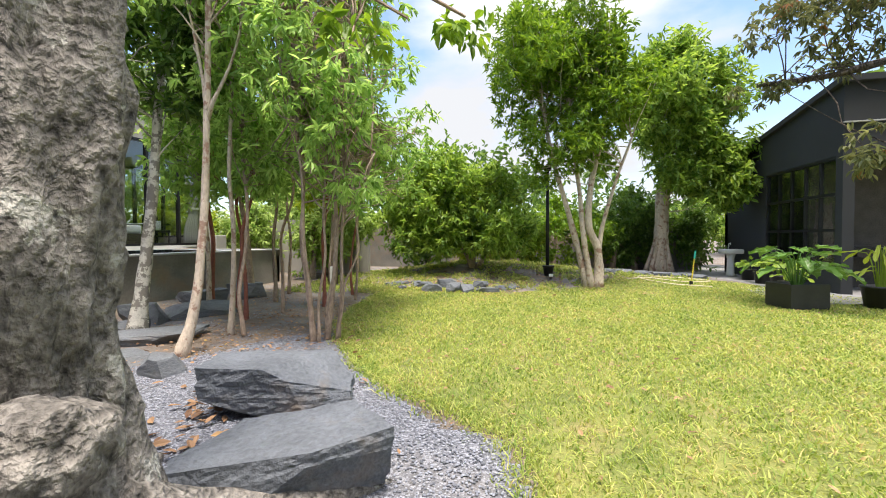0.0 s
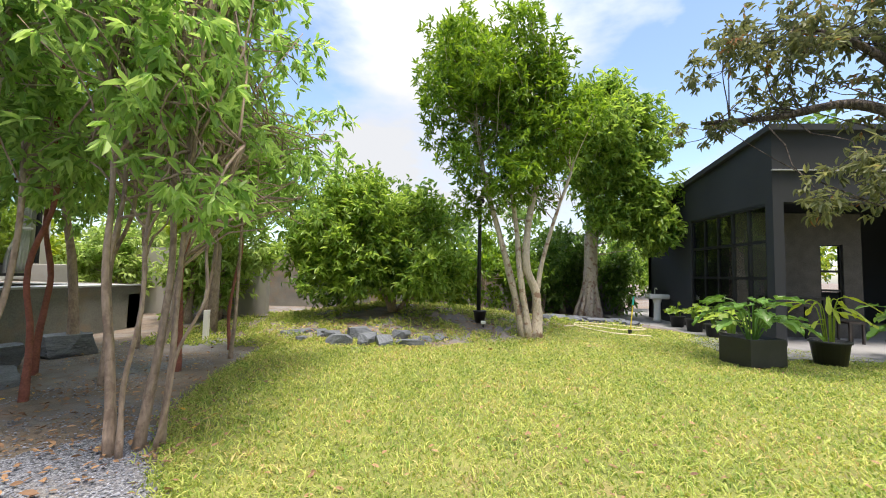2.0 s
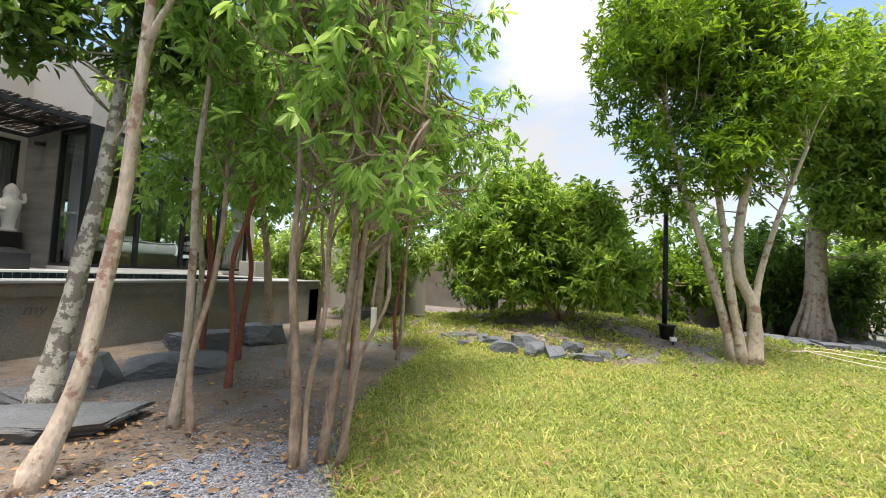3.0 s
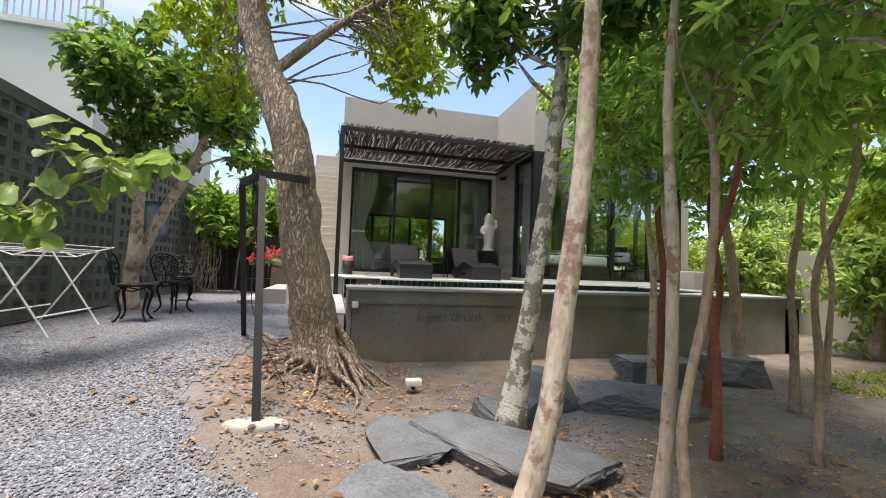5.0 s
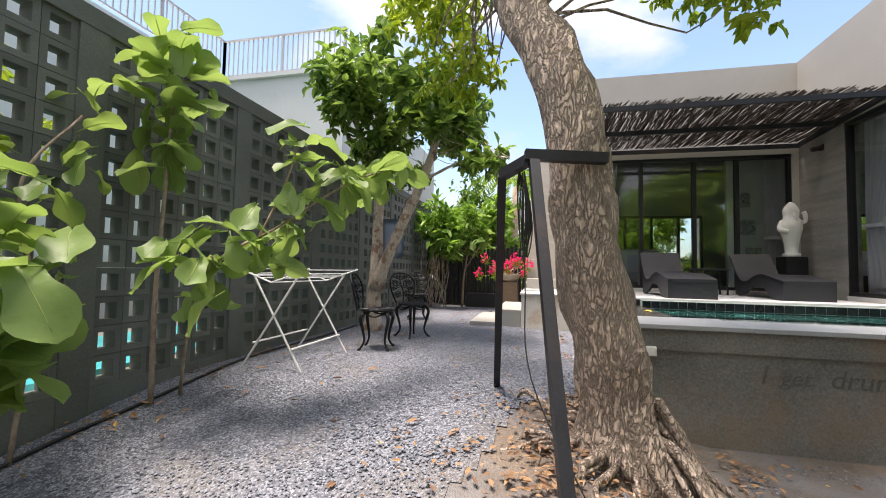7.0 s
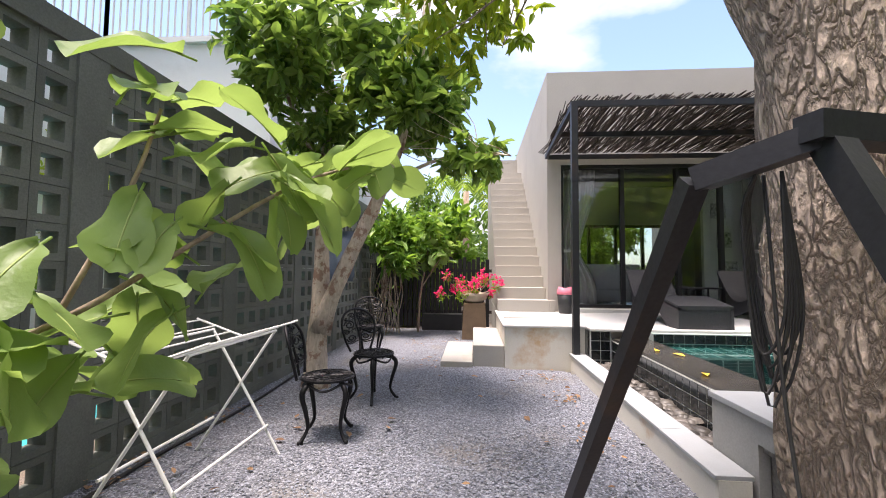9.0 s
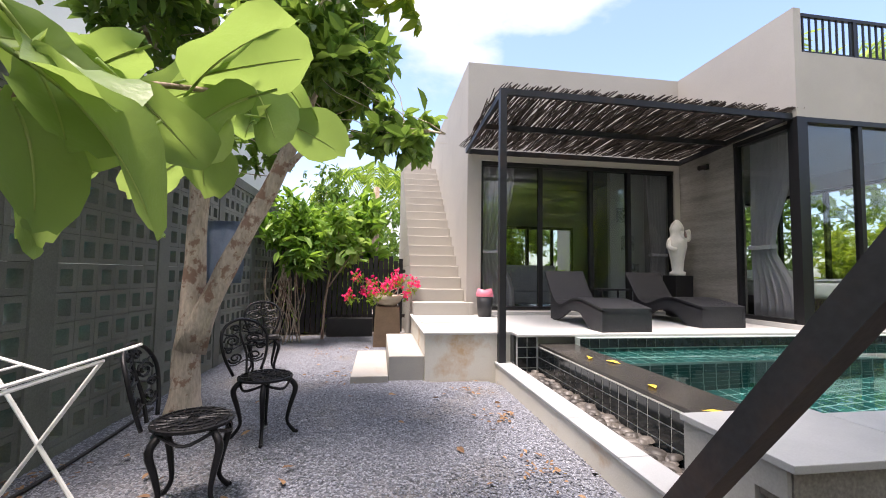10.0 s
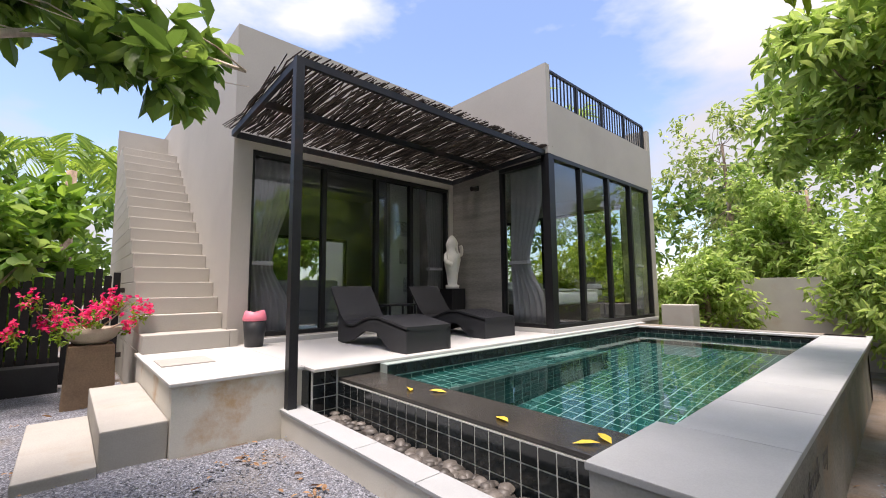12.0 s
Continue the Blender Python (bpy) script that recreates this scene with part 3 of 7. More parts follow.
# below the pergola the return wall carries painted shade stripes
tagged(link("wall_return_lower", bbox(X1, -11.3, YB, YB + 0.2, -0.1, 3.5), M["pergola_shade"]), "concrete wall under the pergola with its striped shade painted in", "wall", kind="structure")
wall("wall_return", [(X1, -11.3, YB, YB + 0.2, 3.5, TOP), (-11.3, X2 - 0.2, YB, YB + 0.2, 3.5, TOP), (-11.3, X2 - 0.3, YB, YB + 0.2, -0.1, FLOOR), (-16.0, X1, YB, YB + 0.2, 4.0, TOP)],
     M["stucco"], "taupe grey stucco return wall over a tall window")
wall("wall_bedroom", [(X2 - 0.2, X2, YB + 0.12, YC, 3.56, 4.5), (X2 - 0.2, X2, YB, YB + 0.12, 3.56, TOP), (X2 - 0.2, X2, YC - 0.21, YC, FLOOR - 0.02, 3.56), (X2 - 0.2, X2, YC - 0.12, YC, 4.5, 5.0),
                      (X2 - 0.3, X2 - 0.02, YB, YC, -0.1, FLOOR)], M["stucco"], "taupe grey stucco fascia over the bedroom glazing")
wall("wall_north", [(-16.0, -15.4, YC - 0.2, YC, -0.1, 5.0), (-15.4, -10.9, YC - 0.2, YC, -0.1, 0.9), (-15.4, -10.9, YC - 0.2, YC, 3.3, 5.0), (-10.9, X2 - 0.2, YC - 0.2, YC, -0.1, 5.0)], M["stucco"], "taupe grey stucco end wall")
wall("wall_rear", [(-16.2, -16.0, YA + 0.2, YC - 0.2, -0.1, 0.9), (-16.2, -16.0, YA + 0.2, YC - 0.2, 2.6, TOP), (-16.2, -16.0, 6.6, 8.0, 0.9, 2.6), (-16.2, -16.0, 10.9, YC - 0.2, 0.9, 2.6)],
     M["room"], "painted rear wall with two wide windows")
tagged(link("room_floor", box(bbox(-16.0, X1 - 0.2, YA + 0.2, YB, -0.1, FLOOR), -16.0, X2 - 0.3, YB + 0.2, YC - 0.2, -0.1, FLOOR), M["floor_dark"]), "polished grey interior floor", "floor", kind="structure")
tagged(link("ceiling", box(bbox(-16.0, X1 - 0.2, YA + 0.2, YB, 3.62, 3.9), -16.0, X2 - 0.2, YB + 0.2, YC - 0.2, 3.62, 3.9), M["room"]), "pale plaster ceiling under the flat roof", "ceiling", kind="structure")


def glazing(name, axis, at, spans, z0, z1, label, mids=()):
    """A sliding window: outer frame, uprights and one pane a bay."""
    t = thing(name, label, "window", kind="structure")
    a, b = spans[0], spans[-1]
    def bx(u0, u1, w0, w1, d=0.05):
        return bbox(at - d, at + d, u0, u1, w0, w1) if axis == 'x' else bbox(u0, u1, at - d, at + d, w0, w1)
    part("rail", bx(a, b, z1 - 0.07, z1, 0.06), M["frame"], t)
    part("rail", bx(a, b, z0, z0 + 0.06, 0.06), M["frame"], t)
    for i, s in enumerate(spans):
        w = 0.05 if i in (0, len(spans) - 1) else 0.035
        part("upright", bx(max(a, s - w), min(b, s + w), z0 + 0.06, z1 - 0.07, 0.05), M["frame"], t)
    for m in mids:
        part("crossbar", bx(a, b, m - 0.02, m + 0.02, 0.03), M["frame"], t)
    for s0, s1 in zip(spans, spans[1:]):
        p = part("pane", bx(s0, s1, z0 + 0.06, z1 - 0.07, 0.004), M["glass"], t)
        p.visible_shadow = False
    return t


glazing("window_living", 'x', X1 - 0.1, [3.14, 4.28, 5.28, 6.05, 6.98], FLOOR, 3.345, "wide black framed sliding glass doors")
glazing("window_side", 'y', YB + 0.06, [-11.3, -10.33], FLOOR, 3.5, "tall black framed side window")
glazing("window_bedroom", 'x', X2 - 0.06, [7.22, 8.15, 9.2, 10.2, 11.14], FLOOR, 3.56, "tall black framed bedroom glazing")
glazing("window_rear_living", 'x', -16.1, [3.1, 4.0, 4.6, 5.3, 6.0, 6.6], 0.9, 2.6, "black framed rear window")
glazing("window_rear_bedroom", 'x', -16.1, [8.0, 8.9, 9.9, 10.9], 0.9, 2.6, "black framed rear window")
glazing("window_north", 'y', YC - 0.1, [-15.4, -14.3, -13.2, -12.0, -10.9], 0.9, 3.3, "wide black framed window in the end wall")
t = thing("corner_post", "black steel corner post of the bedroom glazing", "post", kind="structure")
part("post", bbox(X2 - 0.14, X2 + 0.005, YB, YB + 0.14, FLOOR, 3.56), M["frame"], t)

# deck, its coping and the steps
wall("deck", [(X1, -10.37, 1.93, 3.0, -0.1, DECK - 0.03), (X1, -10.33, 3.0, YB, -0.1, DECK - 0.03), (-10.6, -10.33, YB, 10.3, -0.1, DECK - 0.03), (-12.6, X1, 1.93, YA, -0.1, DECK - 0.03)], M["deck_side"], "rust stained white base of the terrace")
bm = bmesh.new()
box(bm, -12.6, -10.345, 1.905, 2.999, DECK - 0.03, DECK, 0.006)
box(bm, X1, -10.12, 3.001, 7.07, DECK - 0.03, DECK, 0.006)
box(bm, X2, -10.12, 7.0701, 10.3, DECK - 0.03, DECK, 0.006)
tagged(link("deck_tiles", bm, M["deck"]), "white tiled terrace top", "deck", kind="structure")
tagged(link("threshold", bbox(X1, X1 + 0.16, 3.1, 7.06, DECK, FLOOR - 0.01, 0.006), M["deck"]), "white door sill along the glazing", "sill", kind="structure")
tagged(link("bedroom_sill", box(bbox(X2 - 0.018, X2 + 0.025, YB - 0.02, YC - 0.1, DECK, FLOOR - 0.005, 0.004), -11.3, X2 - 0.02, YB - 0.02, YB + 0.002, DECK, FLOOR - 0.005, 0.004), M["deck"]), "white sill under the bedroom glazing", "sill", kind="structure")
tagged(link("manhole_cover", bbox(-11.75, -11.25, 1.98, 2.45, DECK, DECK + 0.012, 0.004), M["concrete"]), "worn grey cover set in the terrace", "manhole cover")
tagged(link("terrace_step", bbox(-12.3, -10.42, 1.50, 1.925, -0.1, 0.297, 0.012), M["concrete"]), "pale concrete step beside the terrace", "step", kind="structure")
tagged(link("low_step", bbox(-12.0, -10.35, 1.06, 1.495, -0.1, 0.085, 0.012), M["concrete"]), "low pale concrete landing in the gravel", "step", kind="structure")

# stair to the roof
stair = thing("stair", "taupe grey rendered stair climbing to the roof", "stair", kind="structure")
RISE, TREAD, NST = 0.215, 0.27, 17
for i in range(NST):
    y1 = 2.99 if i < 1 else YA - 0.002
    x = -12.50 - TREAD * i if i else -12.38
    bm = bbox(-12.50 - TREAD * NST - 0.9, x, 1.95, YA - 0.002, DECK + RISE * i, DECK + RISE * (i + 1), 0.01)
    if not i:
        box(bm, -12.53, -12.38, YA - 0.001, 2.99, DECK, DECK + RISE, 0.008)
    part("step", bm, M["stucco"], stair)
wall("stair_flank", [(-18.2, -12.52, 1.95, YA - 0.002, -0.1, DECK - 0.002)], M["stucco"], "rendered base of the stair")
wall("stair_head_wall", [(-18.2, -18.05, 1.95, YA, 4.2, 4.95)], M["stucco"], "rendered wall at the head of the stair")


def railing(name, a, b, h, n, label, posts=2, metal="frame"):
    t = thing(name, label, "railing")
    a, b = Vector(a), Vector(b)
    z = Vector((0, 0, h))
    part("top_rail", bar(bmesh.new(), a + z, b + z, 0.045), M[metal], t)
    part("bottom_rail", bar(bmesh.new(), a + z * 0.12, b + z * 0.12, 0.03), M[metal], t)
    bm = bmesh.new()
    bar(bm, (0, 0, h * 0.12), (0, 0, h), 0.022, up=(0, 1, 0))
    first = link("baluster", bm, M[metal], t)
    first.location = a
    for i in range(1, n + 1):
        o = new("baluster", first.data)
        o.parent = t
        o.location = a + (b - a) * (i / n)
    for i in range(posts):
        part("post", bar(bmesh.new(), a + (b - a) * (i / max(1, posts - 1)), a + (b - a) * (i / max(1, posts - 1)) + z, 0.05, up=(0, 1, 0)), M[metal], t)
    return t


railing("roof_railing", (X2 - 0.1, YB + 0.15, 4.49), (X2 - 0.1, YC - 0.14, 4.49), 0.62, 34, "black metal railing on the roof edge", 5)

# pergola
t = thing("pergola", "black steel pergola roofed with dark reed canes", "pergola")
PZ = 3.60
part("post", bar(bmesh.new(), (-10.31, 2.86, 0.20), (-10.31, 2.86, PZ + 0.03), 0.085, up=(0, 1, 0)), M["steel"], t, "rust streaked black steel post")
for a, b in (((-10.31, 2.86, PZ), (-10.31, 7.08, PZ - 0.02)), ((-12.5, 2.86, PZ - 0.12), (-10.31, 2.86, PZ)), ((-12.5, 2.9, PZ - 0.12), (-12.5, 7.08, PZ - 0.12)), ((-11.4, 2.86, PZ - 0.06), (-11.4, 7.08, PZ - 0.07)),
             ((-12.5, 7.04, PZ - 0.12), (-10.31, 7.04, PZ - 0.02))):
    part("beam", bar(bmesh.new(), a, b, 0.05, 0.08), M["steel"], t)
bm = bmesh.new()
for i in range(236):
    y = 2.80 + i * (4.36 / 235) + rng.normal(0, 0.008)
    sk = rng.normal(0.07, 0.03)
    x0, x1 = -12.52 + rng.uniform(0, 0.05), -10.29 + rng.uniform(-0.04, 0.08)
    cut = rng.uniform(x0 + 0.6, x1 - 0.4)
    for a, b in ((x0, cut + 0.1), (cut - 0.1, x1)):
        za, zb = PZ - 0.06 + (a + 12.5) * 0.055, PZ - 0.06 + (b + 12.5) * 0.055
        dz = rng.uniform(0, 0.03)
        r = rng.uniform(0.006, 0.0115)
        tube(bm, [(a, y + sk * (a + 11.4), za + dz), ((a + b) / 2, y + rng.normal(0, 0.012), (za + zb) / 2 + rng.normal(0, 0.008) + dz), (b, y + sk * (b + 11.4) + rng.normal(0, 0.01), zb + dz)], [r, r * 1.1, r * 0.8], 5)
for i in range(130):
    y = 2.82 + i * (4.30 / 129) + rng.normal(0, 0.012)
    a, b = -12.45 + rng.uniform(0, 0.5), -10.35 + rng.uniform(-0.5, 0.05)
    sk = rng.normal(-0.05, 0.05)
    za, zb = PZ - 0.03 + (a + 12.5) * 0.055, PZ - 0.03 + (b + 12.5) * 0.055
    r = rng.uniform(0.006, 0.011)
    tube(bm, [(a, y + sk * (a + 11.4), za), ((a + b) / 2, y + rng.normal(0, 0.012), (za + zb) / 2), (b, y + sk * (b + 11.4), zb)], [r, r, r * 0.8], 5)
tagged(part("reed_cover", bm, M["reed"], t, "dark weathered reed canes"), kind="stuff")

# kerb and pebble trough
t = thing("kerb", "white rust streaked kerb with grey stone top", "kerb", kind="structure")
part("kerb_body", bbox(-10.40, -7.0, 2.80, 2.97, -0.15, 0.20), M["deck_side"], t)
for i in range(5):
    x0 = -10.40 + i * 0.68
    part("coping_slab", bbox(x0 + 0.003, x0 + 0.677, 2.785, 2.985, 0.20, 0.225, 0.004), M["coping"], t)
tagged(link("trough_bed", bbox(-10.35, -7.3, 2.97, 3.28, -0.1, 0.05), M["gravel"]), "grit under the pebble trough", "trough", kind="structure")


def stones(n, spot, size, material, name, label, category, sides=6, flat=0.65):
    """Many small uneven stones in one mesh."""
    vs, fs = [], []
    for i in range(n):
        x, y, z = spot()
        s = size * rng.uniform(0.6, 1.4)
        a0 = rng.uniform(0, 6.28)
        sx, sy, sz = s * rng.uniform(0.8, 1.3), s * rng.uniform(0.7, 1.0), s * flat
        b = len(vs)
        vs.append((x, y, z - sz * 0.4))
        for zz, rr in ((0.0, 1.0), (0.55, 0.72)):
            for k in range(sides):
                a = 2 * math.pi * k / sides
                r = rr * rng.uniform(0.82, 1.12)
                px, py = sx * r * math.cos(a), sy * r * math.sin(a)
                vs.append((x + px * math.cos(a0) - py * math.sin(a0), y + px * math.sin(a0) + py * math.cos(a0), z + zz * sz))
        vs.append((x, y, z + sz * 0.75))
        for k in range(sides):
            k2 = (k + 1) % sides
            fs += [(b + 1 + k, b + 1 + k2, b + 1 + sides + k2, b + 1 + sides + k), (b + 1 + sides + k, b + 1 + sides + k2, b + 1 + 2 * sides)]
    return tagged(raw(name, vs, fs, material, smooth=sides > 5), label, category, kind="stuff")


stones(620, lambda: (rng.uniform(-10.3, -7.32), rng.uniform(2.99, 3.24), rng.uniform(0.06, 0.15)), 0.05, M["pebble"], "trough_pebbles", "smooth brown grey river pebbles in a trough", "pebbles", 8)

# ---- pool ----
WATER = 0.435
PW = 0.465
PX0, PX1, PY0, PY1 = -10.0, -7.32, 3.72, 9.7
wall("pool_shell", [(PX0 - 0.12, PX0, PY0, PY1, -1.0, PW - 0.05), (PX1, PX1 + 0.1, PY0, PY1, -1.0, PW - 0.05), (PX0 - 0.12, PX1 + 0.1, PY1, PY1 + 0.2, -1.0, PW + 0.0), (PX0 - 0.12, PX1 + 0.1, 3.30, PY0, -1.0, PW - 0.03), (PX0 - 0.12, PX1 + 0.1, PY0, PY1, -1.1, -1.0)], M["grout"], "grouted concrete pool shell")
tagged(link("pool_ledge", bbox(PX0, PX0 + 0.62, PY0, PY0 + 3.4, -1.0, 0.20), M["grout"]), "shallow ledge along the pool side", "pool ledge", kind="structure")
tagged(link("pool_near_coping", bbox(-10.2, PX1 + 0.02, 3.285, PY0 + 0.01, PW - 0.03, PW, 0.005), M["black_coping"]), "wet black stone rim of the pool", "coping", kind="structure")
w = raw("water", [(PX0 - 0.005, PY0 - 0.005, WATER), (PX1, PY0 - 0.005, WATER), (PX1, PY1, WATER), (PX0 - 0.005, PY1, WATER)], [(0, 1, 2, 3)], M["water"])
tagged(w, "still clear pool water", "water", kind="structure")
w.visible_shadow = False
wall("pool_east_wall", [(-7.22, -6.86, 3.06, 10.2, -0.6, 0.42), (-7.30, -6.83, 3.02, 10.2, 0.36, 0.525)], M["pool_wall"], "dark stained concrete outer wall of the pool")
wall("pool_north_wall", [(PX0 - 0.2, -6.86, PY1 + 0.2, 10.2, -0.6, 0.56)], M["pool_wall"], "dark stained concrete end wall of the pool")
t = thing("pool_coping", "wide grey stone coping slabs along the pool", "coping", kind="structure")
for i in range(9):
    y0 = 2.98 + i * 0.8
    part("coping_slab", bbox(-7.42 if i == 0 else -7.33, -6.79, y0 + 0.0015, y0 + 0.7985, 0.525, 0.56, 0.005), M["coping"], t)
part("coping_slab", bbox(PX0 - 0.1, -7.335, PY1 + 0.02, PY1 + 0.3, PW + 0.06, PW + 0.09, 0.005), M["coping"], t)
# thin facing added so the south end looks lit beside the darker east face
wall("pool_end_pier", [(-7.405, -6.985, 2.995, 3.055, -0.15, 0.525), (-6.985, -6.835, 2.995, 3.015, 0.40, 0.525)], M["cap_lit"], "grey rendered end facing of the pool wall, coloured paler as its lit side")
tagged(link("junction_box", bbox(-6.86, -6.79, 3.05, 3.125, 0.31, 0.385, 0.01), M["porcelain"]), "small cream junction box on the wall", "junction box")

# graffiti on the pool wall: the readable word
for word, wy, size in (("I", 3.84, 0.20), ("get", 3.97, 0.16), ("drunk", 4.28, 0.19), ("my", 4.90, 0.19)):
    txt = bpy.data.curves.new("writing", 'FONT')
    txt.body, txt.size, txt.extrude, txt.shear = word, size, 0.001, 0.2
    txo = new("wall_writing", txt)
    txo.matrix_world = Matrix.Translation((-6.855, wy, 0.15)) @ Matrix.Rotation(radians(90), 4, 'Z') @ Matrix.Rotation(radians(90), 4, 'X')
    txt.materials.append(M["faded_paint"])
    tagged(txo, "faded dark hand painted word on the pool wall", "writing", group="words on the pool wall")

# ---- lattice wall of vent blocks ----
PX, P, HOLE, TH = 0.2165, 0.208, 0.122, 0.11
PIER, LX0 = 0.20, -14.525
LY = -0.80


def block_mesh():
    bm = bmesh.new()
    ax, a, h = PX / 2 - 0.002, P / 2 - 0.002, HOLE / 2
    rings = []
    for y, u, s in ((-TH / 2, ax, a), (TH / 2, ax, a), (TH / 2, h, h), (-TH / 2, h, h)):
        rings.append([bm.verts.new((sx * u, y, sz * s)) for sx, sz in ((-1, -1), (1, -1), (1, 1), (-1, 1))])
    for r0, r1 in zip(rings, rings[1:] + rings[:1]):
        for k in range(4):
            bm.faces.new((r0[k], r0[(k + 1) % 4], r1[(k + 1) % 4], r1[k]))
    bmesh.ops.recalc_face_normals(bm, faces=bm.faces)
    me = bpy.data.meshes.new("vent_block")
    bm.to_mesh(me)
    bm.free()
    me.materials.append(M["block"])
    return me


lattice = thing("lattice_wall", "dark painted garden wall of pierced vent blocks", "wall", kind="structure")
LROWS = 12
near_blocks, far_blocks = [], []
pil, x = [], LX0
while x < 1.0:
    pil.append(x)
    x += PX * 6 + PIER
for p0 in pil:
    for i in range(6):
        for j in range(LROWS):
            c = (p0 + PIER + PX * (i + 0.5), LY - TH / 2, 0.08 + P * (j + 0.5))
            (near_blocks if -8.6 < c[0] < -4.6 and len(near_blocks) < 300 else far_blocks).append(c)
    part("pier", bbox(p0, p0 + PIER, LY - TH - 0.02, LY + 0.015, -0.5, 0.08 + P * LROWS), M["block"], lattice)
part("base_course", bbox(LX0, 1.2, LY - TH, LY + 0.006, -0.5, 0.08), M["block"], lattice)
part("cap_course", bbox(LX0, 1.2, LY - TH - 0.01, LY + 0.02, 0.08 + P * LROWS, 0.08 + P * LROWS + 0.14), M["block"], lattice)
bme = block_mesh()
bv = np.array([v.co[:] for v in bme.vertices])
bf = [tuple(p.vertices) for p in bme.polygons]
av, af = [], []
for c in far_blocks:
    k = len(av)
    av += (bv + np.array(c)).tolist()
    af += [tuple(i + k for i in q) for q in bf]
tagged(raw("vent_blocks", av, af, M["block"], lattice), kind="stuff")

# ---- trees ----
def limb(bm, a, b, r0, r1, bend=0.12, n=6, sides=8, seed=0, wob=0.15):
    a, b = np.array(a, float), np.array(b, float)
    L = np.linalg.norm(b - a)
    r = np.random.default_rng(seed)
    off = r.normal(0, bend * L * 0.35, (2, 3))
    pts = curve_pts([a, a + (b - a) * 0.35 + off[0], a + (b - a) * 0.7 + off[1], b], max(2, n // 3))
    radii = np.linspace(r0, r1, len(pts))
    tube(bm, pts, radii, sides, wob, seed=seed)
    return pts


def twigs(bm, centers, roots, r, seed, each=3):
    """Thin branches from the limbs into the foliage."""
    rr = np.random.default_rng(seed)
    for c in centers:
        for k in range(each):
            cand = [np.array(roots[i]) for i in rr.integers(len(roots), size=6)]
            root = min(cand, key=lambda p: np.linalg.norm(p - np.array(c)))
            end = np.array(c) + rr.normal(0, 0.1, 3)
            limb(bm, root, end, r, r * 0.3, 0.15, 5, 5, int(rr.integers(1e6)), 0)


def tree(name, label, at, trunks, clumps, bark, leaf, n_twigs, per, length, width, droop=0.3, spread=0.9, shell=0.4, flare=1.5, out=0.6, twig_r=0.012, each=2, category="tree", bark_label="", main=99, whorl=1.0):
    """A tree: trunks given as (points, base radius, top radius), clumps of foliage as (x, y, z, radius)."""
    t = thing(name, label, category, at=(*at, gz(*at)))
    o = Vector((*at, gz(*at)))
    bm = bmesh.new()
    tops = []
    for i, (pts, r0, r1) in enumerate(trunks):
        p = curve_pts([tuple(Vector(q) - o) for q in pts], 5)
        rad = np.linspace(r0, r1, len(p))
        if i == 0 or main == 99:
            rad[0] *= flare
            rad[1] *= 1 + (flare - 1) * 0.5
            rad[2] *= 1 + (flare - 1) * 0.2
        p[0] = (p[0][0], p[0][1], p[0][2] - 0.08)
        tube(bm, p, rad, 10, 0.3, seed=i + 1)
        if i < main:
            tops += p[len(p) // 2:]
    cl = [(np.array(c[:3]) - np.array(o), c[3]) for c in clumps]
    twigs(bm, [c for c, r in cl], tops, twig_r, 11 + len(clumps), each)
    part("trunk", bm, bark, t, bark_label, smooth=True)
    crown("crown", [c for c, r in cl], [r for c, r in cl], n_twigs, per, length, width, leaf, t, droop, spread, shell, out=out, whorl=whorl)
    return t


def blob(cx, cy, cz, rx, ry, rz, n, r, seed):
    """Clump centres inside an ellipsoid."""
    q = np.random.default_rng(seed)
    res = []
    for i in range(n):
        d = q.normal(0, 1, 3)
        d = d / np.linalg.norm(d) * q.random() ** 0.4
        res.append((cx + d[0] * rx, cy + d[1] * ry, cz + d[2] * rz, r * q.uniform(0.75, 1.3)))
    return res


# young trees with feathery drooping leaves, left of the lawn
def stem(x, y, h, dx=0.0, dy=0.0, r0=0.05, r1=0.018):
    z = gz(x, y)
    return ([(x, y, z), (x + dx * 0.12 + 0.05 * math.sin(h * 9), y + dy * 0.1 + 0.04 * math.sin(h * 5), z + h * 0.15), (x + dx * 0.25 - 0.06 * math.sin(h * 13), y + dy * 0.3 + 0.05 * math.cos(h * 7), z + h * 0.31), (x + dx * 0.5 + 0.07 * math.cos(h * 11), y + dy * 0.45, z + h * 0.48), (x + dx * 0.62 - 0.06, y + dy * 0.62 + 0.05, z + h * 0.68), (x + dx, y + dy, z + h)], r0, r1)


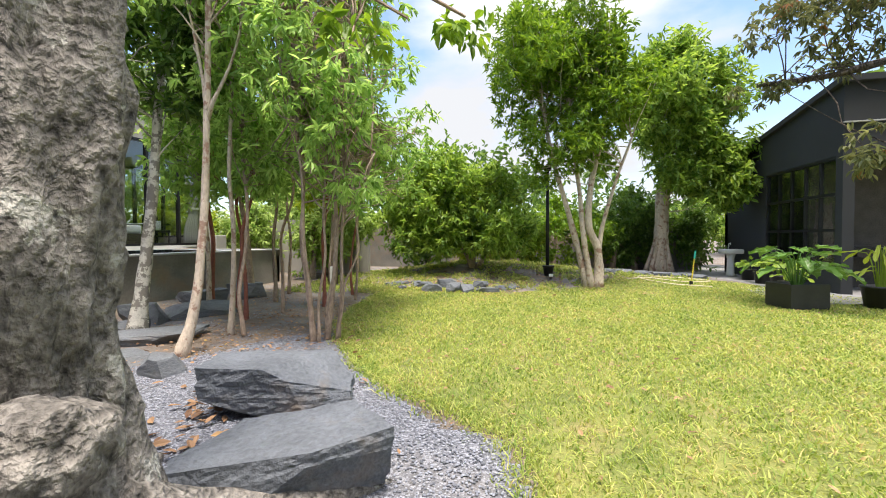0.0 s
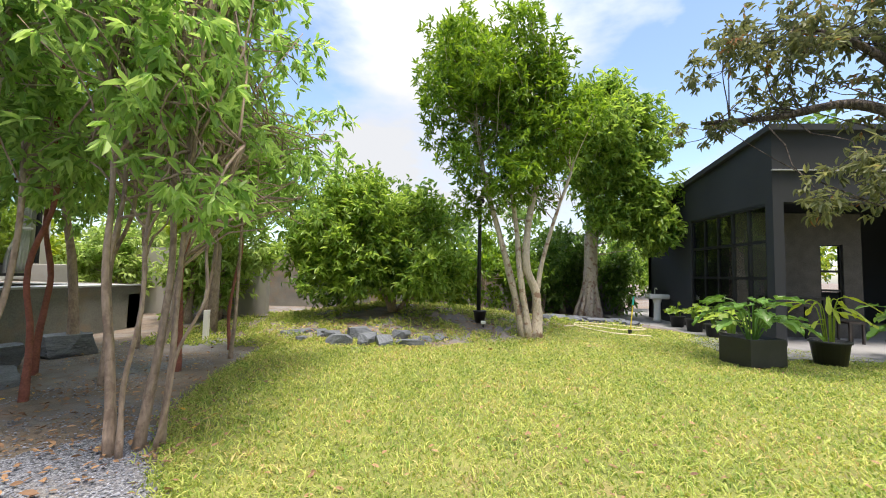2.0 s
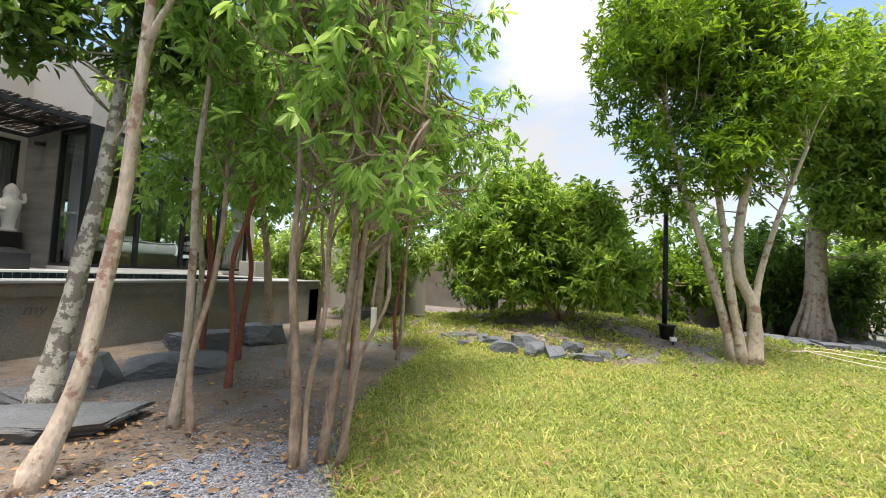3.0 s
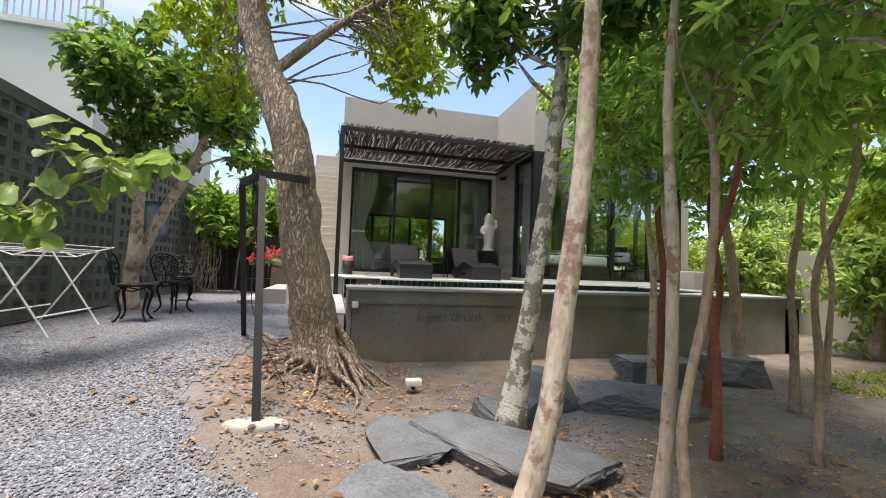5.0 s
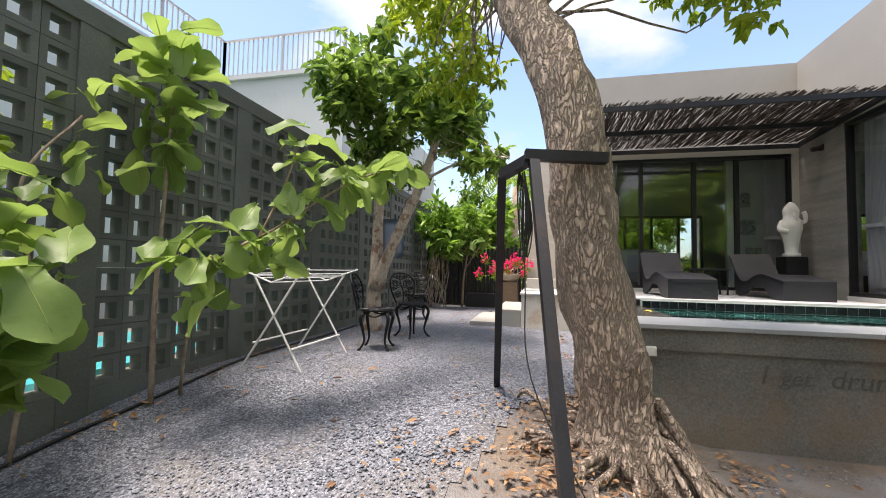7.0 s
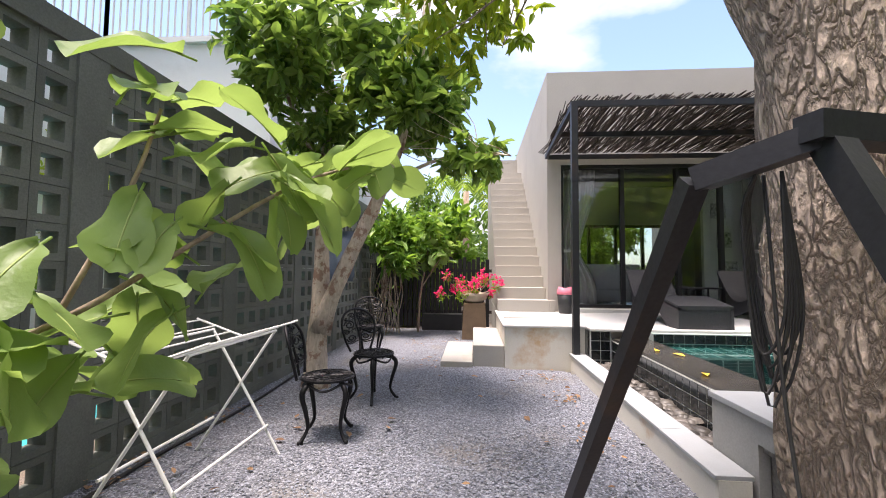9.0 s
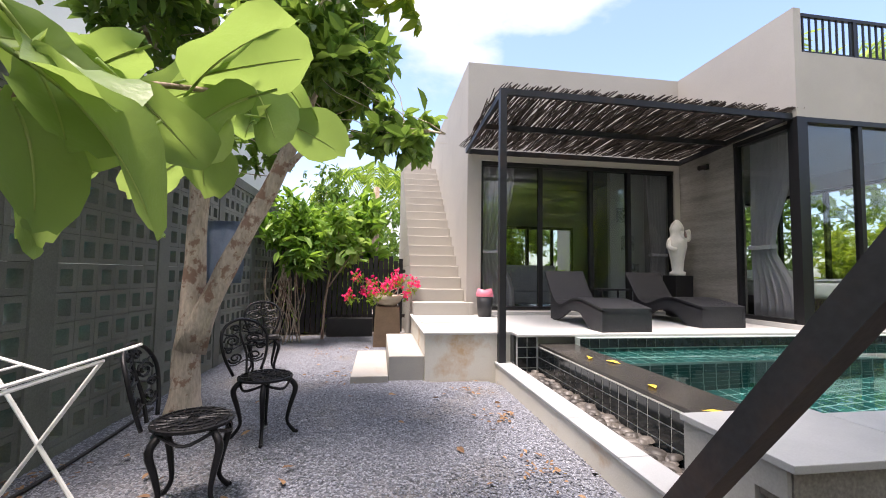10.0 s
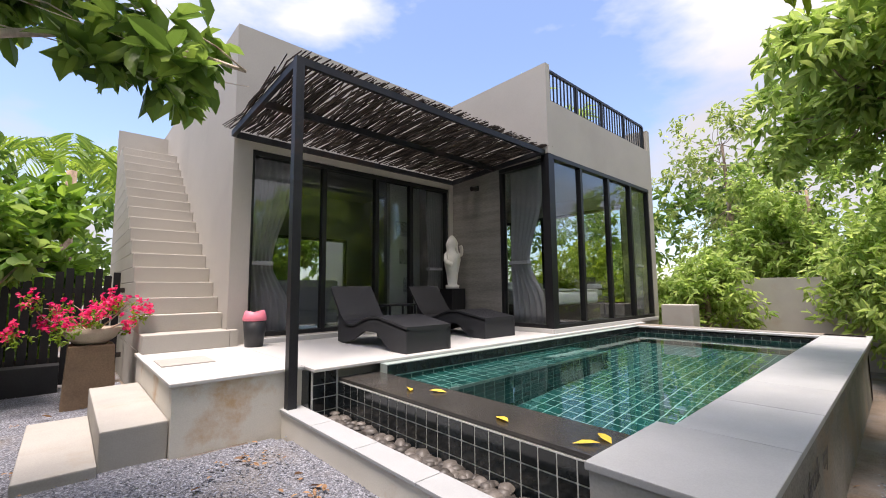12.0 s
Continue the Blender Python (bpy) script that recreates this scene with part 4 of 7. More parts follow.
tree("clump_tree", "clump of slim stems with feathery drooping leaves", (-2.15, 4.38),
     [stem(-2.22, 4.30, 3.9, -0.35, 0.1, 0.030, 0.01), stem(-2.13, 4.28, 3.2, 0.15, 0.2, 0.017, 0.01), stem(-2.12, 4.42, 4.3, 0.2, 0.35, 0.032, 0.01), stem(-2.02, 4.50, 3.6, 0.3, -0.1, 0.024, 0.01),
      stem(-2.3, 4.42, 4.0, -0.6, 0.5, 0.023, 0.01), stem(-2.0, 4.42, 2.2, 0.45, 0.15, 0.013, 0.01), stem(-2.18, 4.52, 2.6, 0.1, 0.7, 0.016, 0.01)],
     blob(-2.2, 4.6, 2.5, 0.95, 0.9, 1.15, 24, 0.42, 3) + blob(-2.3, 4.9, 4.0, 1.0, 1.0, 0.9, 18, 0.45, 4) + blob(-2.6, 5.8, 3.2, 0.9, 0.9, 1.2, 14, 0.45, 6) + blob(-1.75, 4.6, 1.6, 0.6, 0.5, 0.35, 5, 0.26, 5) + blob(-2.3, 7.0, 2.4, 0.8, 0.8, 0.8, 12, 0.4, 7),
     M["bark_grey"], M["leaf_fine"], 1400, 8, 0.13, 0.28, droop=0.6, spread=0.8, each=6, whorl=0.35, bark_label="grey brown stems")
tree("slim_tree", "slim leaning pale trunk with sparse crown", (-3.25, 3.48),
     [([(-3.24, 3.47, -0.36), (-3.21, 3.64, 0.15), (-3.2, 3.78, 1.1), (-3.18, 3.82, 2.1), (-3.16, 3.85, 3.4), (-3.2, 3.9, 4.6)], 0.055, 0.022), ([(-3.17, 3.82, 2.3), (-3.4, 3.95, 2.9), (-3.6, 4.0, 3.6)], 0.022, 0.009), ([(-3.17, 3.82, 2.2), (-2.9, 3.9, 2.8), (-2.75, 3.95, 3.5)], 0.018, 0.008)],
     blob(-3.0, 3.9, 3.9, 0.8, 0.7, 0.6, 9, 0.36, 8) + blob(-3.5, 4.4, 3.4, 0.5, 0.5, 0.6, 5, 0.36, 9),
     M["bark_pale"], M["leaf_fine"], 300, 7, 0.11, 0.3, droop=0.6, each=5, bark_label="pale mottled bark")
tree("lichen_tree", "leaning trunk banded with white lichen", (-4.55, 4.05),
     [([(-4.6, 4.13, -0.36), (-4.59, 4.24, 0.4), (-4.58, 4.36, 1.2), (-4.58, 4.48, 2.4), (-4.5, 4.55, 4.2)], 0.085, 0.045), ([(-4.57, 4.46, 2.2), (-4.8, 4.7, 3.0), (-4.9, 5.0, 4.0)], 0.035, 0.015), ([(-4.55, 4.5, 2.8), (-5.3, 5.3, 3.3), (-5.6, 5.6, 3.3)], 0.03, 0.012)],
     blob(-4.3, 4.6, 4.1, 1.0, 0.9, 0.7, 14, 0.45, 12) + blob(-4.75, 3.95, 2.75, 0.45, 0.5, 0.25, 7, 0.26, 13) + blob(-4.3, 4.7, 2.9, 0.4, 0.5, 0.4, 6, 0.3, 14),
     M["bark_white"], M["leaf_dark"], 1050, 7, 0.14, 0.38, droop=0.3, bark_label="white lichen banded bark")
tree("poolside_tree", "leafy tree reaching over the pool wall", (-5.45, 7.3),
     [([(-5.45, 7.3, -0.36), (-5.5, 7.25, 0.8), (-5.55, 7.1, 1.8), (-5.7, 6.9, 2.8), (-5.8, 6.8, 4.0)], 0.06, 0.03), ([(-5.6, 7.05, 2.2), (-6.0, 6.7, 2.7), (-6.5, 6.4, 3.0)], 0.03, 0.012)],
     blob(-6.2, 6.3, 3.4, 0.85, 0.8, 0.85, 20, 0.38, 15) + blob(-5.7, 6.9, 4.2, 0.9, 0.8, 0.7, 10, 0.4, 16) + blob(-6.9, 7.2, 3.2, 0.7, 0.8, 0.7, 13, 0.32, 17),
     M["bark_grey"], M["leaf_light"], 1500, 7, 0.15, 0.38, droop=0.35, whorl=0.5, each=2)
for i, (x, y, h, dx, dy, b, r) in enumerate([(-3.42, 4.38, 4.2, 0.1, 0.05, "bark_pale", 0.055), (-3.2, 4.36, 3.4, -0.35, 0.5, "bark_grey", 0.038), (-3.95, 5.3, 4.0, 0.1, 0.1, "bark_red", 0.045), (-5.08, 5.85, 3.8, -0.05, 0.1, "bark_red", 0.07), (-4.86, 6.2, 3.7, 0.1, 0.1, "bark_red", 0.06),
                                            (-5.0, 5.72, 3.6, -0.1, 0.0, "bark_pale", 0.065), (-3.75, 5.9, 4.0, 0.2, 0.2, "bark_grey", 0.04), (-3.4, 6.6, 3.9, 0.1, 0.0, "bark_red", 0.05), (-3.2, 7.4, 3.6, 0.1, 0.2, "bark_grey", 0.04),
                                            (-4.6, 6.9, 3.9, 0.0, 0.1, "bark_grey", 0.06), (-3.55, 8.0, 3.4, 0.1, 0.0, "bark_red", 0.04), (-5.0, 7.9, 3.8, 0.0, 0.1, "bark_grey", 0.05), (-4.7, 9.2, 3.4, 0.1, 0.0, "bark_grey", 0.05)]):
    z = gz(x, y)
    tree("thin_tree", {"bark_pale": "thin pale stemmed tree with feathery leaves", "bark_grey": "thin grey stemmed tree with feathery leaves", "bark_red": "thin red barked tree with feathery leaves"}[b], (x, y),
         [stem(x, y, h, dx, dy, r * 0.62)], blob(x + dx, y + dy, z + h * 0.78, 0.55, 0.55, h * 0.27, 7, 0.42, 40 + i),
         M[b], M["leaf_fine"], 200, 8, 0.13, 0.28, droop=0.55, spread=0.8, each=5, twig_r=0.009, whorl=0.35)

# dense round shrub on the mound
tree("mound_shrub", "dense dark green shrub spreading over the mound", (-1.55, 10.9),
     [([(-1.5, 10.9, gz(-1.5, 10.9)), (-1.8, 10.8, 0.6), (-2.4, 10.7, 1.3)], 0.06, 0.025), ([(-1.4, 10.9, gz(-1.4, 10.9)), (-1.0, 10.8, 0.5), (-0.3, 10.6, 0.9)], 0.05, 0.02), ([(-1.5, 10.95, 0), (-1.5, 11.0, 0.9), (-1.5, 11, 1.9)], 0.06, 0.02)],
     blob(-2.1, 10.9, 1.6, 1.75, 1.1, 1.15, 46, 0.5, 21) + blob(-2.6, 10.9, 2.6, 0.8, 0.7, 0.5, 9, 0.45, 22) + blob(-1.0, 10.9, 2.3, 0.7, 0.7, 0.5, 8, 0.42, 24) + blob(-0.6, 10.4, 1.1, 0.7, 0.7, 0.55, 10, 0.42, 23),
     M["bark_grey"], M["leaf_shrub"], 3300, 8, 0.17, 0.32, droop=0.25, shell=0.5, each=1, category="shrub", out=1.0, whorl=0.4)
# multi-stemmed tree on the lawn's edge
tree("many_stemmed_tree", "tree with several pale stems and a dense bright crown", (1.38, 9.75),
     [([(1.28, 9.75, -0.3), (1.05, 9.8, 0.7), (0.75, 9.8, 1.8), (0.45, 9.9, 3.0), (0.2, 9.9, 4.6)], 0.075, 0.035), ([(1.36, 9.7, -0.3), (1.2, 9.7, 0.8), (1.1, 9.8, 1.9), (0.9, 9.9, 3.6), (0.8, 9.9, 5.2)], 0.065, 0.03),
      ([(1.5, 9.75, -0.3), (1.5, 9.75, 0.5), (1.3, 9.7, 1.1), (1.35, 9.8, 2.0), (1.6, 9.9, 3.2), (1.7, 9.9, 4.5)], 0.10, 0.035), ([(1.48, 9.75, 0.3), (1.6, 9.8, 1.1), (1.85, 9.85, 2.0), (2.2, 9.9, 3.0)], 0.055, 0.025)],
     blob(0.45, 9.9, 4.75, 1.35, 1.2, 1.6, 44, 0.48, 31) + blob(1.7, 9.9, 4.1, 1.0, 1.0, 1.2, 22, 0.46, 32) + blob(0.8, 9.8, 2.75, 1.5, 0.9, 0.5, 16, 0.4, 33) + blob(1.25, 9.9, 5.0, 1.0, 0.9, 1.3, 18, 0.46, 34),
     M["bark_pale"], M["leaf_bright"], 4700, 8, 0.14, 0.28, droop=0.15, shell=0.45, each=2, whorl=0.4)
# tree with hanging roots behind
tree("aerial_root_tree", "tree with a thick trunk of hanging aerial roots", (3.9, 14.6),
     [([(3.9, 14.6, -0.3), (3.95, 14.6, 0.8), (3.98, 14.6, 2.0), (4.0, 14.5, 3.4)], 0.22, 0.15)] + [([(3.9 + 0.4 * math.cos(a), 14.6 + 0.3 * math.sin(a), -0.3), (3.95 + 0.17 * math.cos(a), 14.6 + 0.16 * math.sin(a), 0.8), (3.97 + 0.16 * math.cos(a), 14.6, 2.2)], 0.06, 0.04) for a in (0.2, 1.1, 2.1, 3.0, 3.9, 4.7, 5.5)],
     blob(4.1, 14.3, 5.2, 1.7, 1.4, 1.8, 36, 0.65, 35) + blob(4.9, 13.9, 3.0, 1.4, 0.9, 1.1, 26, 0.55, 36),
     M["bark_pale"], M["leaf_shrub"], 3500, 8, 0.20, 0.36, droop=0.5, shell=0.5, each=1)
# grey leaved tree by the terrace
tree("sparse_tree", "old tree with drooping grey green and brown leaves", (7.0, 7.55),
     [([(7.05, 7.55, -0.36), (6.98, 7.6, 0.8), (6.92, 7.6, 1.9), (6.6, 7.6, 3.0), (6.45, 7.7, 4.3)], 0.19, 0.11), ([(6.82, 7.72, -0.36), (6.88, 7.7, 0.7), (6.86, 7.66, 1.7), (6.6, 7.62, 2.8)], 0.11, 0.09), ([(7.28, 7.4, -0.36), (7.2, 7.45, 0.7), (7.05, 7.5, 1.7), (7.05, 7.5, 3.2)], 0.12, 0.08), ([(6.6, 7.6, 2.6), (7.1, 7.6, 3.4), (7.4, 7.7, 4.6)], 0.14, 0.07),
      ([(6.5, 7.6, 3.1), (5.7, 7.8, 3.5), (4.9, 8.2, 3.45), (4.0, 8.6, 3.5)], 0.09, 0.03), ([(6.45, 7.65, 3.8), (5.8, 7.9, 4.5), (5.0, 8.2, 5.0)], 0.07, 0.025), ([(6.6, 7.6, 2.4), (6.1, 7.4, 2.2), (5.6, 7.3, 1.9)], 0.04, 0.015)],
     blob(4.9, 8.3, 4.3, 1.3, 0.7, 0.9, 12, 0.4, 51) + blob(6.4, 7.8, 4.6, 1.5, 0.9, 1.2, 18, 0.5, 52) + blob(7.2, 7.5, 3.2, 0.9, 0.5, 0.8, 8, 0.4, 56) + blob(5.6, 7.3, 2.2, 0.8, 0.5, 0.45, 10, 0.32, 53) + blob(6.9, 7.5, 2.1, 0.5, 0.4, 0.4, 4, 0.3, 54) + blob(4.2, 8.5, 3.5, 0.7, 0.4, 0.25, 5, 0.3, 55),
     M["bark_dark"], M["leaf_olive"], 1050, 8, 0.13, 0.32, droop=0.7, shell=0.3, each=2, whorl=0.7)
# big root tree by the pool corner
bm_pts = [([(-5.92, 2.74, -0.22), (-5.88, 2.66, 0.4), (-5.80, 2.52, 1.0), (-5.75, 2.45, 1.6), (-5.74, 2.35, 2.1), (-5.86, 2.14, 2.55), (-6.0, 1.95, 3.2), (-6.03, 1.9, 4.2)], 0.225, 0.12), ([(-5.96, 1.98, 3.0), (-6.2, 1.8, 3.8), (-6.5, 1.5, 4.8)], 0.13, 0.06), ([(-5.82, 2.1, 2.5), (-6.0, 2.8, 3.3), (-6.2, 3.6, 4.0)], 0.06, 0.02)]
rq = np.random.default_rng(5)
for k in range(46):
    a = 2 * math.pi * k / 46 + rq.normal(0, 0.15)
    L = rq.uniform(0.42, 0.95)
    c, s = math.cos(a), math.sin(a)
    x, y = -5.92 + c * L, 2.78 + s * L
    bm_pts.append(([(-5.91 + c * 0.15, 2.72 + s * 0.15, rq.uniform(0.0, 0.4)), (-5.92 + c * 0.3, 2.76 + s * 0.3, rq.uniform(-0.12, 0.0)), (-5.92 + c * L * 0.7 + rq.normal(0, 0.07), 2.78 + s * L * 0.7 + rq.normal(0, 0.07), gz(x, y) + rq.uniform(0.0, 0.09)), (x, y, gz(x, y) - 0.02)], rq.uniform(0.018, 0.045), 0.008))
tree("root_tree", "leaning flaky barked tree with spreading surface roots", (-5.92, 2.78), bm_pts,
     blob(-6.3, 3.0, 4.3, 1.3, 1.2, 0.6, 14, 0.45, 61) + blob(-6.6, 3.9, 3.6, 0.7, 0.6, 0.35, 6, 0.3, 62) + blob(-6.2, 1.7, 4.2, 0.9, 0.6, 0.6, 8, 0.4, 63) + blob(-7.4, 1.2, 4.0, 1.1, 0.7, 0.6, 9, 0.4, 64) + blob(-7.2, 3.4, 3.9, 0.8, 0.8, 0.5, 9, 0.36, 65) + blob(-6.3, 3.6, 3.05, 0.5, 0.4, 0.45, 9, 0.26, 66) + blob(-7.2, 1.5, 2.95, 0.5, 0.5, 0.45, 8, 0.26, 67),
     M["bark_old"], M["leaf_yellow"], 1500, 7, 0.11, 0.38, droop=0.7, shell=0.3, flare=1.7, each=2, main=3, whorl=0.5)
# two-stemmed tree in the yard
tree("yard_tree", "pale forked tree with dark glossy leaves", (-9.22, -0.24),
     [([(-9.22, -0.24, 0), (-9.2, -0.22, 0.6), (-9.25, -0.22, 1.5), (-9.3, -0.22, 2.6), (-9.35, -0.2, 4.2)], 0.115, 0.05), ([(-9.21, -0.2, 0.7), (-9.12, 0.14, 1.45), (-9.05, 0.47, 2.1), (-9.0, 0.8, 3.0), (-8.9, 1.0, 4.2)], 0.085, 0.04),
      ([(-9.05, 0.55, 2.25), (-8.85, 1.15, 2.45), (-8.65, 1.6, 2.45), (-8.5, 1.85, 2.38)], 0.022, 0.008), ([(-9.3, -0.25, 2.4), (-8.8, -0.4, 3.0), (-8.2, -0.5, 3.6)], 0.04, 0.015)],
     blob(-9.1, 0.25, 3.85, 1.5, 1.1, 0.85, 22, 0.38, 71) + blob(-9.4, 0.8, 3.0, 0.7, 0.5, 0.4, 7, 0.28, 72) + blob(-8.7, 1.55, 2.45, 0.35, 0.35, 0.1, 9, 0.17, 75) + blob(-8.9, 0.95, 3.05, 0.55, 0.45, 0.35, 9, 0.26, 77) + blob(-9.4, -0.1, 2.7, 0.6, 0.4, 0.5, 8, 0.34, 73) + blob(-8.5, -0.35, 3.3, 0.8, 0.3, 0.5, 9, 0.34, 74),
     M["bark_pale"], M["leaf_yard"], 1050, 7, 0.16, 0.48, droop=0.3, shell=0.3, each=1, whorl=0.4, twig_r=0.005)
# greenery beyond the walls
def hedge(name, label, cx, cy, rx, ry, h, n, leaf, seed, tw, L=0.17, wd=0.4):
    z = gz(cx, cy)
    tree(name, label, (cx, cy), [([(cx, cy, z), (cx + 0.1, cy, z + h * 0.35), (cx, cy + 0.1, z + h * 0.75)], 0.09, 0.03)], blob(cx, cy, z + h * 0.55, rx, ry, h * 0.42, n, 0.55, seed), M["bark_grey"], leaf, tw, 7, L, wd, droop=0.4, shell=0.4, each=1)


G = [(-15.8, 0.3, 1.2, 1.6, 3.5, "leaf_broad", 800), (-17.0, -0.4, 1.4, 1.2, 3.9, "leaf_dark", 900), (-14.9, -0.1, 0.4, 0.6, 2.2, "leaf_bright", 330), (-17.6, 5.0, 0.7, 2.2, 4.6, "leaf_bright", 2800), (-17.8, 9.4, 0.8, 2.2, 4.6, "leaf_bright", 2400),
     (-9.6, 12.3, 0.9, 0.6, 2.8, "leaf_light", 600), (-6.6, 12.3, 0.9, 0.7, 2.8, "leaf_light", 600), (-8.4, 14.2, 2.0, 0.8, 4.2, "leaf_light", 800), (-3.6, 13.8, 1.6, 1.2, 3.2, "leaf_dark", 900),
     (0.6, 14.6, 1.8, 1.0, 2.6, "leaf_bright", 1000), (2.6, 15.4, 1.6, 1.0, 2.6, "leaf_dark", 700), (-1.6, 14.9, 2.0, 1.0, 2.4, "leaf_yellow", 800), (6.3, 18.6, 1.4, 1.2, 3.2, "leaf_shrub", 700), (-13.2, 12.9, 2.0, 0.8, 3.2, "leaf_yellow", 900), (11.6, 17.2, 1.6, 0.8, 2.8, "leaf_yellow", 500), (-6.0, 11.6, 1.2, 0.8, 4.6, "leaf_light", 800), (-6.3, 10.9, 0.4, 0.4, 2.2, "leaf_light", 200), (-4.9, 9.6, 0.7, 0.8, 7.6, "leaf_yellow", 900), (-7.8, 13.9, 1.6, 0.9, 5.2, "leaf_light", 800), (-9.6, 14.8, 1.8, 1.0, 7.6, "leaf_airy", 520), (4.6, 18.2, 1.4, 1.2, 3.0, "leaf_dark", 700), (3.4, 15.9, 1.6, 0.5, 2.8, "leaf_dark", 800), (5.3, 15.9, 0.5, 0.5, 2.6, "leaf_dark", 400),
     (-11.5, -4.6, 2.6, 1.0, 3.6, "leaf_yellow", 700), (-4.4, -3.4, 2.4, 1.0, 5.0, "leaf_yellow", 1000)]
for i, (x, y, rx, ry, h, lf, tw) in enumerate(G):
    hedge("leafy_bush", {"leaf_bright": "tall bright green leafy bush", "leaf_dark": "tall dark green leafy bush", "leaf_yellow": "tall yellow green leafy bush", "leaf_shrub": "glossy green leafy bush", "leaf_olive": "tall grey green airy tree", "leaf_light": "sunlit pale green leafy bush", "leaf_airy": "tall airy tree with sparse drooping leaves", "leaf_broad": "broad leaved bright green bush behind the fence"}[lf], x, y, rx, ry, h, 46 if lf in ("leaf_olive", "leaf_airy") else 20, M[lf], 100 + i, tw, 0.27 if lf == "leaf_broad" else 0.17, 0.5 if lf == "leaf_broad" else 0.4)

# ---- dark studio building ----
SX, SY = 6.08, 9.95
def quad_prism(name, pts, y0, y1, material, label, axis='x'):
    bm = bmesh.new()
    a = [bm.verts.new((p[0], y0, p[1]) if axis == 'y' else (y0, p[0], p[1])) for p in pts]
    b = [bm.verts.new((p[0], y1, p[1]) if axis == 'y' else (y1, p[0], p[1])) for p in pts]
    bm.faces.new(a); bm.faces.new(b[::-1])
    for i in range(len(pts)):
        bm.faces.new((a[i], b[i], b[(i + 1) % len(pts)], a[(i + 1) % len(pts)]))
    return tagged(link(name, bm, material), label, "wall", kind="structure")


wall("studio_wall_west", [(SX, SX + 0.2, 10.15, 12.9, -0.5, 0.2), (SX, SX + 0.2, SY, 10.15, -0.5, 2.5), (SX, SX + 0.2, 12.9, 15.5, -0.5, 2.5), (SX, SX + 0.2, SY, 15.5, 2.5, 3.2), (SX, SX + 0.2, 10.15, 12.9, 2.45, 2.5)], M["stucco_dark"], "dark charcoal painted studio side wall")
quad_prism("studio_gable", [(SY, 3.2), (15.5, 3.2), (15.5, 3.05), (SY, 3.85)], SX, SX + 0.2, M["stucco_dark"], "dark charcoal gable under the sloping roof")
wall("studio_front_lintel", [(SX + 0.2, 14.0, SY, SY + 0.25, 2.45, 3.85)], M["stucco_dark"], "dark charcoal front fascia of the studio")
tagged(link("studio_fascia_trim", bbox(SX - 0.02, 14.0, SY - 0.05, SY, 3.06, 3.085), M["grey_metal"]), "thin pale trim along the fascia", "trim", kind="structure")
wall("studio_inner_wall", [(SX + 0.2, 8.1, 11.4, 11.55, -0.5, 2.45), (8.1, 8.6, 11.4, 11.55, -0.5, 0.1), (8.1, 8.6, 11.4, 11.55, 1.75, 2.45), (8.6, 9.0, 11.4, 11.55, -0.5, 2.45)], M["brick_dark"], "rough dark brick inner wall")
wall("studio_back", [(SX, 10.6, 15.3, 15.5, -0.5, 3.2), (10.6, 12.4, 15.3, 15.5, -0.5, 0.6), (10.6, 12.4, 15.3, 15.5, 2.1, 3.2), (12.4, 14, 15.3, 15.5, -0.5, 3.2), (13.8, 14, SY, 15.5, -0.5, 3.8)], M["stucco_dark"], "dark charcoal back wall of the studio")
quad_prism("studio_roof", [(SY - 0.1, 3.85), (15.6, 3.05), (15.6, 3.17), (SY - 0.1, 3.97)], SX - 0.1, 14.1, M["stucco_dark"], "dark sloping studio roof")
t = thing("studio_window", "black gridded studio window with grey panes", "window", kind="structure")
for i in range(6):
    y = 10.17 + i * (2.7 / 5)
    part("upright", bbox(SX + 0.02, SX + 0.1, y - 0.025, y + 0.025, 0.22, 2.44), M["frame"], t)
for j in range(4):
    z = 0.22 + j * (2.2 / 3)
    part("crossbar", bbox(SX + 0.01, SX + 0.11, 10.15, 12.9, z - 0.03, z + 0.03), M["frame"], t)
for i in range(5):
    for j in range(3):
        y, z = 10.17 + i * 0.54, 0.22 + j * 0.733
        p = part("pane", bbox(SX + 0.05, SX + 0.056, y + 0.025, y + 0.515, z + 0.03, z + 0.703), M["glass"], t)
        p.visible_shadow = False

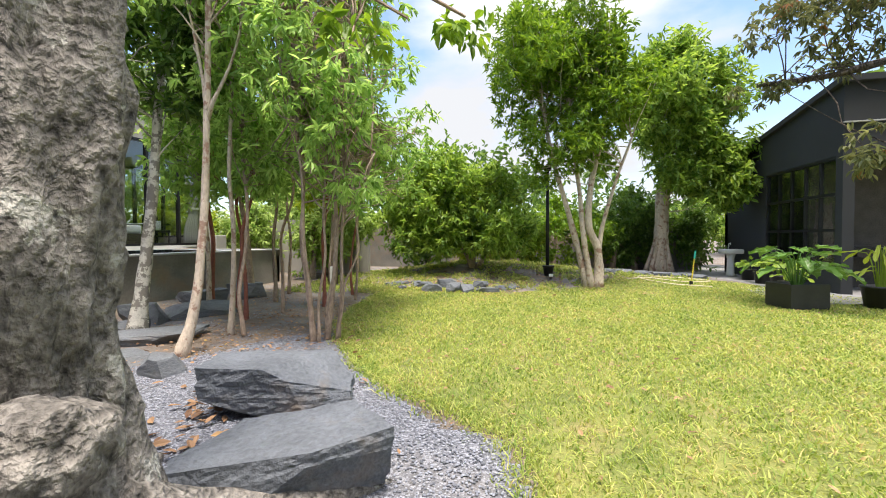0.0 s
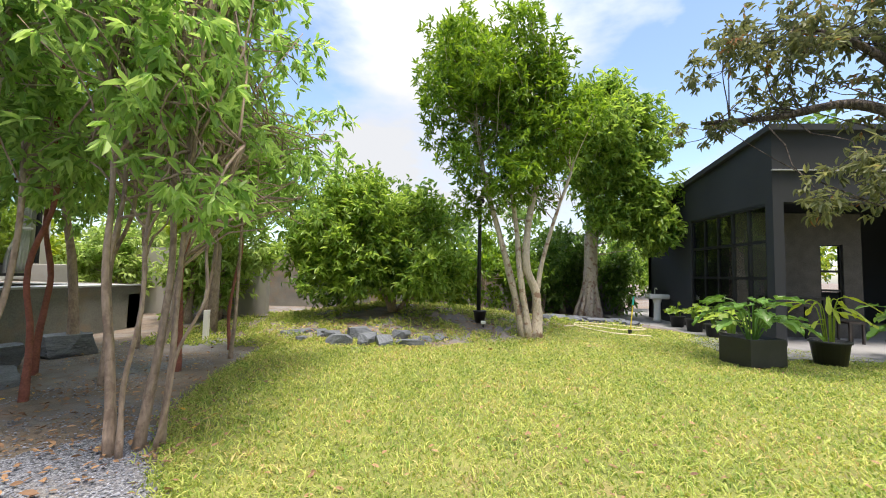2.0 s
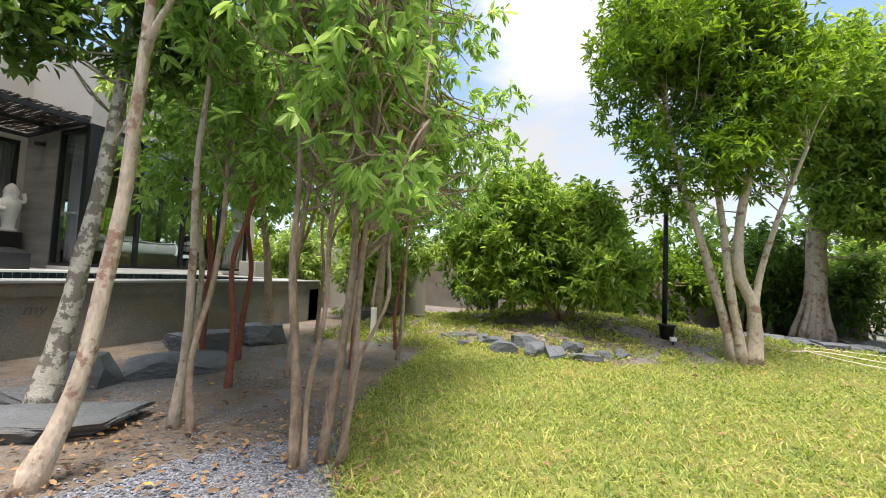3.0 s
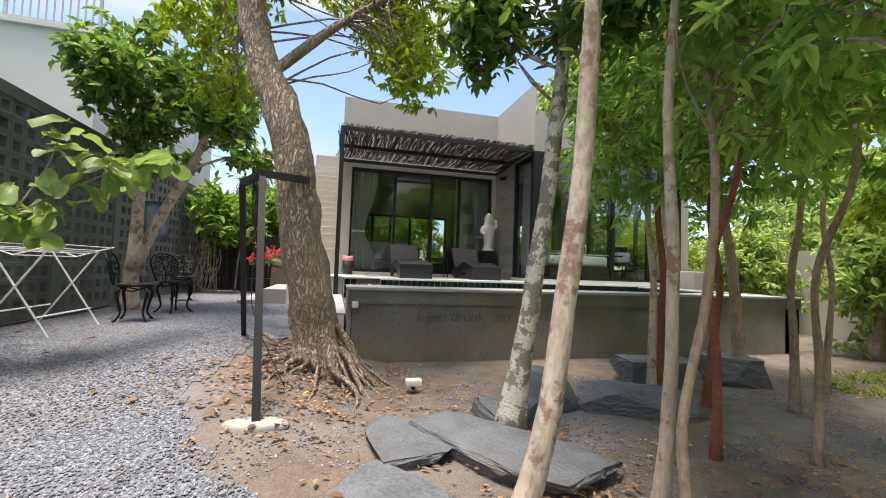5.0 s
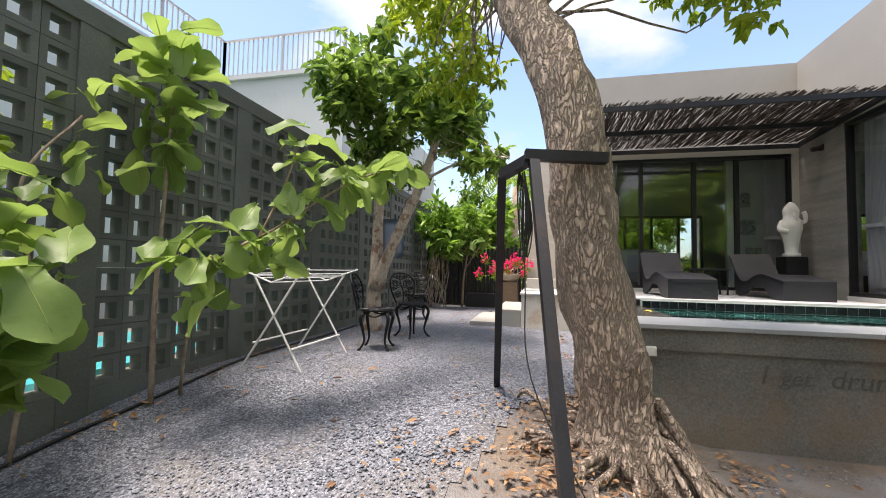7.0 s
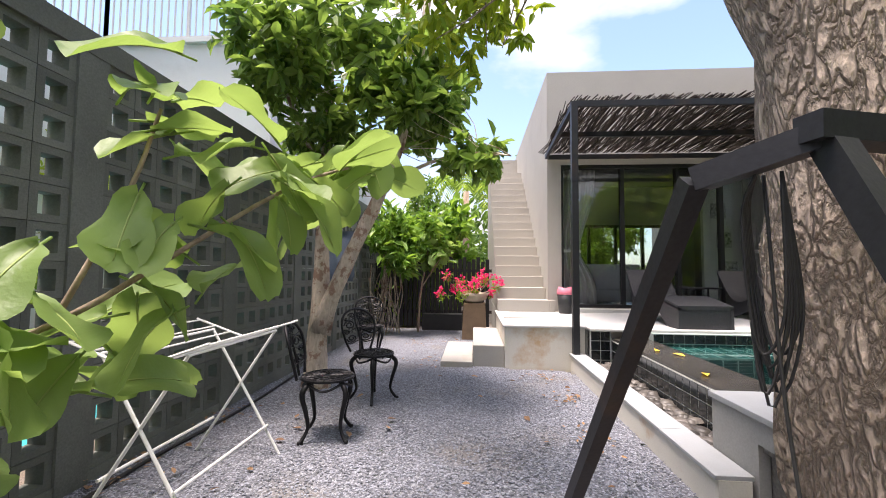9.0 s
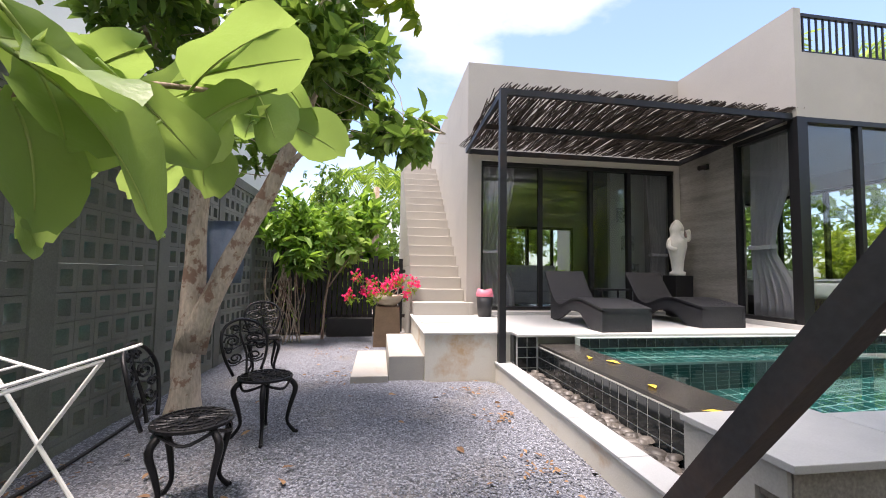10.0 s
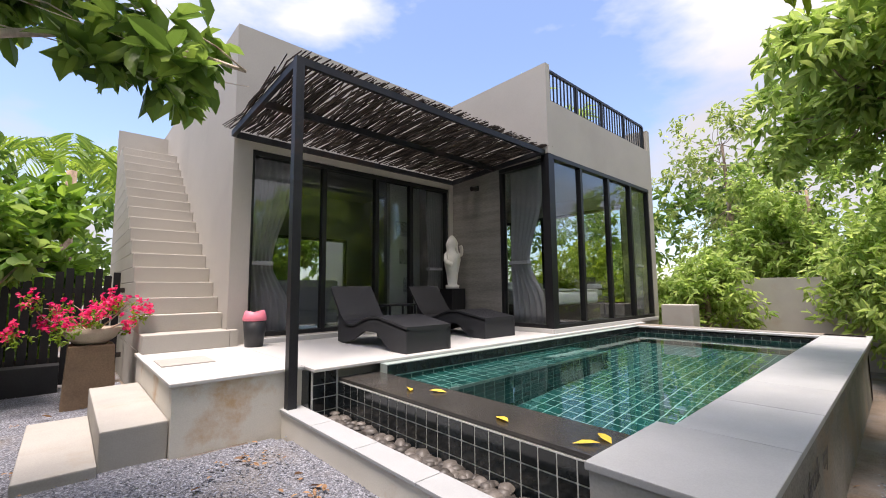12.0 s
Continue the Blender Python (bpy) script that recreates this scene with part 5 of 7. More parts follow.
# ---- things by the villa ----
def broad_leaf(bm, base, d, up, L, W, droop=0.25, wave=0.03, seed=0, lobes=0):
    """One broad leaf with a midrib fold and wavy edge."""
    base, d, up = Vector(base), Vector(d).normalized(), Vector(up)
    s = d.cross(up)
    s = s.normalized() if s.length > 1e-3 else Vector((1, 0, 0))
    u = s.cross(d)
    shape = (0.06, 0.55, 0.80, 0.98, 1.0, 0.80, 0.35, 0.0)
    if not lobes:
        shape = (0.08, 0.42, 0.58, 0.60, 0.68, 0.84, 0.97, 1.0, 0.86, 0.45)
    rows = []
    n = len(shape)
    for i, w in enumerate(shape):
        t = i / (n - 1)
        c = base + d * (L * t) - u * (droop * L * t * t)
        row = []
        for k in (-1, -0.5, 0, 0.5, 1):
            ww = w
            if lobes and abs(k) == 1 and i in (2, 4, 5):
                ww *= 0.55
            lift = abs(k) * W * 0.13 + (0 if lobes or abs(k) == 1 else (0.008 if i % 2 else -0.002) * abs(k) * L / 0.3) + wave * math.sin(seed + i * (2.1 if lobes else 0.85) + k * 2) * abs(k)
            row.append(bm.verts.new(c + s * (k * W * 0.5 * ww) + u * lift))
        rows.append(row)
    for a, b in zip(rows, rows[1:]):
        for k in range(4):
            try:
                bm.faces.new((a[k], a[k + 1], b[k + 1], b[k]))
            except ValueError:
                pass


def fig_plant(label, at, stems, whorls, L, seed):
    """A fiddle leaf fig: woody stems and broad leaves, each leaf a part."""
    t = thing("fig_plant", label, "plant", at=(*at, gz(*at)))
    o = Vector((*at, gz(*at)))
    bm = bmesh.new()
    for pts, r0, r1 in stems:
        p = curve_pts([tuple(Vector(q) - o) for q in pts], 5)
        tube(bm, p, np.linspace(r0, r1, len(p)), 7, 0.1)
    part("stem", bm, M["bark_grey"], t, "thin brown woody stem", smooth=True)
    q = np.random.default_rng(seed)
    for cx, cy, cz, n, sp in whorls:
        for k in range(n):
            a = q.uniform(0, 6.28)
            e = q.uniform(-0.9, 0.7)
            d = Vector((math.cos(a) * math.cos(e), math.sin(a) * math.cos(e), math.sin(e)))
            b = Vector((cx, cy, cz)) - o + Vector(q.normal(0, sp, 3))
            bm = bmesh.new()
            l = L * q.uniform(0.7, 1.2)
            broad_leaf(bm, b, d, Vector((q.normal(0, 0.35), q.normal(0, 0.35), 1)), l, l * q.uniform(0.62, 0.78), q.uniform(0.15, 0.6), 0.016, q.uniform(0, 6))
            tube(bm, [b - d * 0.05, b + d * 0.02], [0.004, 0.004], 4)
            blade = part("leaf", bm, M["leaf_fig"], t, smooth=True)
            rib = bmesh.new()
            mids = [blade.data.vertices[5 * i + 2].co for i in range(9)]
            tube(rib, [tuple(p + Vector((0, 0, 0.0015))) for p in mids], np.linspace(0.0042, 0.0012, 9), 4)
            part("midrib", rib, M["leaf_rib"], blade, smooth=True)
    return t


fig_plant("fiddle leaf fig with a branch reaching over the gravel", (-5.95, -0.45),
          [([(-5.95, -0.45, gz(-5.95, -0.45)), (-5.8, -0.25, 0.5), (-5.6, 0.12, 0.95), (-5.7, 0.5, 1.2), (-6.1, 0.82, 1.58), (-6.65, 0.95, 1.82)], 0.013, 0.006), ([(-5.66, 0.4, 1.12), (-5.72, 0.55, 1.5), (-5.76, 0.6, 1.75)], 0.009, 0.005), ([(-5.65, 0.05, 0.85), (-5.5, 0.2, 0.98), (-5.35, 0.32, 1.0)], 0.009, 0.005)],
          [(-5.38, 0.3, 1.02, 9, 0.09), (-5.55, 0.15, 1.0, 11, 0.10), (-5.68, 0.42, 1.05, 13, 0.10), (-5.82, 0.6, 1.28, 12, 0.10), (-6.1, 0.82, 1.58, 11, 0.09), (-5.76, 0.6, 1.76, 8, 0.06), (-6.35, 0.9, 1.72, 9, 0.08), (-6.65, 0.95, 1.85, 9, 0.08), (-5.75, -0.15, 0.65, 4, 0.1)], 0.25, 3)
fig_plant("tall fiddle leaf fig against the lattice wall", (-5.75, -0.5),
          [([(-5.75, -0.5, gz(-5.75, -0.5)), (-5.72, -0.48, 0.7), (-5.7, -0.42, 1.5), (-5.72, -0.4, 2.4)], 0.02, 0.01)],
          [(-5.7, -0.4, 1.75, 12, 0.08), (-5.7, -0.4, 2.05, 13, 0.08), (-5.72, -0.4, 2.35, 13, 0.08), (-5.72, -0.38, 2.6, 9, 0.06)], 0.27, 4)
fig_plant("broad leaved young tree before the end fence", (-13.7, 0.3),
          [([(-13.7, 0.3, gz(-13.7, 0.3)), (-13.65, 0.35, 0.8), (-13.5, 0.5, 1.6), (-13.5, 0.6, 2.2)], 0.03, 0.012), ([(-13.6, 0.4, 1.0), (-13.3, 0.75, 1.5), (-13.2, 0.9, 1.7)], 0.016, 0.008)],
          [(-13.5, 0.5, 1.6, 11, 0.14), (-13.5, 0.6, 2.15, 11, 0.14), (-13.25, 0.85, 1.65, 11, 0.12), (-13.75, 0.2, 1.85, 10, 0.14), (-13.4, 0.2, 1.45, 8, 0.12)], 0.27, 9)
fig_plant("low fiddle leaf fig by the lattice wall", (-4.6, -0.4),
          [([(-4.6, -0.4, gz(-4.6, -0.4)), (-4.62, -0.35, 0.3), (-4.65, -0.25, 0.8)], 0.02, 0.01)],
          [(-4.65, -0.2, 0.85, 13, 0.12), (-4.6, -0.15, 0.6, 12, 0.12), (-4.75, -0.3, 1.15, 10, 0.1), (-4.5, -0.2, 0.35, 7, 0.1)], 0.32, 5)
fig_plant("climbing broad leaved plant on the lattice", (-5.0, -0.62),
          [([(-5.0, -0.62, gz(-5.0, -0.62)), (-5.1, -0.68, 0.7), (-5.0, -0.68, 1.4), (-5.3, -0.68, 1.9)], 0.014, 0.008)],
          [(-5.0, -0.6, 1.4, 8, 0.14), (-5.3, -0.6, 1.8, 7, 0.13), (-5.15, -0.6, 1.0, 5, 0.12)], 0.19, 6)


def cast_chair(label, at, rz):
    """Ornate cast iron garden chair."""
    t = thing("garden_chair", label, "chair", at=(*at, gz(*at) + 0.01), rz=rz, group="cast iron chairs in the yard")
    bm = bmesh.new()
    lathe(bm, [(0.0, 0.445), (0.19, 0.44), (0.205, 0.445), (0.205, 0.46), (0.19, 0.463), (0.0, 0.458)], 24)
    part("seat_rim", bm, M["iron"], t)
    bm = bmesh.new()
    for r in (0.07, 0.125, 0.18):
        p = [(r * math.cos(a), r * math.sin(a), 0.466) for a in np.linspace(0, 2 * math.pi, 21)]
        tube(bm, p, [0.006] * len(p), 5)
    for k in range(16):
        a = k * math.pi / 8
        p = [(0.03 * math.cos(a), 0.03 * math.sin(a), 0.466), (0.12 * math.cos(a + 0.25), 0.12 * math.sin(a + 0.25), 0.468), (0.195 * math.cos(a), 0.195 * math.sin(a), 0.466)]
        tube(bm, curve_pts(p, 3), [0.005] * 7, 4)
    tagged(part("seat_tracery", bm, M["iron"], t), kind="stuff")
    for k in range(4):
        a = math.pi / 4 + k * math.pi / 2
        c, s = math.cos(a), math.sin(a)
        p = curve_pts([(c * 0.16, s * 0.16, 0.44), (c * 0.225, s * 0.225, 0.36), (c * 0.19, s * 0.19, 0.22), (c * 0.17, s * 0.17, 0.1), (c * 0.23, s * 0.23, 0.012), (c * 0.25, s * 0.25, 0.02)], 4)
        bm = bmesh.new()
        tube(bm, p, np.interp(np.linspace(0, 1, len(p)), [0, 0.2, 0.6, 0.9, 1], [0.02, 0.022, 0.013, 0.016, 0.010]), 7)
        part("leg", bm, M["iron"], t, smooth=True)
        bm = bmesh.new()
        a2 = a + math.pi / 4
        p = curve_pts([(c * 0.19, s * 0.19, 0.43), (math.cos(a2) * 0.19, math.sin(a2) * 0.19, 0.385), (-s * 0.19, c * 0.19, 0.43)], 5)
        tube(bm, p, [0.010] * len(p), 5)
        part("apron", bm, M["iron"], t)
    # the back stands at -x
    bm = bmesh.new()
    def bk(u, v):
        return (-0.19 - 0.10 * v - 0.03 * (1 - (u / 0.2) ** 2), u, 0.46 + v * 0.42)
    out = curve_pts([bk(-0.13, 0), bk(-0.19, 0.3), bk(-0.215, 0.65), bk(-0.15, 0.9), bk(0, 1.0), bk(0.15, 0.9), bk(0.215, 0.65), bk(0.19, 0.3), bk(0.13, 0)], 4)
    tube(bm, out, [0.012] * len(out), 6)
    part("back_hoop", bm, M["iron"], t, smooth=True)
    bm = bmesh.new()
    for sgn in (-1, 1):
        for cy, cz, r, turns in ((0.10, 0.62, 0.085, 1.6), (0.09, 0.30, 0.075, -1.6), (0.055, 0.84, 0.05, 1.3), (0.15, 0.45, 0.045, 1.4)):
            p = []
            for k in range(15):
                w = k / 14
                a = 2 * math.pi * turns * w
                rr = r * (1 - 0.75 * w)
                p.append(bk(sgn * (cy + rr * math.cos(a)), cz + rr * math.sin(a) * 1.3))
            tube(bm, p, [0.008] * len(p), 5)
    p = curve_pts([bk(0, 0), bk(0.02, 0.35), bk(-0.015, 0.7), bk(0, 1)], 4)
    tube(bm, p, [0.010] * len(p), 5)
    for v in (0.2, 0.5, 0.75):
        p = [bk(u, v + 0.03 * math.cos(u * 30)) for u in np.linspace(-0.19, 0.19, 9)]
        tube(bm, p, [0.006] * len(p), 4)
    tagged(part("back_tracery", bm, M["iron"], t, "scrolled iron tracery"), kind="stuff")
    return t


cast_chair("ornate black cast iron garden chair near the drying rack", (-7.88, 0.37), 100)
cast_chair("ornate black cast iron garden chair beside the forked tree", (-8.85, 0.50), 55)
cast_chair("ornate black cast iron garden chair behind the forked tree", (-10.9, -0.05), 20)

# folding drying rack
t = thing("drying_rack", "white wire folding drying rack on the gravel", "drying rack", at=(-7.08, -0.14, 0.0))
for x in (-0.45, 0.45):
    for a, b in (((x, 0.30, 0.0), (x, -0.22, 0.86)), ((x, -0.32, 0.0), (x, 0.24, 0.86))):
        bm = bmesh.new()
        tube(bm, [a, b], [0.010, 0.010], 7)
        part("leg", bm, M["white_metal"], t)
for y, z in ((-0.22, 0.86), (0.24, 0.86), (0.20, 0.20), (-0.20, 0.24)):
    bm = bmesh.new()
    tube(bm, [(-0.46, y, z), (0.46, y, z)], [0.009, 0.009], 7)
    part("rail", bm, M["white_metal"], t)
for i in range(7):
    y, z = -0.36 + i * 0.12, 0.80 + (0.12 * abs(i - 3) / 3)
    bm = bmesh.new()
    tube(bm, [(-0.5, y, z), (0.5, y, z)], [0.006, 0.006], 6)
    part("wire", bm, M["white_metal"], t)
for x in (-0.5, 0.5):
    bm = bmesh.new()
    tube(bm, [(x, -0.38, 0.93), (x, 0.0, 0.80), (x, 0.38, 0.93)], [0.008] * 3, 6)
    part("wing_bar", bm, M["white_metal"], t)

# swing frame by the root tree
t = thing("swing_frame", "dark steel tube swing frame against the tree", "swing frame")
T1, T2 = (-5.50, 2.20, 1.56), (-5.64, 2.02, 1.50)
part("leg", bar(bmesh.new(), (-4.70, 2.38, gz(-4.70, 2.38)), T1, 0.052, 0.052), M["steel"], t)
part("leg", bar(bmesh.new(), (-6.72, 1.90, gz(-6.72, 1.9)), T2, 0.05, 0.05), M["steel"], t)
part("apex_bar", bar(bmesh.new(), T2, T1, 0.055, 0.055), M["steel"], t)
part("top_beam", bar(bmesh.new(), (-5.485, 2.155, 1.57), (-5.57, 2.58, 1.555), 0.06, 0.055), M["steel"], t)
cable = thing("coiled_cable", "dark coiled cable hanging from the swing frame", "cable")
for k in range(7):
    p = curve_pts([(-5.58, 2.12, 1.51), (-5.62 - 0.008 * k, 2.11 + 0.008 * k, 1.40), (-5.61, 2.13 + 0.006 * k, 1.12 - 0.03 * ((k * 3) % 5)), (-5.57, 2.16 + 0.006 * k, 1.2), (-5.55, 2.15, 1.50)], 5)
    bm = bmesh.new()
    tube(bm, p, [0.0035] * len(p), 5)
    part("loop", bm, M["rubber"], cable, smooth=True)
bm = bmesh.new()
p = curve_pts([(-5.59, 2.14, 1.5), (-5.56, 2.16, 0.9), (-5.45, 2.2, 0.4), (-5.2, 2.5, gz(-5.2, 2.5) + 0.02)], 6)
tube(bm, p, [0.004] * len(p), 5)
tagged(link("hanging_wire", bm, M["rubber"], None, True), "thin dark wire hanging from the frame to the ground", "wire")
bm = bmesh.new()
lathe(bm, [(0.0, -0.06), (0.16, -0.05), (0.172, 0.005), (0.145, 0.02), (0.0, 0.024)], 18)
for v in bm.verts:
    v.co.x *= 0.6 + 0.3 * noise.noise(v.co * 6)
    v.co.y *= 1.2
    v.co += Vector((0, 0.03 * math.sin(v.co.x * 20), 0))
o = tagged(link("concrete_foot", bm, M["concrete"], None, True), "rough pale concrete footing under the frame leg", "footing")
o.location = (-4.70, 2.38, gz(-4.70, 2.38))

# dark cable lying along the foot of the lattice wall
bm = bmesh.new()
p = curve_pts([(-9.6, -0.66, 0), (-8.4, -0.6, 0), (-7.2, -0.64, 0), (-6.0, -0.55, 0), (-5.0, -0.62, 0), (-4.0, -0.5, 0), (-3.2, -0.6, 0)], 7)
tube(bm, [(x, y, gz(x, y) + 0.024) for x, y, z in p], [0.012] * len(p), 6)
tagged(link("ground_cable", bm, M["rubber"], None, True), "black cable lying along the foot of the wall", "cable")

# planting on the bedroom roof, behind the railing
for i, (x, y, h) in enumerate([(-11.1, 7.75, 1.35), (-11.3, 8.5, 1.1), (-11.0, 9.4, 1.2)]):
    t = thing("roof_plant", "strap leaved plant in a dark pot on the roof", "potted plant", at=(x, y, 3.9), group="plants on the roof")
    part("pot", lathe(bmesh.new(), [(0.0, 0), (0.15, 0), (0.2, 0.32), (0.18, 0.32), (0.0, 0.28)], 14), M["black_plastic"], t, smooth=True)
    bm = bmesh.new()
    tube(bm, curve_pts([(0, 0, 0.25), (0.04, 0.06, h * 0.6), (-0.03, 0.1, h)], 4), np.linspace(0.025, 0.012, 9), 6)
    part("stem", bm, M["bark_grey"], t, smooth=True)
    crown("foliage", [(0, 0.1, h), (0.1, -0.1, h * 0.8), (-0.1, 0.2, h * 0.75)], [0.3, 0.26, 0.24], 26, 7, 0.32, 0.11, M["leaf_light"], t, droop=0.35, shell=0.2, whorl=0.3)

# wicker loungers
def lounger(at, label):
    t = thing("sun_lounger", label, "sun lounger", at=at, group="wicker loungers on the terrace")
    prof = curve_pts([(-0.92, 0.78), (-0.80, 0.62), (-0.55, 0.33), (-0.30, 0.27), (0.0, 0.36), (0.25, 0.40), (0.55, 0.36), (0.90, 0.30)], 4)
    W = 0.34
    bm = bmesh.new()
    a = [[bm.verts.new((x, y, z - dz)) for x, z in prof] for y, dz in ((-W, 0), (W, 0), (W, 0.05), (-W, 0.05))]
    m = len(prof)
    for r0, r1 in zip(a, a[1:] + a[:1]):
        for k in range(m - 1):
            bm.faces.new((r0[k], r0[k + 1], r1[k + 1], r1[k]))
    for k in (0, m - 1):
        bm.faces.new([r[k] for r in a])
    part("wicker_top", bm, M["wicker"], t, smooth=False)
    for sgn in (-1, 1):
        bm = bmesh.new()
        under = [(-0.66, 0.02), (-0.52, 0.0), (-0.30, 0.06), (0.0, 0.20), (0.3, 0.20), (0.5, 0.05), (0.62, 0.0), (0.90, 0.0)]
        top = [(x, z - 0.03) for x, z in prof[6:]] 
        ux = [q[0] for q in under]; uz = [q[1] for q in under]
        cols = []
        for x, z in top:
            lo = float(np.interp(x, ux, uz))
            cols.append([bm.verts.new((x, sgn * (W - d), h)) for d in (0.0, 0.04) for h in (min(lo, z - 0.02), z)])
        for c0, c1 in zip(cols, cols[1:]):
            bm.faces.new((c0[0], c1[0], c1[1], c0[1])); bm.faces.new((c0[2], c0[3], c1[3], c1[2])); bm.faces.new((c0[0], c0[2], c1[2], c1[0])); bm.faces.new((c0[1], c1[1], c1[3], c0[3]))
        bm.faces.new((cols[0][0], cols[0][1], cols[0][3], cols[0][2])); bm.faces.new((cols[-1][0], cols[-1][2], cols[-1][3], cols[-1][1]))
        part("side_panel", bm, M["wicker"], t)
    part("foot_panel", bbox(0.86, 0.895, -W + 0.04, W - 0.04, 0.0, 0.26), M["wicker"], t)
    return t


lounger((-11.12, 4.47, DECK), "charcoal wicker wave sun lounger on the white terrace")
lounger((-11.45, 6.15, DECK), "charcoal wicker wave sun lounger near the statue")
t = thing("side_table", "small black side table between the loungers", "table", at=(-12.1, 5.35, DECK))
part("tabletop", bbox(-0.2, 0.2, -0.28, 0.28, 0.46, 0.49, 0.006), M["frame"], t)
for x in (-0.17, 0.17):
    for y in (-0.25, 0.25):
        part("leg", bar(bmesh.new(), (x, y, 0), (x, y, 0.46), 0.025, up=(0, 1, 0)), M["frame"], t)

# statue on its plinth
tagged(link("statue_plinth", bbox(-12.45, -12.1, 6.62, 6.97, DECK, 1.32, 0.01), M["frame"]), "black square plinth against the wall", "plinth")
bm = bmesh.new()
lathe(bm, [(0.02, 0), (0.14, 0.0), (0.14, 0.06), (0.10, 0.08), (0.115, 0.25), (0.15, 0.42), (0.18, 0.55), (0.17, 0.66), (0.115, 0.73), (0.125, 0.80), (0.13, 0.87), (0.10, 0.94), (0.06, 1.0), (0.02, 1.04)], 16)
tube(bm, curve_pts([(0.0, -0.14, 0.66), (0.06, -0.21, 0.52), (0.13, -0.10, 0.46)], 4), [0.045] * 9, 8)
tube(bm, curve_pts([(0.0, 0.12, 0.66), (0.05, 0.2, 0.66), (0.07, 0.2, 0.76), (0.07, 0.17, 0.84)], 4), [0.038] * 13, 8)
tube(bm, curve_pts([(0.08, 0.0, 0.84), (0.14, 0.02, 0.72), (0.13, 0.06, 0.58)], 4), [0.035, 0.034, 0.033, 0.03, 0.028, 0.026, 0.024, 0.022, 0.02], 8)
for v in bm.verts:
    v.co += v.co.normalized() * 0.012 * noise.noise(v.co * 14)
    v.co.x *= 0.85
o = tagged(link("statue", bm, M["marble"], None, True), "white carved stone figure on a black plinth", "statue")
o.location = (-12.28, 6.8, 1.32)
t = thing("wall_light", "small grey wall spotlight", "lamp", at=(-11.85, YB, 3.25))
bm = bmesh.new()
tube(bm, [(0, -0.02, 0), (0.0, -0.16, -0.03)], [0.04, 0.045], 10)
part("lamp_head", bm, M["steel"], t)
part("lamp_base", bbox(-0.05, 0.05, -0.025, 0.0, -0.05, 0.05, 0.005), M["steel"], t)

# bin
t = thing("waste_bin", "black bin with a pink swing lid", "bin", at=(-12.2, 3.13, DECK))
t.scale = (1.12, 1.12, 1.25)
part("bin_body", lathe(bmesh.new(), [(0.0, 0), (0.10, 0), (0.125, 0.27), (0.12, 0.27), (0.0, 0.26)], 20), M["black_plastic"], t, smooth=True)
bm = lathe(bmesh.new(), [(0.0, 0.265), (0.13, 0.268), (0.132, 0.30), (0.105, 0.345), (0.05, 0.35), (0.0, 0.335)], 20)
for v in bm.verts:
    if v.co.z > 0.33:
        v.co.z += 0.03 * abs(v.co.y) / 0.1
part("lid", bm, M["pink"], t, "pink lid", smooth=True)

# flower bowl on its plinth
bm = bmesh.new()
box(bm, -13.2, -12.72, 1.28, 1.76, -0.02, 0.70, 0.02)
for v in bm.verts:
    k = 1 - 0.12 * (v.co.z / 0.7)
    v.co.x, v.co.y = -12.96 + (v.co.x + 12.96) * k, 1.52 + (v.co.y - 1.52) * k
tagged(link("planter_plinth", bm, M["rust_plinth"]), "tapered rust brown plinth in the gravel", "plinth")
bm = lathe(bmesh.new(), [(0.0, 0.0), (0.14, 0.0), (0.24, 0.08), (0.29, 0.19), (0.27, 0.19), (0.22, 0.12), (0.0, 0.12)], 24)
bowl = thing("flower_bowl", "sandstone bowl of magenta bougainvillea", "flower pot", at=(-12.96, 1.52, 0.70))
part("bowl", bm, M["bowl"], bowl, smooth=True)
bm = bmesh.new()
for k in range(9):
    a = k * 0.7
    limb(bm, (0, 0, 0.12), (0.42 * math.cos(a), 0.5 * math.sin(a), 0.25 + 0.25 * abs(math.sin(k * 1.7))), 0.012, 0.004, 0.2, 6, 5, k, 0)
part("stems", bm, M["bark_grey"], bowl)
bc = [(0.35 * math.cos(a) * s, 0.52 * math.sin(a) * s, 0.32 + 0.15 * math.sin(a * 3)) for a, s in zip(np.linspace(0, 6.28, 14), [1, 0.6] * 7)] + [(0.2, -0.62, 0.12)]
crown("foliage", bc, [0.15] * len(bc), 190, 5, 0.05, 0.5, M["leaf_bright"], bowl)
bc2 = [(x * 1.1, y * 1.1, z + 0.07) for x, y, z in bc]
crown("blossom", bc2, [0.13] * len(bc2), 170, 6, 0.045, 0.85, M["petal"], bowl, shell=0.7, label="magenta bracts")

# gate fence at the yard's end
t = thing("end_fence", "dark slatted fence closing the yard", "fence", at=(-14.3, 0.5, 0))
for i in range(26):
    y = -1.35 + i * 0.105
    part("slat", bbox(-0.012, 0.012, y, y + 0.085, 0.05, 1.55 + 0.05 * ((i * 7) % 3)), M["frame"], t)
for z in (0.35, 1.3):
    part("rail", bbox(-0.05, -0.012, -1.4, 1.42, z, z + 0.07), M["dark_wood"], t)
bm = bmesh.new()
box(bm, -14.25, -13.95, 0.35, 1.25, 0.0, 0.36, 0.01)
tagged(link("plant_trough", bm, M["black_plastic"]), "long black trough before the fence", "trough")
# pale dangling roots by the fence
bm = bmesh.new()
q = np.random.default_rng(9)
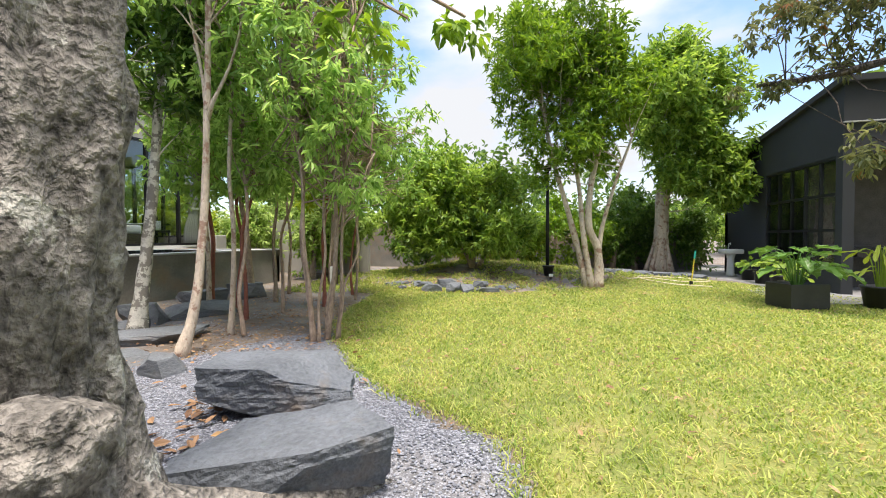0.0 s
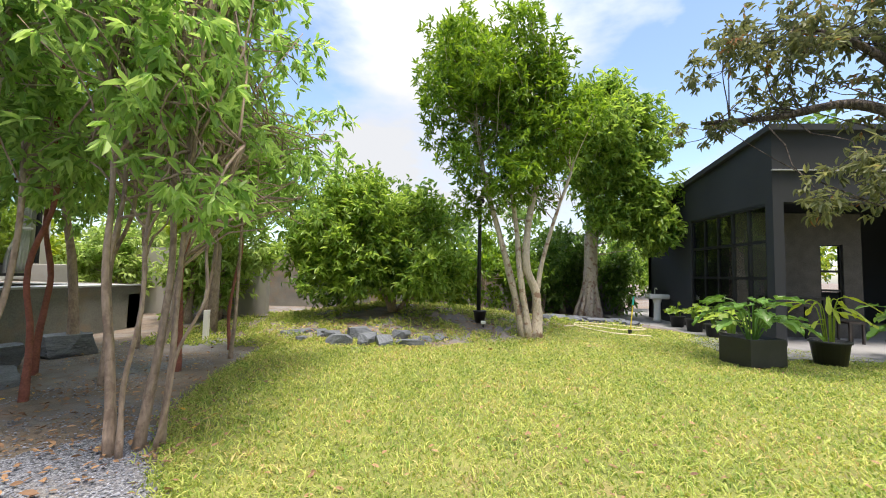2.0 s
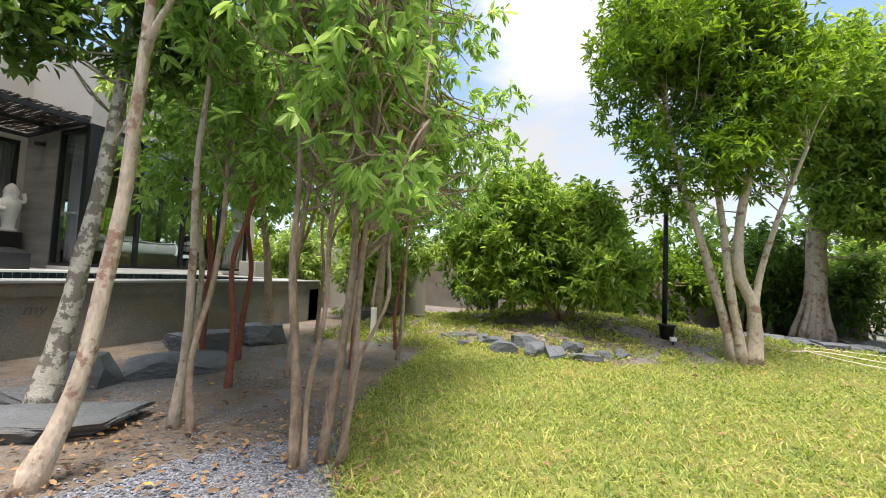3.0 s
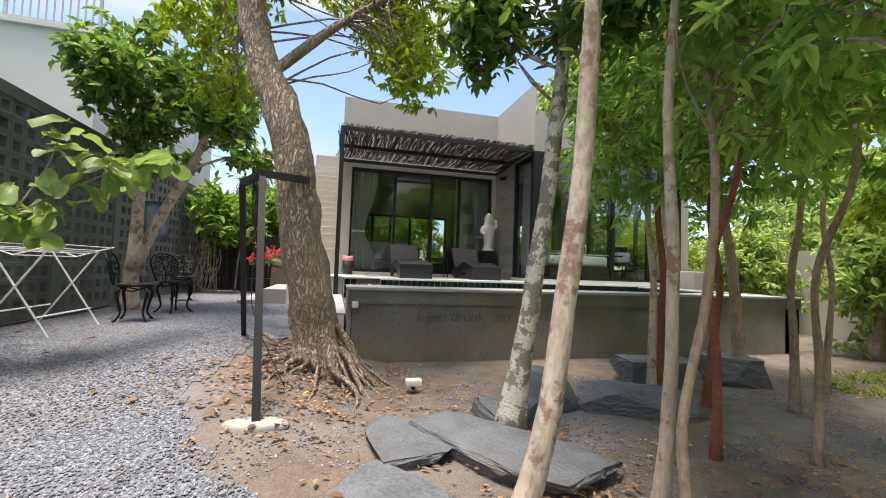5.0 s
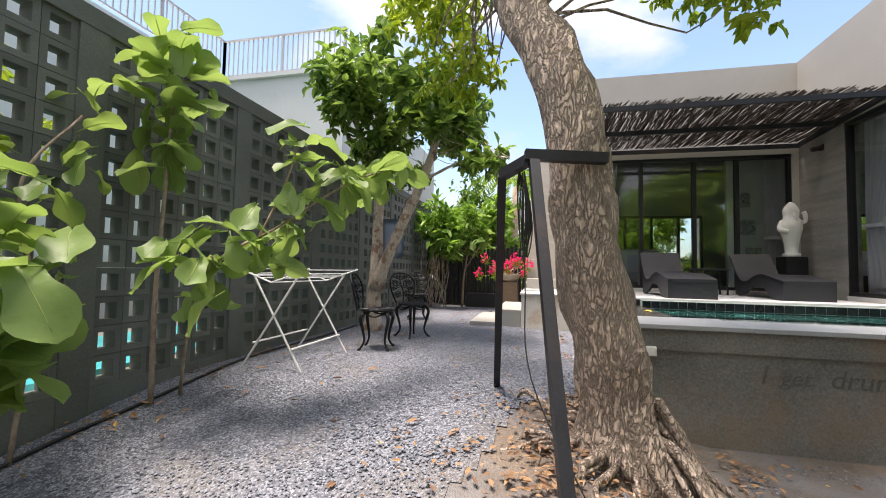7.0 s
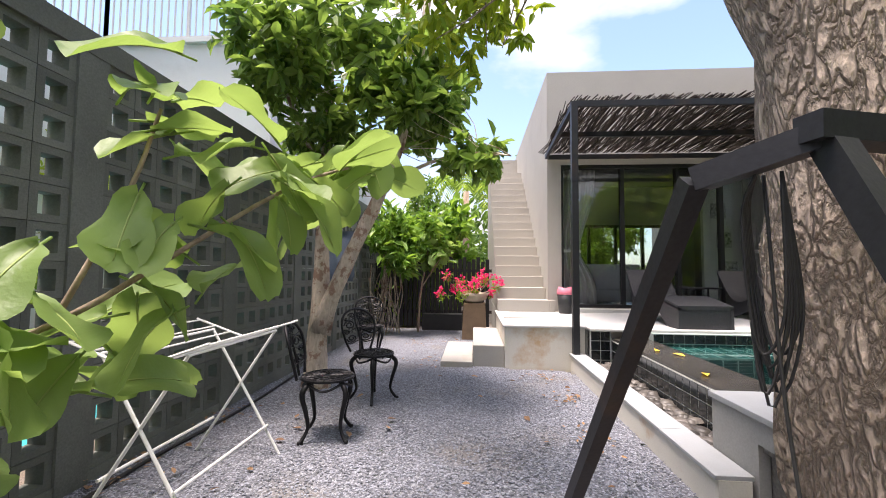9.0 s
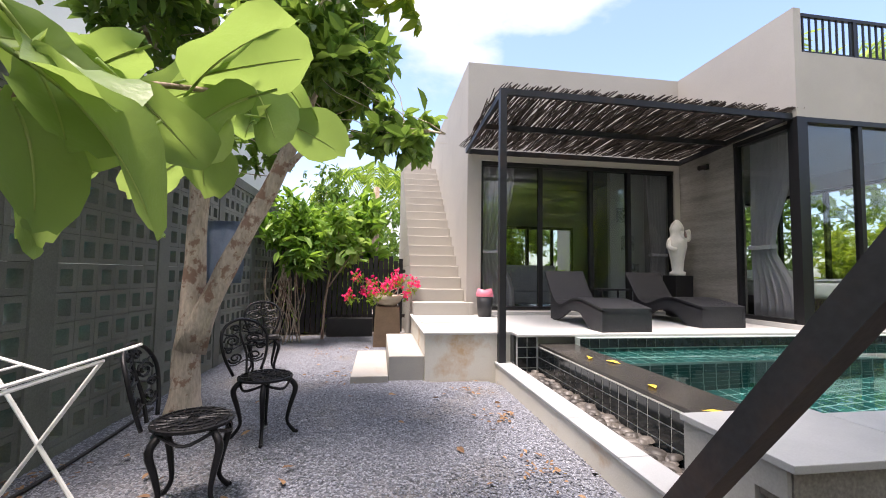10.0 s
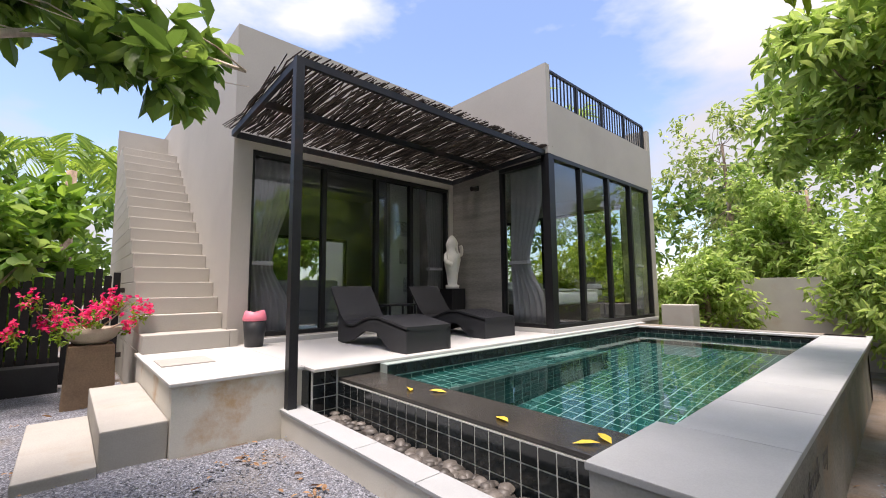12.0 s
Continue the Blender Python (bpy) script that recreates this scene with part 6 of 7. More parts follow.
for k in range(26):
    y = -0.35 + q.normal(0, 0.14)
    limb(bm, (-13.4 + q.normal(0, 0.12), y, 1.45 + q.normal(0, 0.15)), (-13.4 + q.normal(0, 0.16), y + q.normal(0, 0.12), 0.0), 0.012, 0.008, 0.12, 6, 5, k, 0)
ft = thing("frangipani_tree", "leafy tree with pale hanging roots by the fence", "tree", at=(0, 0, 0))
part("trunk", bm, M["bark_pale"], ft, "pale hanging roots", smooth=True)
fc = blob(-13.3, 0.15, 1.85, 0.7, 0.9, 0.55, 14, 0.4, 77)
crown("crown", [c[:3] for c in fc], [c[3] for c in fc], 240, 7, 0.24, 0.36, M["leaf_broad"], ft, droop=0.2, out=0.9)

# cloth hung behind the yard tree
bm = bmesh.new()
for i in range(9):
    for j in range(7):
        bm.verts.new((-10.5 + 0.03 * math.sin(i * 1.9 + j * 0.4), -0.62 + i * 0.05 + 0.02 * math.sin(j), 1.15 + j * 0.12))
bm.verts.ensure_lookup_table()
for i in range(8):
    for j in range(6):
        bm.faces.new([bm.verts[k] for k in (i * 7 + j, i * 7 + j + 7, i * 7 + j + 8, i * 7 + j + 1)])
bmesh.ops.solidify(bm, geom=bm.faces[:], thickness=0.008)
tagged(link("hanging_cloth", bm, M["tarp"], None, True), "blue grey cloth hanging behind the forked tree", "cloth")

# ---- rooms behind the glass ----
def curtain(axis, at, u0, u1, z0, z1, tie, label, seed=0, pull=0.48):
    """A gathered curtain; its tie draws it towards u0."""
    t = thing("curtain", label, "curtain")
    bm = bmesh.new()
    nu, nz = 36, 14
    g = []
    for i in range(nu + 1):
        col = []
        for j in range(nz + 1):
            z = z0 + (z1 - z0) * j / nz
            v = (z - z0) / (z1 - z0)
            pinch = 1 - pull * (math.exp(-((v - tie) / 0.16) ** 2) if v < tie else math.exp(-((v - tie) / 0.30) ** 2))
            u = u0 + (u1 - u0) * (i / nu) * pinch
            d = 0.045 * math.sin(i / nu * 2 * math.pi * 6 + seed + 0.6 * math.sin(z)) * (0.6 + 0.4 * pinch)
            col.append(bm.verts.new((at + d, u, z) if axis == 'x' else (u, at + d, z)))
        g.append(col)
    for i in range(nu):
        for j in range(nz):
            bm.faces.new((g[i][j], g[i + 1][j], g[i + 1][j + 1], g[i][j + 1]))
    bmesh.ops.solidify(bm, geom=bm.faces[:], thickness=0.006)
    part("cloth", bm, M["curtain"], t, smooth=True)
    zt = z0 + tie * (z1 - z0)
    um = u0 + (u1 - u0) * (1 - pull) / 2
    w = abs(u1 - u0) * (1 - pull) * 0.53
    part("tie_band", bbox(at - 0.06, at + 0.06, um - w, um + w, zt - 0.03, zt + 0.03, 0.01) if axis == 'x' else bbox(um - w, um + w, at - 0.06, at + 0.06, zt - 0.03, zt + 0.03, 0.01), M["curtain"], t)
    return t


curtain('x', X1 - 0.26, 3.2, 3.85, FLOOR, 3.3, 0.40, "grey curtain tied back inside the glass doors")
curtain('x', X1 - 0.26, 6.95, 6.55, FLOOR, 3.3, 0.40, "grey curtain hanging near the return wall", 2, 0.2)
curtain('y', YB + 0.24, -11.25, -10.5, FLOOR, 3.45, 0.40, "grey curtain tied back in the side window", 1)
curtain('x', X2 - 0.24, 11.1, 10.55, FLOOR, 3.5, 0.40, "pale grey curtain at the far end of the bedroom", 3)
t = thing("bed", "double bed with white linen", "bed", at=(-11.55, 8.55, FLOOR))
part("bed_base", bbox(-0.95, 0.95, -0.8, 0.8, 0.05, 0.34, 0.02), M["dark_wood"], t)
part("mattress", bbox(-0.93, 0.93, -0.78, 0.78, 0.34, 0.58, 0.06), M["white"], t, smooth=True)
for y in (-0.42, 0.42):
    bm = bbox(-0.85, -0.35, y - 0.32, y + 0.32, 0.58, 0.78, 0.08)
    part("pillow", bm, M["white"], t, smooth=True)
bm = bmesh.new()
bmesh.ops.create_grid(bm, x_segments=24, y_segments=20, size=0.5)
for v in bm.verts:
    v.co = Vector((v.co.x * 1.2 + 0.3, v.co.y * 1.66, 0.62 + 0.035 * noise.noise(v.co * 7)))
bmesh.ops.solidify(bm, geom=bm.faces[:], thickness=0.02)
part("duvet", bm, M["white"], t, "rumpled white duvet", smooth=True)
t = thing("desk_chair", "black armchair with a cream cushion", "chair", at=(-11.0, 10.1, FLOOR))
part("seat", bbox(-0.25, 0.25, -0.25, 0.25, 0.38, 0.46, 0.02), M["frame"], t)
part("backrest", bbox(-0.25, -0.2, -0.25, 0.25, 0.46, 0.9, 0.02), M["frame"], t)
for x in (-0.22, 0.22):
    for y in (-0.22, 0.22):
        part("leg", bar(bmesh.new(), (x, y, 0), (x, y, 0.38), 0.03, up=(0, 1, 0)), M["frame"], t)
part("cushion", bbox(-0.2, -0.02, -0.2, 0.2, 0.46, 0.74, 0.05), M["white"], t, "cream cushion", smooth=True)
for y in (-0.25, 0.25):
    part("armrest", bbox(-0.25, 0.25, y - 0.02, y + 0.02, 0.60, 0.64, 0.008), M["frame"], t)
t = thing("sofa", "low grey sofa inside the doors", "sofa", at=(-13.4, 4.2, FLOOR))
part("sofa_base", bbox(-0.4, 0.4, -0.55, 0.55, 0.08, 0.42, 0.04), M["sofa"], t, smooth=True)
part("sofa_back", bbox(0.22, 0.42, -0.55, 0.55, 0.30, 0.82, 0.05), M["sofa"], t, smooth=True)
t = thing("dining_table", "dark dining table in the living room", "table", at=(-15.4, 5.0, FLOOR))
part("tabletop", bbox(-0.8, 0.8, -0.45, 0.45, 0.70, 0.75, 0.008), M["dark_wood"], t)
for x in (-0.7, 0.7):
    for y in (-0.38, 0.38):
        part("leg", bar(bmesh.new(), (x, y, 0), (x, y, 0.7), 0.05, up=(0, 1, 0)), M["dark_wood"], t)
t = thing("room_divider", "white partition with hung patterned cloths", "partition", at=(0, 0, 0), kind="structure")
part("panel", bbox(-13.7, -13.6, 6.25, 7.05, FLOOR, 3.6), M["stucco_light"], t)
for j, z in enumerate((1.25, 1.85, 2.45)):
    part("cloth", bbox(-13.598, -13.59, 6.6 - 0.1 * j, 6.9 - 0.1 * j, z, z + 0.32), M["pattern"], t, "black and white patterned cloth")
tagged(link("room_partition", bbox(-18.6, -12.74, 7.285, 7.36, FLOOR, 3.62), M["room"]), "painted partition between the rooms", "wall", kind="structure")

# ---- neighbour behind the lattice ----
nb = thing("neighbour_house", "pale rendered house beyond the lattice wall", "house", at=(0, 0, 0))
part("wall", bbox(-19, -11.24, -9.0, -1.9, -0.4, 5.25), M["stucco_light"], nb)
part("wing_wall", bbox(-11.235, -1.5, -9.0, -5.0, -0.4, 5.25), M["stucco_light"], nb)
part("parapet_trim", bbox(-11.24, -11.15, -4.995, -1.88, 5.17, 5.26), M["stucco_light"], nb)
railing("neighbour_railing", (-11.34, -5.05, 5.25), (-11.34, -1.95, 5.25), 0.95, 24, "thin grey railing along the neighbour roof front", 3, "grey_metal")
railing("neighbour_railing", (-11.34, -5.05, 5.25), (-3.0, -5.05, 5.25), 0.95, 64, "long thin grey railing on the neighbour roof wing", 6, "grey_metal")
tagged(link("neighbour_terrace", bbox(-11.2, 1, -4.9, -1.2, -0.5, -0.05), M["deck"]), "pale terrace beyond the lattice wall", "terrace", kind="structure")
tagged(link("neighbour_pool", bbox(-10.6, -3, -3.2, -1.5, -0.06, 0.02), M["turquoise"]), "turquoise pool beyond the lattice wall", "pool", kind="structure")

# ---- garden things ----
def boulder(name, label, x, y, sx, sy, h, rz=0, seed=0, tilt=0.0, sink=0.06, facets=9):
    """A slate boulder: a bevelled block split by random planes, roughened."""
    bm = bmesh.new()
    bmesh.ops.create_cube(bm, size=2)
    bmesh.ops.subdivide_edges(bm, edges=bm.edges[:], cuts=3, use_grid_fill=True)
    q = np.random.default_rng(seed)
    for k in range(facets):
        d = Vector(q.normal(0, 1, 3))
        d.z = d.z * 0.45 + (0.25 if k < facets // 3 else 0)
        d.normalize()
        bmesh.ops.bisect_plane(bm, geom=bm.verts[:] + bm.edges[:] + bm.faces[:], plane_co=d * q.uniform(0.78, 1.12), plane_no=d, clear_outer=True)
        edges = [e for e in bm.edges if e.is_boundary]
        if edges:
            bmesh.ops.holes_fill(bm, edges=edges, sides=0)
    bmesh.ops.triangulate(bm, faces=bm.faces[:])
    bmesh.ops.subdivide_edges(bm, edges=[e for e in bm.edges if e.calc_length() > 0.3], cuts=2, use_grid_fill=True)
    bmesh.ops.triangulate(bm, faces=bm.faces[:])
    if max(sx, sy) > 0.6:
        bmesh.ops.subdivide_edges(bm, edges=[e for e in bm.edges if e.calc_length() > 0.12], cuts=1, use_grid_fill=True)
        bmesh.ops.triangulate(bm, faces=bm.faces[:])
    for v in bm.verts:
        p = v.co.copy()
        v.co += p.normalized() * (0.05 * noise.noise(p * 2.2 + Vector((seed, 0, 0))) + 0.035 * noise.noise(p * 6) + 0.02 * noise.noise(p * 15))
        v.co = Vector((v.co.x * sx / 2, v.co.y * sy / 2, (v.co.z + 1) * h / 2 + tilt * v.co.x * 0.1))
    o = tagged(link(name, bm, M["slate" if name == "slate_rock" else "rock"]), label, "rock")
    o.matrix_world = pose(x, y, gz(x, y) - sink, 0, 0, rz)
    return o


boulder("boulder", "large blue grey slate boulder by the gravel", -1.47, 2.70, 0.95, 0.68, 0.40, 20, 3, -0.3)
boulder("boulder", "long blue grey slate boulder beside the lawn", -0.80, 1.74, 0.95, 0.58, 0.36, 42, 5, 0.4)
for i, (x, y, sx, sy, h, r) in enumerate([(-4.25, 3.95, 1.2, 0.7, 0.17, 25), (-4.55, 3.35, 0.8, 0.55, 0.14, 10), (-3.75, 3.15, 0.7, 0.5, 0.13, 40), (-5.2, 4.75, 0.6, 0.42, 0.34, 15), (-4.9, 5.45, 0.95, 0.5, 0.28, 60),
                                          (-5.6, 6.3, 0.8, 0.5, 0.34, 80), (-5.5, 7.3, 0.7, 0.45, 0.36, 75), (-2.95, 3.0, 0.4, 0.3, 0.22, 5), (-4.9, 4.2, 0.55, 0.4, 0.22, 33)]):
    boulder("slate_rock", "flat blue grey slate slab in the leaf litter" if h < 0.25 else "dark slate rock by the pool wall", x, y, sx, sy, h, r, 20 + i)
for i in range(13):
    k = i / 12
    x, y = -3.2 + k * 2.9, 9.3 - 0.5 * math.sin(k * 2.6) + 0.3 * math.sin(i * 2.3)
    boulder("edging_rock", "grey slate edging stone along the shrub bed", x, y, 0.26 + 0.24 * abs(math.sin(i * 1.7)), 0.2 + 0.1 * abs(math.sin(i * 3.1)), 0.11 + 0.12 * abs(math.sin(i * 2.9)) ** 2, i * 37, 50 + i)
for i, (x, y) in enumerate([(2.4, 12.4), (2.9, 12.1), (3.4, 12.3), (3.0, 12.9), (3.8, 12.8), (4.3, 12.5), (2.0, 11.8), (4.2, 13.3), (3.4, 13.4), (2.6, 13.2)]):
    boulder("stepping_stone", "flat grey stone in the bed behind the lawn", x, y, 0.55, 0.4, 0.17, i * 41, 80 + i)

# old rough trunk at the start
t = thing("rough_tree", "huge old trunk with cracked lichen spotted bark", "tree", at=(-1.2, 0.98, gz(-1.2, 0.98)))
bm = bmesh.new()
zs = np.linspace(-0.1, 4.2, 70)
rings = []
for i, z in enumerate(zs):
    r = 0.24 + 0.20 * math.exp(-z / 0.22) + 0.04 * math.exp(-((z - 2.2) / 0.6) ** 2)
    ring = []
    for k in range(56):
        a = 2 * math.pi * k / 56
        d = Vector((math.cos(a), math.sin(a), 0))
        n1 = noise.noise(Vector((d.x * 1.3, d.y * 1.3, z * 1.1))) * 0.10
        n2 = noise.noise(Vector((d.x * 4, d.y * 4, z * 3.2))) * 0.05
        n3 = abs(noise.noise(Vector((d.x * 7, d.y * 7, z * 7)))) * 0.05
        rt = 0.12 * max(0, math.sin(a * 4 + 0.6)) * math.exp(-max(0, z) / 0.25)
        ring.append(bm.verts.new(d * (r + n1 + n2 - n3 + rt) + Vector((-0.02 * z, 0.02 * z, z))))
    rings.append(ring)
for a, b in zip(rings, rings[1:]):
    for k in range(56):
        bm.faces.new((a[k], a[(k + 1) % 56], b[(k + 1) % 56], b[k]))
part("trunk", bm, M["bark_rough"], t, "cracked grey bark", smooth=True)
bm = bmesh.new()
bmesh.ops.create_icosphere(bm, subdivisions=4, radius=0.17)
for v in bm.verts:
    v.co += v.co.normalized() * (0.05 * noise.noise(v.co * 9) + 0.02 * noise.noise(v.co * 30))
    v.co = Vector((v.co.x * 1.1 + 0.24, v.co.y - 0.12, v.co.z * 0.85 + 0.62))
part("burl", bm, M["bark_rough"], t, "rounded bark burl", smooth=True)
bm = bmesh.new()
for k, (ex, ey) in enumerate(((1.0, 0.55), (0.85, 0.95), (0.3, 1.1), (0.9, 0.1), (-0.5, 0.9))):
    L = math.hypot(ex, ey)
    p = curve_pts([(ex * 0.15, ey * 0.15, 0.28), (ex * 0.4, ey * 0.4, 0.12), (ex * 0.75, ey * 0.7 + 0.05, 0.05), (ex, ey, -0.02)], 4)
    tube(bm, p, np.linspace(0.11, 0.03, len(p)), 9, 0.5, seed=k)
part("root", bm, M["bark_rough"], t, smooth=True)
bm = bmesh.new()
ends = [(0.25, 0.95, 2.7), (0.55, 1.15, 2.45), (0.85, 1.25, 2.4), (1.15, 1.35, 2.42), (0.0, 0.6, 3.2)]
for k, e in enumerate(ends):
    limb(bm, (0, 0.05, 2.9), e, 0.03, 0.008, 0.12, 6, 6, k, 0)
part("branch", bm, M["bark_grey"], t)
crown("crown", [(0.45, 1.1, 2.42), (0.7, 1.2, 2.32), (0.95, 1.35, 2.28), (1.2, 1.4, 2.40), (0.2, 0.8, 2.6), (1.0, 1.6, 2.55), (0.0, 0.3, 3.6)], [0.2, 0.18, 0.17, 0.18, 0.2, 0.2, 0.6], 62, 7, 0.10, 0.42, M["leaf_bright"], t, droop=0.5, shell=0.2)

# lamp post, its pot and marker light
t = thing("lamp_post", "slim black lamp post on the mound edge", "lamp post", at=(0.42, 10.7, gz(0.42, 10.7)))
bm = bmesh.new()
tube(bm, [(0, 0, 0), (0, 0, 2.55)], [0.045, 0.04], 10)
part("pole", bm, M["steel"], t, smooth=True)
part("lamp_head", lathe(bmesh.new(), [(0.0, 2.55), (0.09, 2.56), (0.1, 2.62), (0.05, 2.72), (0.0, 2.74)], 12), M["steel"], t, smooth=True)
t = thing("hanging_pot", "black plastic pot beside the lamp post", "flower pot", at=(0.44, 10.55, gz(0.44, 10.55) + 0.0))
part("pot", lathe(bmesh.new(), [(0.0, 0), (0.10, 0), (0.13, 0.22), (0.145, 0.22), (0.145, 0.25), (0.12, 0.25), (0.0, 0.2)], 16), M["black_plastic"], t, smooth=True)
for nm, x, y, lab in (("marker_light", 0.5, 10.2, "small white garden light on a spike by the lamp post"), ("marker_light", -5.62, 3.6, "small white garden light box by the tree roots")):
    t = thing(nm, lab, "garden light", at=(x, y, gz(x, y)))
    part("spike", bbox(-0.015, 0.015, -0.015, 0.015, 0, 0.07), M["steel"], t)
    part("light_head", bbox(-0.05, 0.05, -0.075, 0.075, 0.07, 0.13, 0.012), M["porcelain"], t)
tagged(link("white_post", bbox(-4.50, -4.42, 8.76, 8.84, gz(-4.46, 8.8) - 0.02, gz(-4.46, 8.8) + 0.52, 0.008), M["porcelain"]), "short white post among thin stems", "post")

# sink on its pedestal
t = thing("pedestal_sink", "white porcelain sink on a pedestal", "sink", at=(5.72, 14.1, -0.34))
part("pedestal", lathe(bmesh.new(), [(0.0, 0), (0.13, 0), (0.10, 0.1), (0.09, 0.5), (0.13, 0.66), (0.0, 0.66)], 14), M["porcelain"], t, smooth=True)
bm = bbox(-0.28, 0.28, -0.22, 0.22, 0.66, 0.80, 0.05)
part("basin", bm, M["porcelain"], t, smooth=True)
bm = bmesh.new()
tube(bm, curve_pts([(0, 0.15, 0.8), (0, 0.14, 0.95), (0, 0.05, 0.97), (0, 0.0, 0.93)], 3), [0.012] * 10, 7)
part("tap", bm, M["white_metal"], t, smooth=True)

# garden stake with teal handle
t = thing("garden_tool", "yellow stick tool with a teal grip in the lawn", "garden tool", at=(3.65, 10.75, gz(3.65, 10.75)))
bm = bmesh.new(); tube(bm, [(0, 0, 0.0), (0.07, 0.02, 0.62)], [0.013, 0.013], 8)
part("shaft", bm, M["yellow"], t)
bm = bmesh.new(); tube(bm, [(0.07, 0.02, 0.62), (0.09, 0.025, 0.80)], [0.02, 0.018], 8)
part("grip", bm, M["teal"], t, "teal grip")
part("foot", bbox(-0.035, 0.035, -0.02, 0.02, 0, 0.1, 0.008), M["steel"], t)
bm = bmesh.new()
hp = curve_pts([(2.3, 10.9, 0), (2.9, 11.3, 0), (3.6, 11.1, 0), (4.3, 11.5, 0), (3.9, 11.9, 0), (3.0, 11.7, 0), (2.6, 11.2, 0), (3.2, 10.6, 0), (4.0, 10.5, 0)], 6)
tube(bm, [(x, y, gz(x, y) + 0.03) for x, y, z in hp], [0.014] * len(hp), 6)
tagged(link("garden_hose", bm, M["hose"], None, True), "cream garden hose lying on the lawn edge", "hose")


def monstera(label, at, pot, leaves_n, L, seed, spread=0.35, kind_leaf="leaf_monstera", lob=1, wide=0.85):
    z = gz(*at) + 0.02
    if at[0] > 4.6 and at[1] > 8.6:
        z = -0.33
    t = thing("potted_plant", label, "potted plant", at=(*at, z), rz=seed * 13)
    if pot[0] == "box":
        w, d, h = pot[1:]
        bm = bmesh.new()
        box(bm, -w / 2, w / 2, -d / 2, d / 2, 0, h, 0.012)
        for f in [f for f in bm.faces if f.normal.z > 0.9 and f.calc_area() > 0.05]:
            r = bmesh.ops.inset_individual(bm, faces=[f], thickness=0.02)
            bmesh.ops.translate(bm, verts=f.verts[:], vec=(0, 0, -0.05))
        top = h
    else:
        r, h = pot[1:]
        bm = lathe(bmesh.new(), [(0.0, 0), (r * 0.78, 0), (r * 0.97, h * 0.9), (r * 1.05, h * 0.9), (r * 1.05, h), (r * 0.95, h), (r * 0.9, h - 0.05), (0, h - 0.05)], 20)
        top = h
    part("pot", bm, M["black_plastic"], t, "black plastic pot", smooth=pot[0] != "box")
    q = np.random.default_rng(seed)
    for k in range(leaves_n):
        a = 2.4 * k + q.normal(0, 0.3)
        ro = spread * (0.25 + 0.75 * q.random())
        hz = top + L * q.uniform(0.5, 1.7)
        e = Vector((math.cos(a) * ro, math.sin(a) * ro, hz))
        bm = bmesh.new()
        p = curve_pts([(math.cos(a) * 0.05, math.sin(a) * 0.05, top - 0.06), (math.cos(a) * ro * 0.5, math.sin(a) * ro * 0.5, hz * 0.8 + 0.1), tuple(e)], 3)
        tube(bm, p, [0.008] * len(p), 5)
        l = L * q.uniform(0.75, 1.2)
        broad_leaf(bm, e, Vector((math.cos(a), math.sin(a), q.uniform(-0.5, 0.3))), Vector((0, 0, 1)), l, l * wide, 0.3, 0.02, k, lob)
        part("leaf", bm, M[kind_leaf], t, smooth=False)
    return t


monstera("large monstera in a square black planter", (4.42, 8.12), ("box", 0.62, 0.55, 0.40), 22, 0.36, 1, 0.55)
monstera("pale strap leaved plant in a black pot", (5.68, 8.30), ("round", 0.25, 0.36), 14, 0.42, 2, 0.3, "leaf_yellow", 0, 0.16)
monstera("monstera in a round black pot on the terrace", (7.25, 8.75), ("round", 0.24, 0.30), 12, 0.34, 3, 0.42)
monstera("leafy plant in a black pot near the studio window", (5.55, 11.0), ("round", 0.2, 0.28), 12, 0.22, 4, 0.26, "leaf_bright", 0, 0.6)
monstera("leafy plant in a black pot by the studio wall", (5.6, 11.9), ("round", 0.2, 0.30), 12, 0.22, 5, 0.26, "leaf_shrub", 0, 0.6)
monstera("leafy plant in a black pot beside the sink", (5.65, 12.8), ("round", 0.18, 0.28), 10, 0.22, 6, 0.24, "leaf_bright", 0, 0.6)
monstera("low leafy plant in a black pot before the planter", (5.1, 9.7), ("round", 0.2, 0.26), 14, 0.24, 7, 0.3, "leaf_shrub", 0, 0.6)
monstera("young monstera at the foot of the old tree", (6.75, 7.1), ("round", 0.12, 0.12), 8, 0.24, 8, 0.35)

# workbench and stools in the studio
t = thing("workbench", "black workbench against the studio wall", "workbench", at=(7.1, 10.9, -0.33))
part("tabletop", bbox(-0.5, 0.5, -0.28, 0.28, 0.86, 0.91, 0.006), M["frame"], t)
for x in (-0.45, 0.45):
    for y in (-0.23, 0.23):
        part("leg", bar(bmesh.new(), (x, y, 0), (x, y, 0.86), 0.05, up=(0, 1, 0)), M["frame"], t)
part("drawer", bbox(-0.35, 0.35, -0.27, 0.25, 0.72, 0.86, 0.006), M["dark_wood"], t)
t = thing("stool", "dark wooden stool on the terrace", "stool", at=(8.0, 10.6, -0.33))
part("seat", bbox(-0.16, 0.16, -0.16, 0.16, 0.40, 0.44, 0.008), M["dark_wood"], t)
for x in (-0.13, 0.13):
    for y in (-0.13, 0.13):
        part("leg", bar(bmesh.new(), (x, y, 0), (x, y, 0.4), 0.035, up=(0, 1, 0)), M["dark_wood"], t)
t = thing("studio_inner_window", "black framed window in the inner wall", "window", kind="structure")
for z in (0.1, 0.72, 1.15, 1.75):
    part("crossbar", bbox(8.1, 8.6, 11.44, 11.5, z - 0.025, z + 0.025), M["frame"], t)
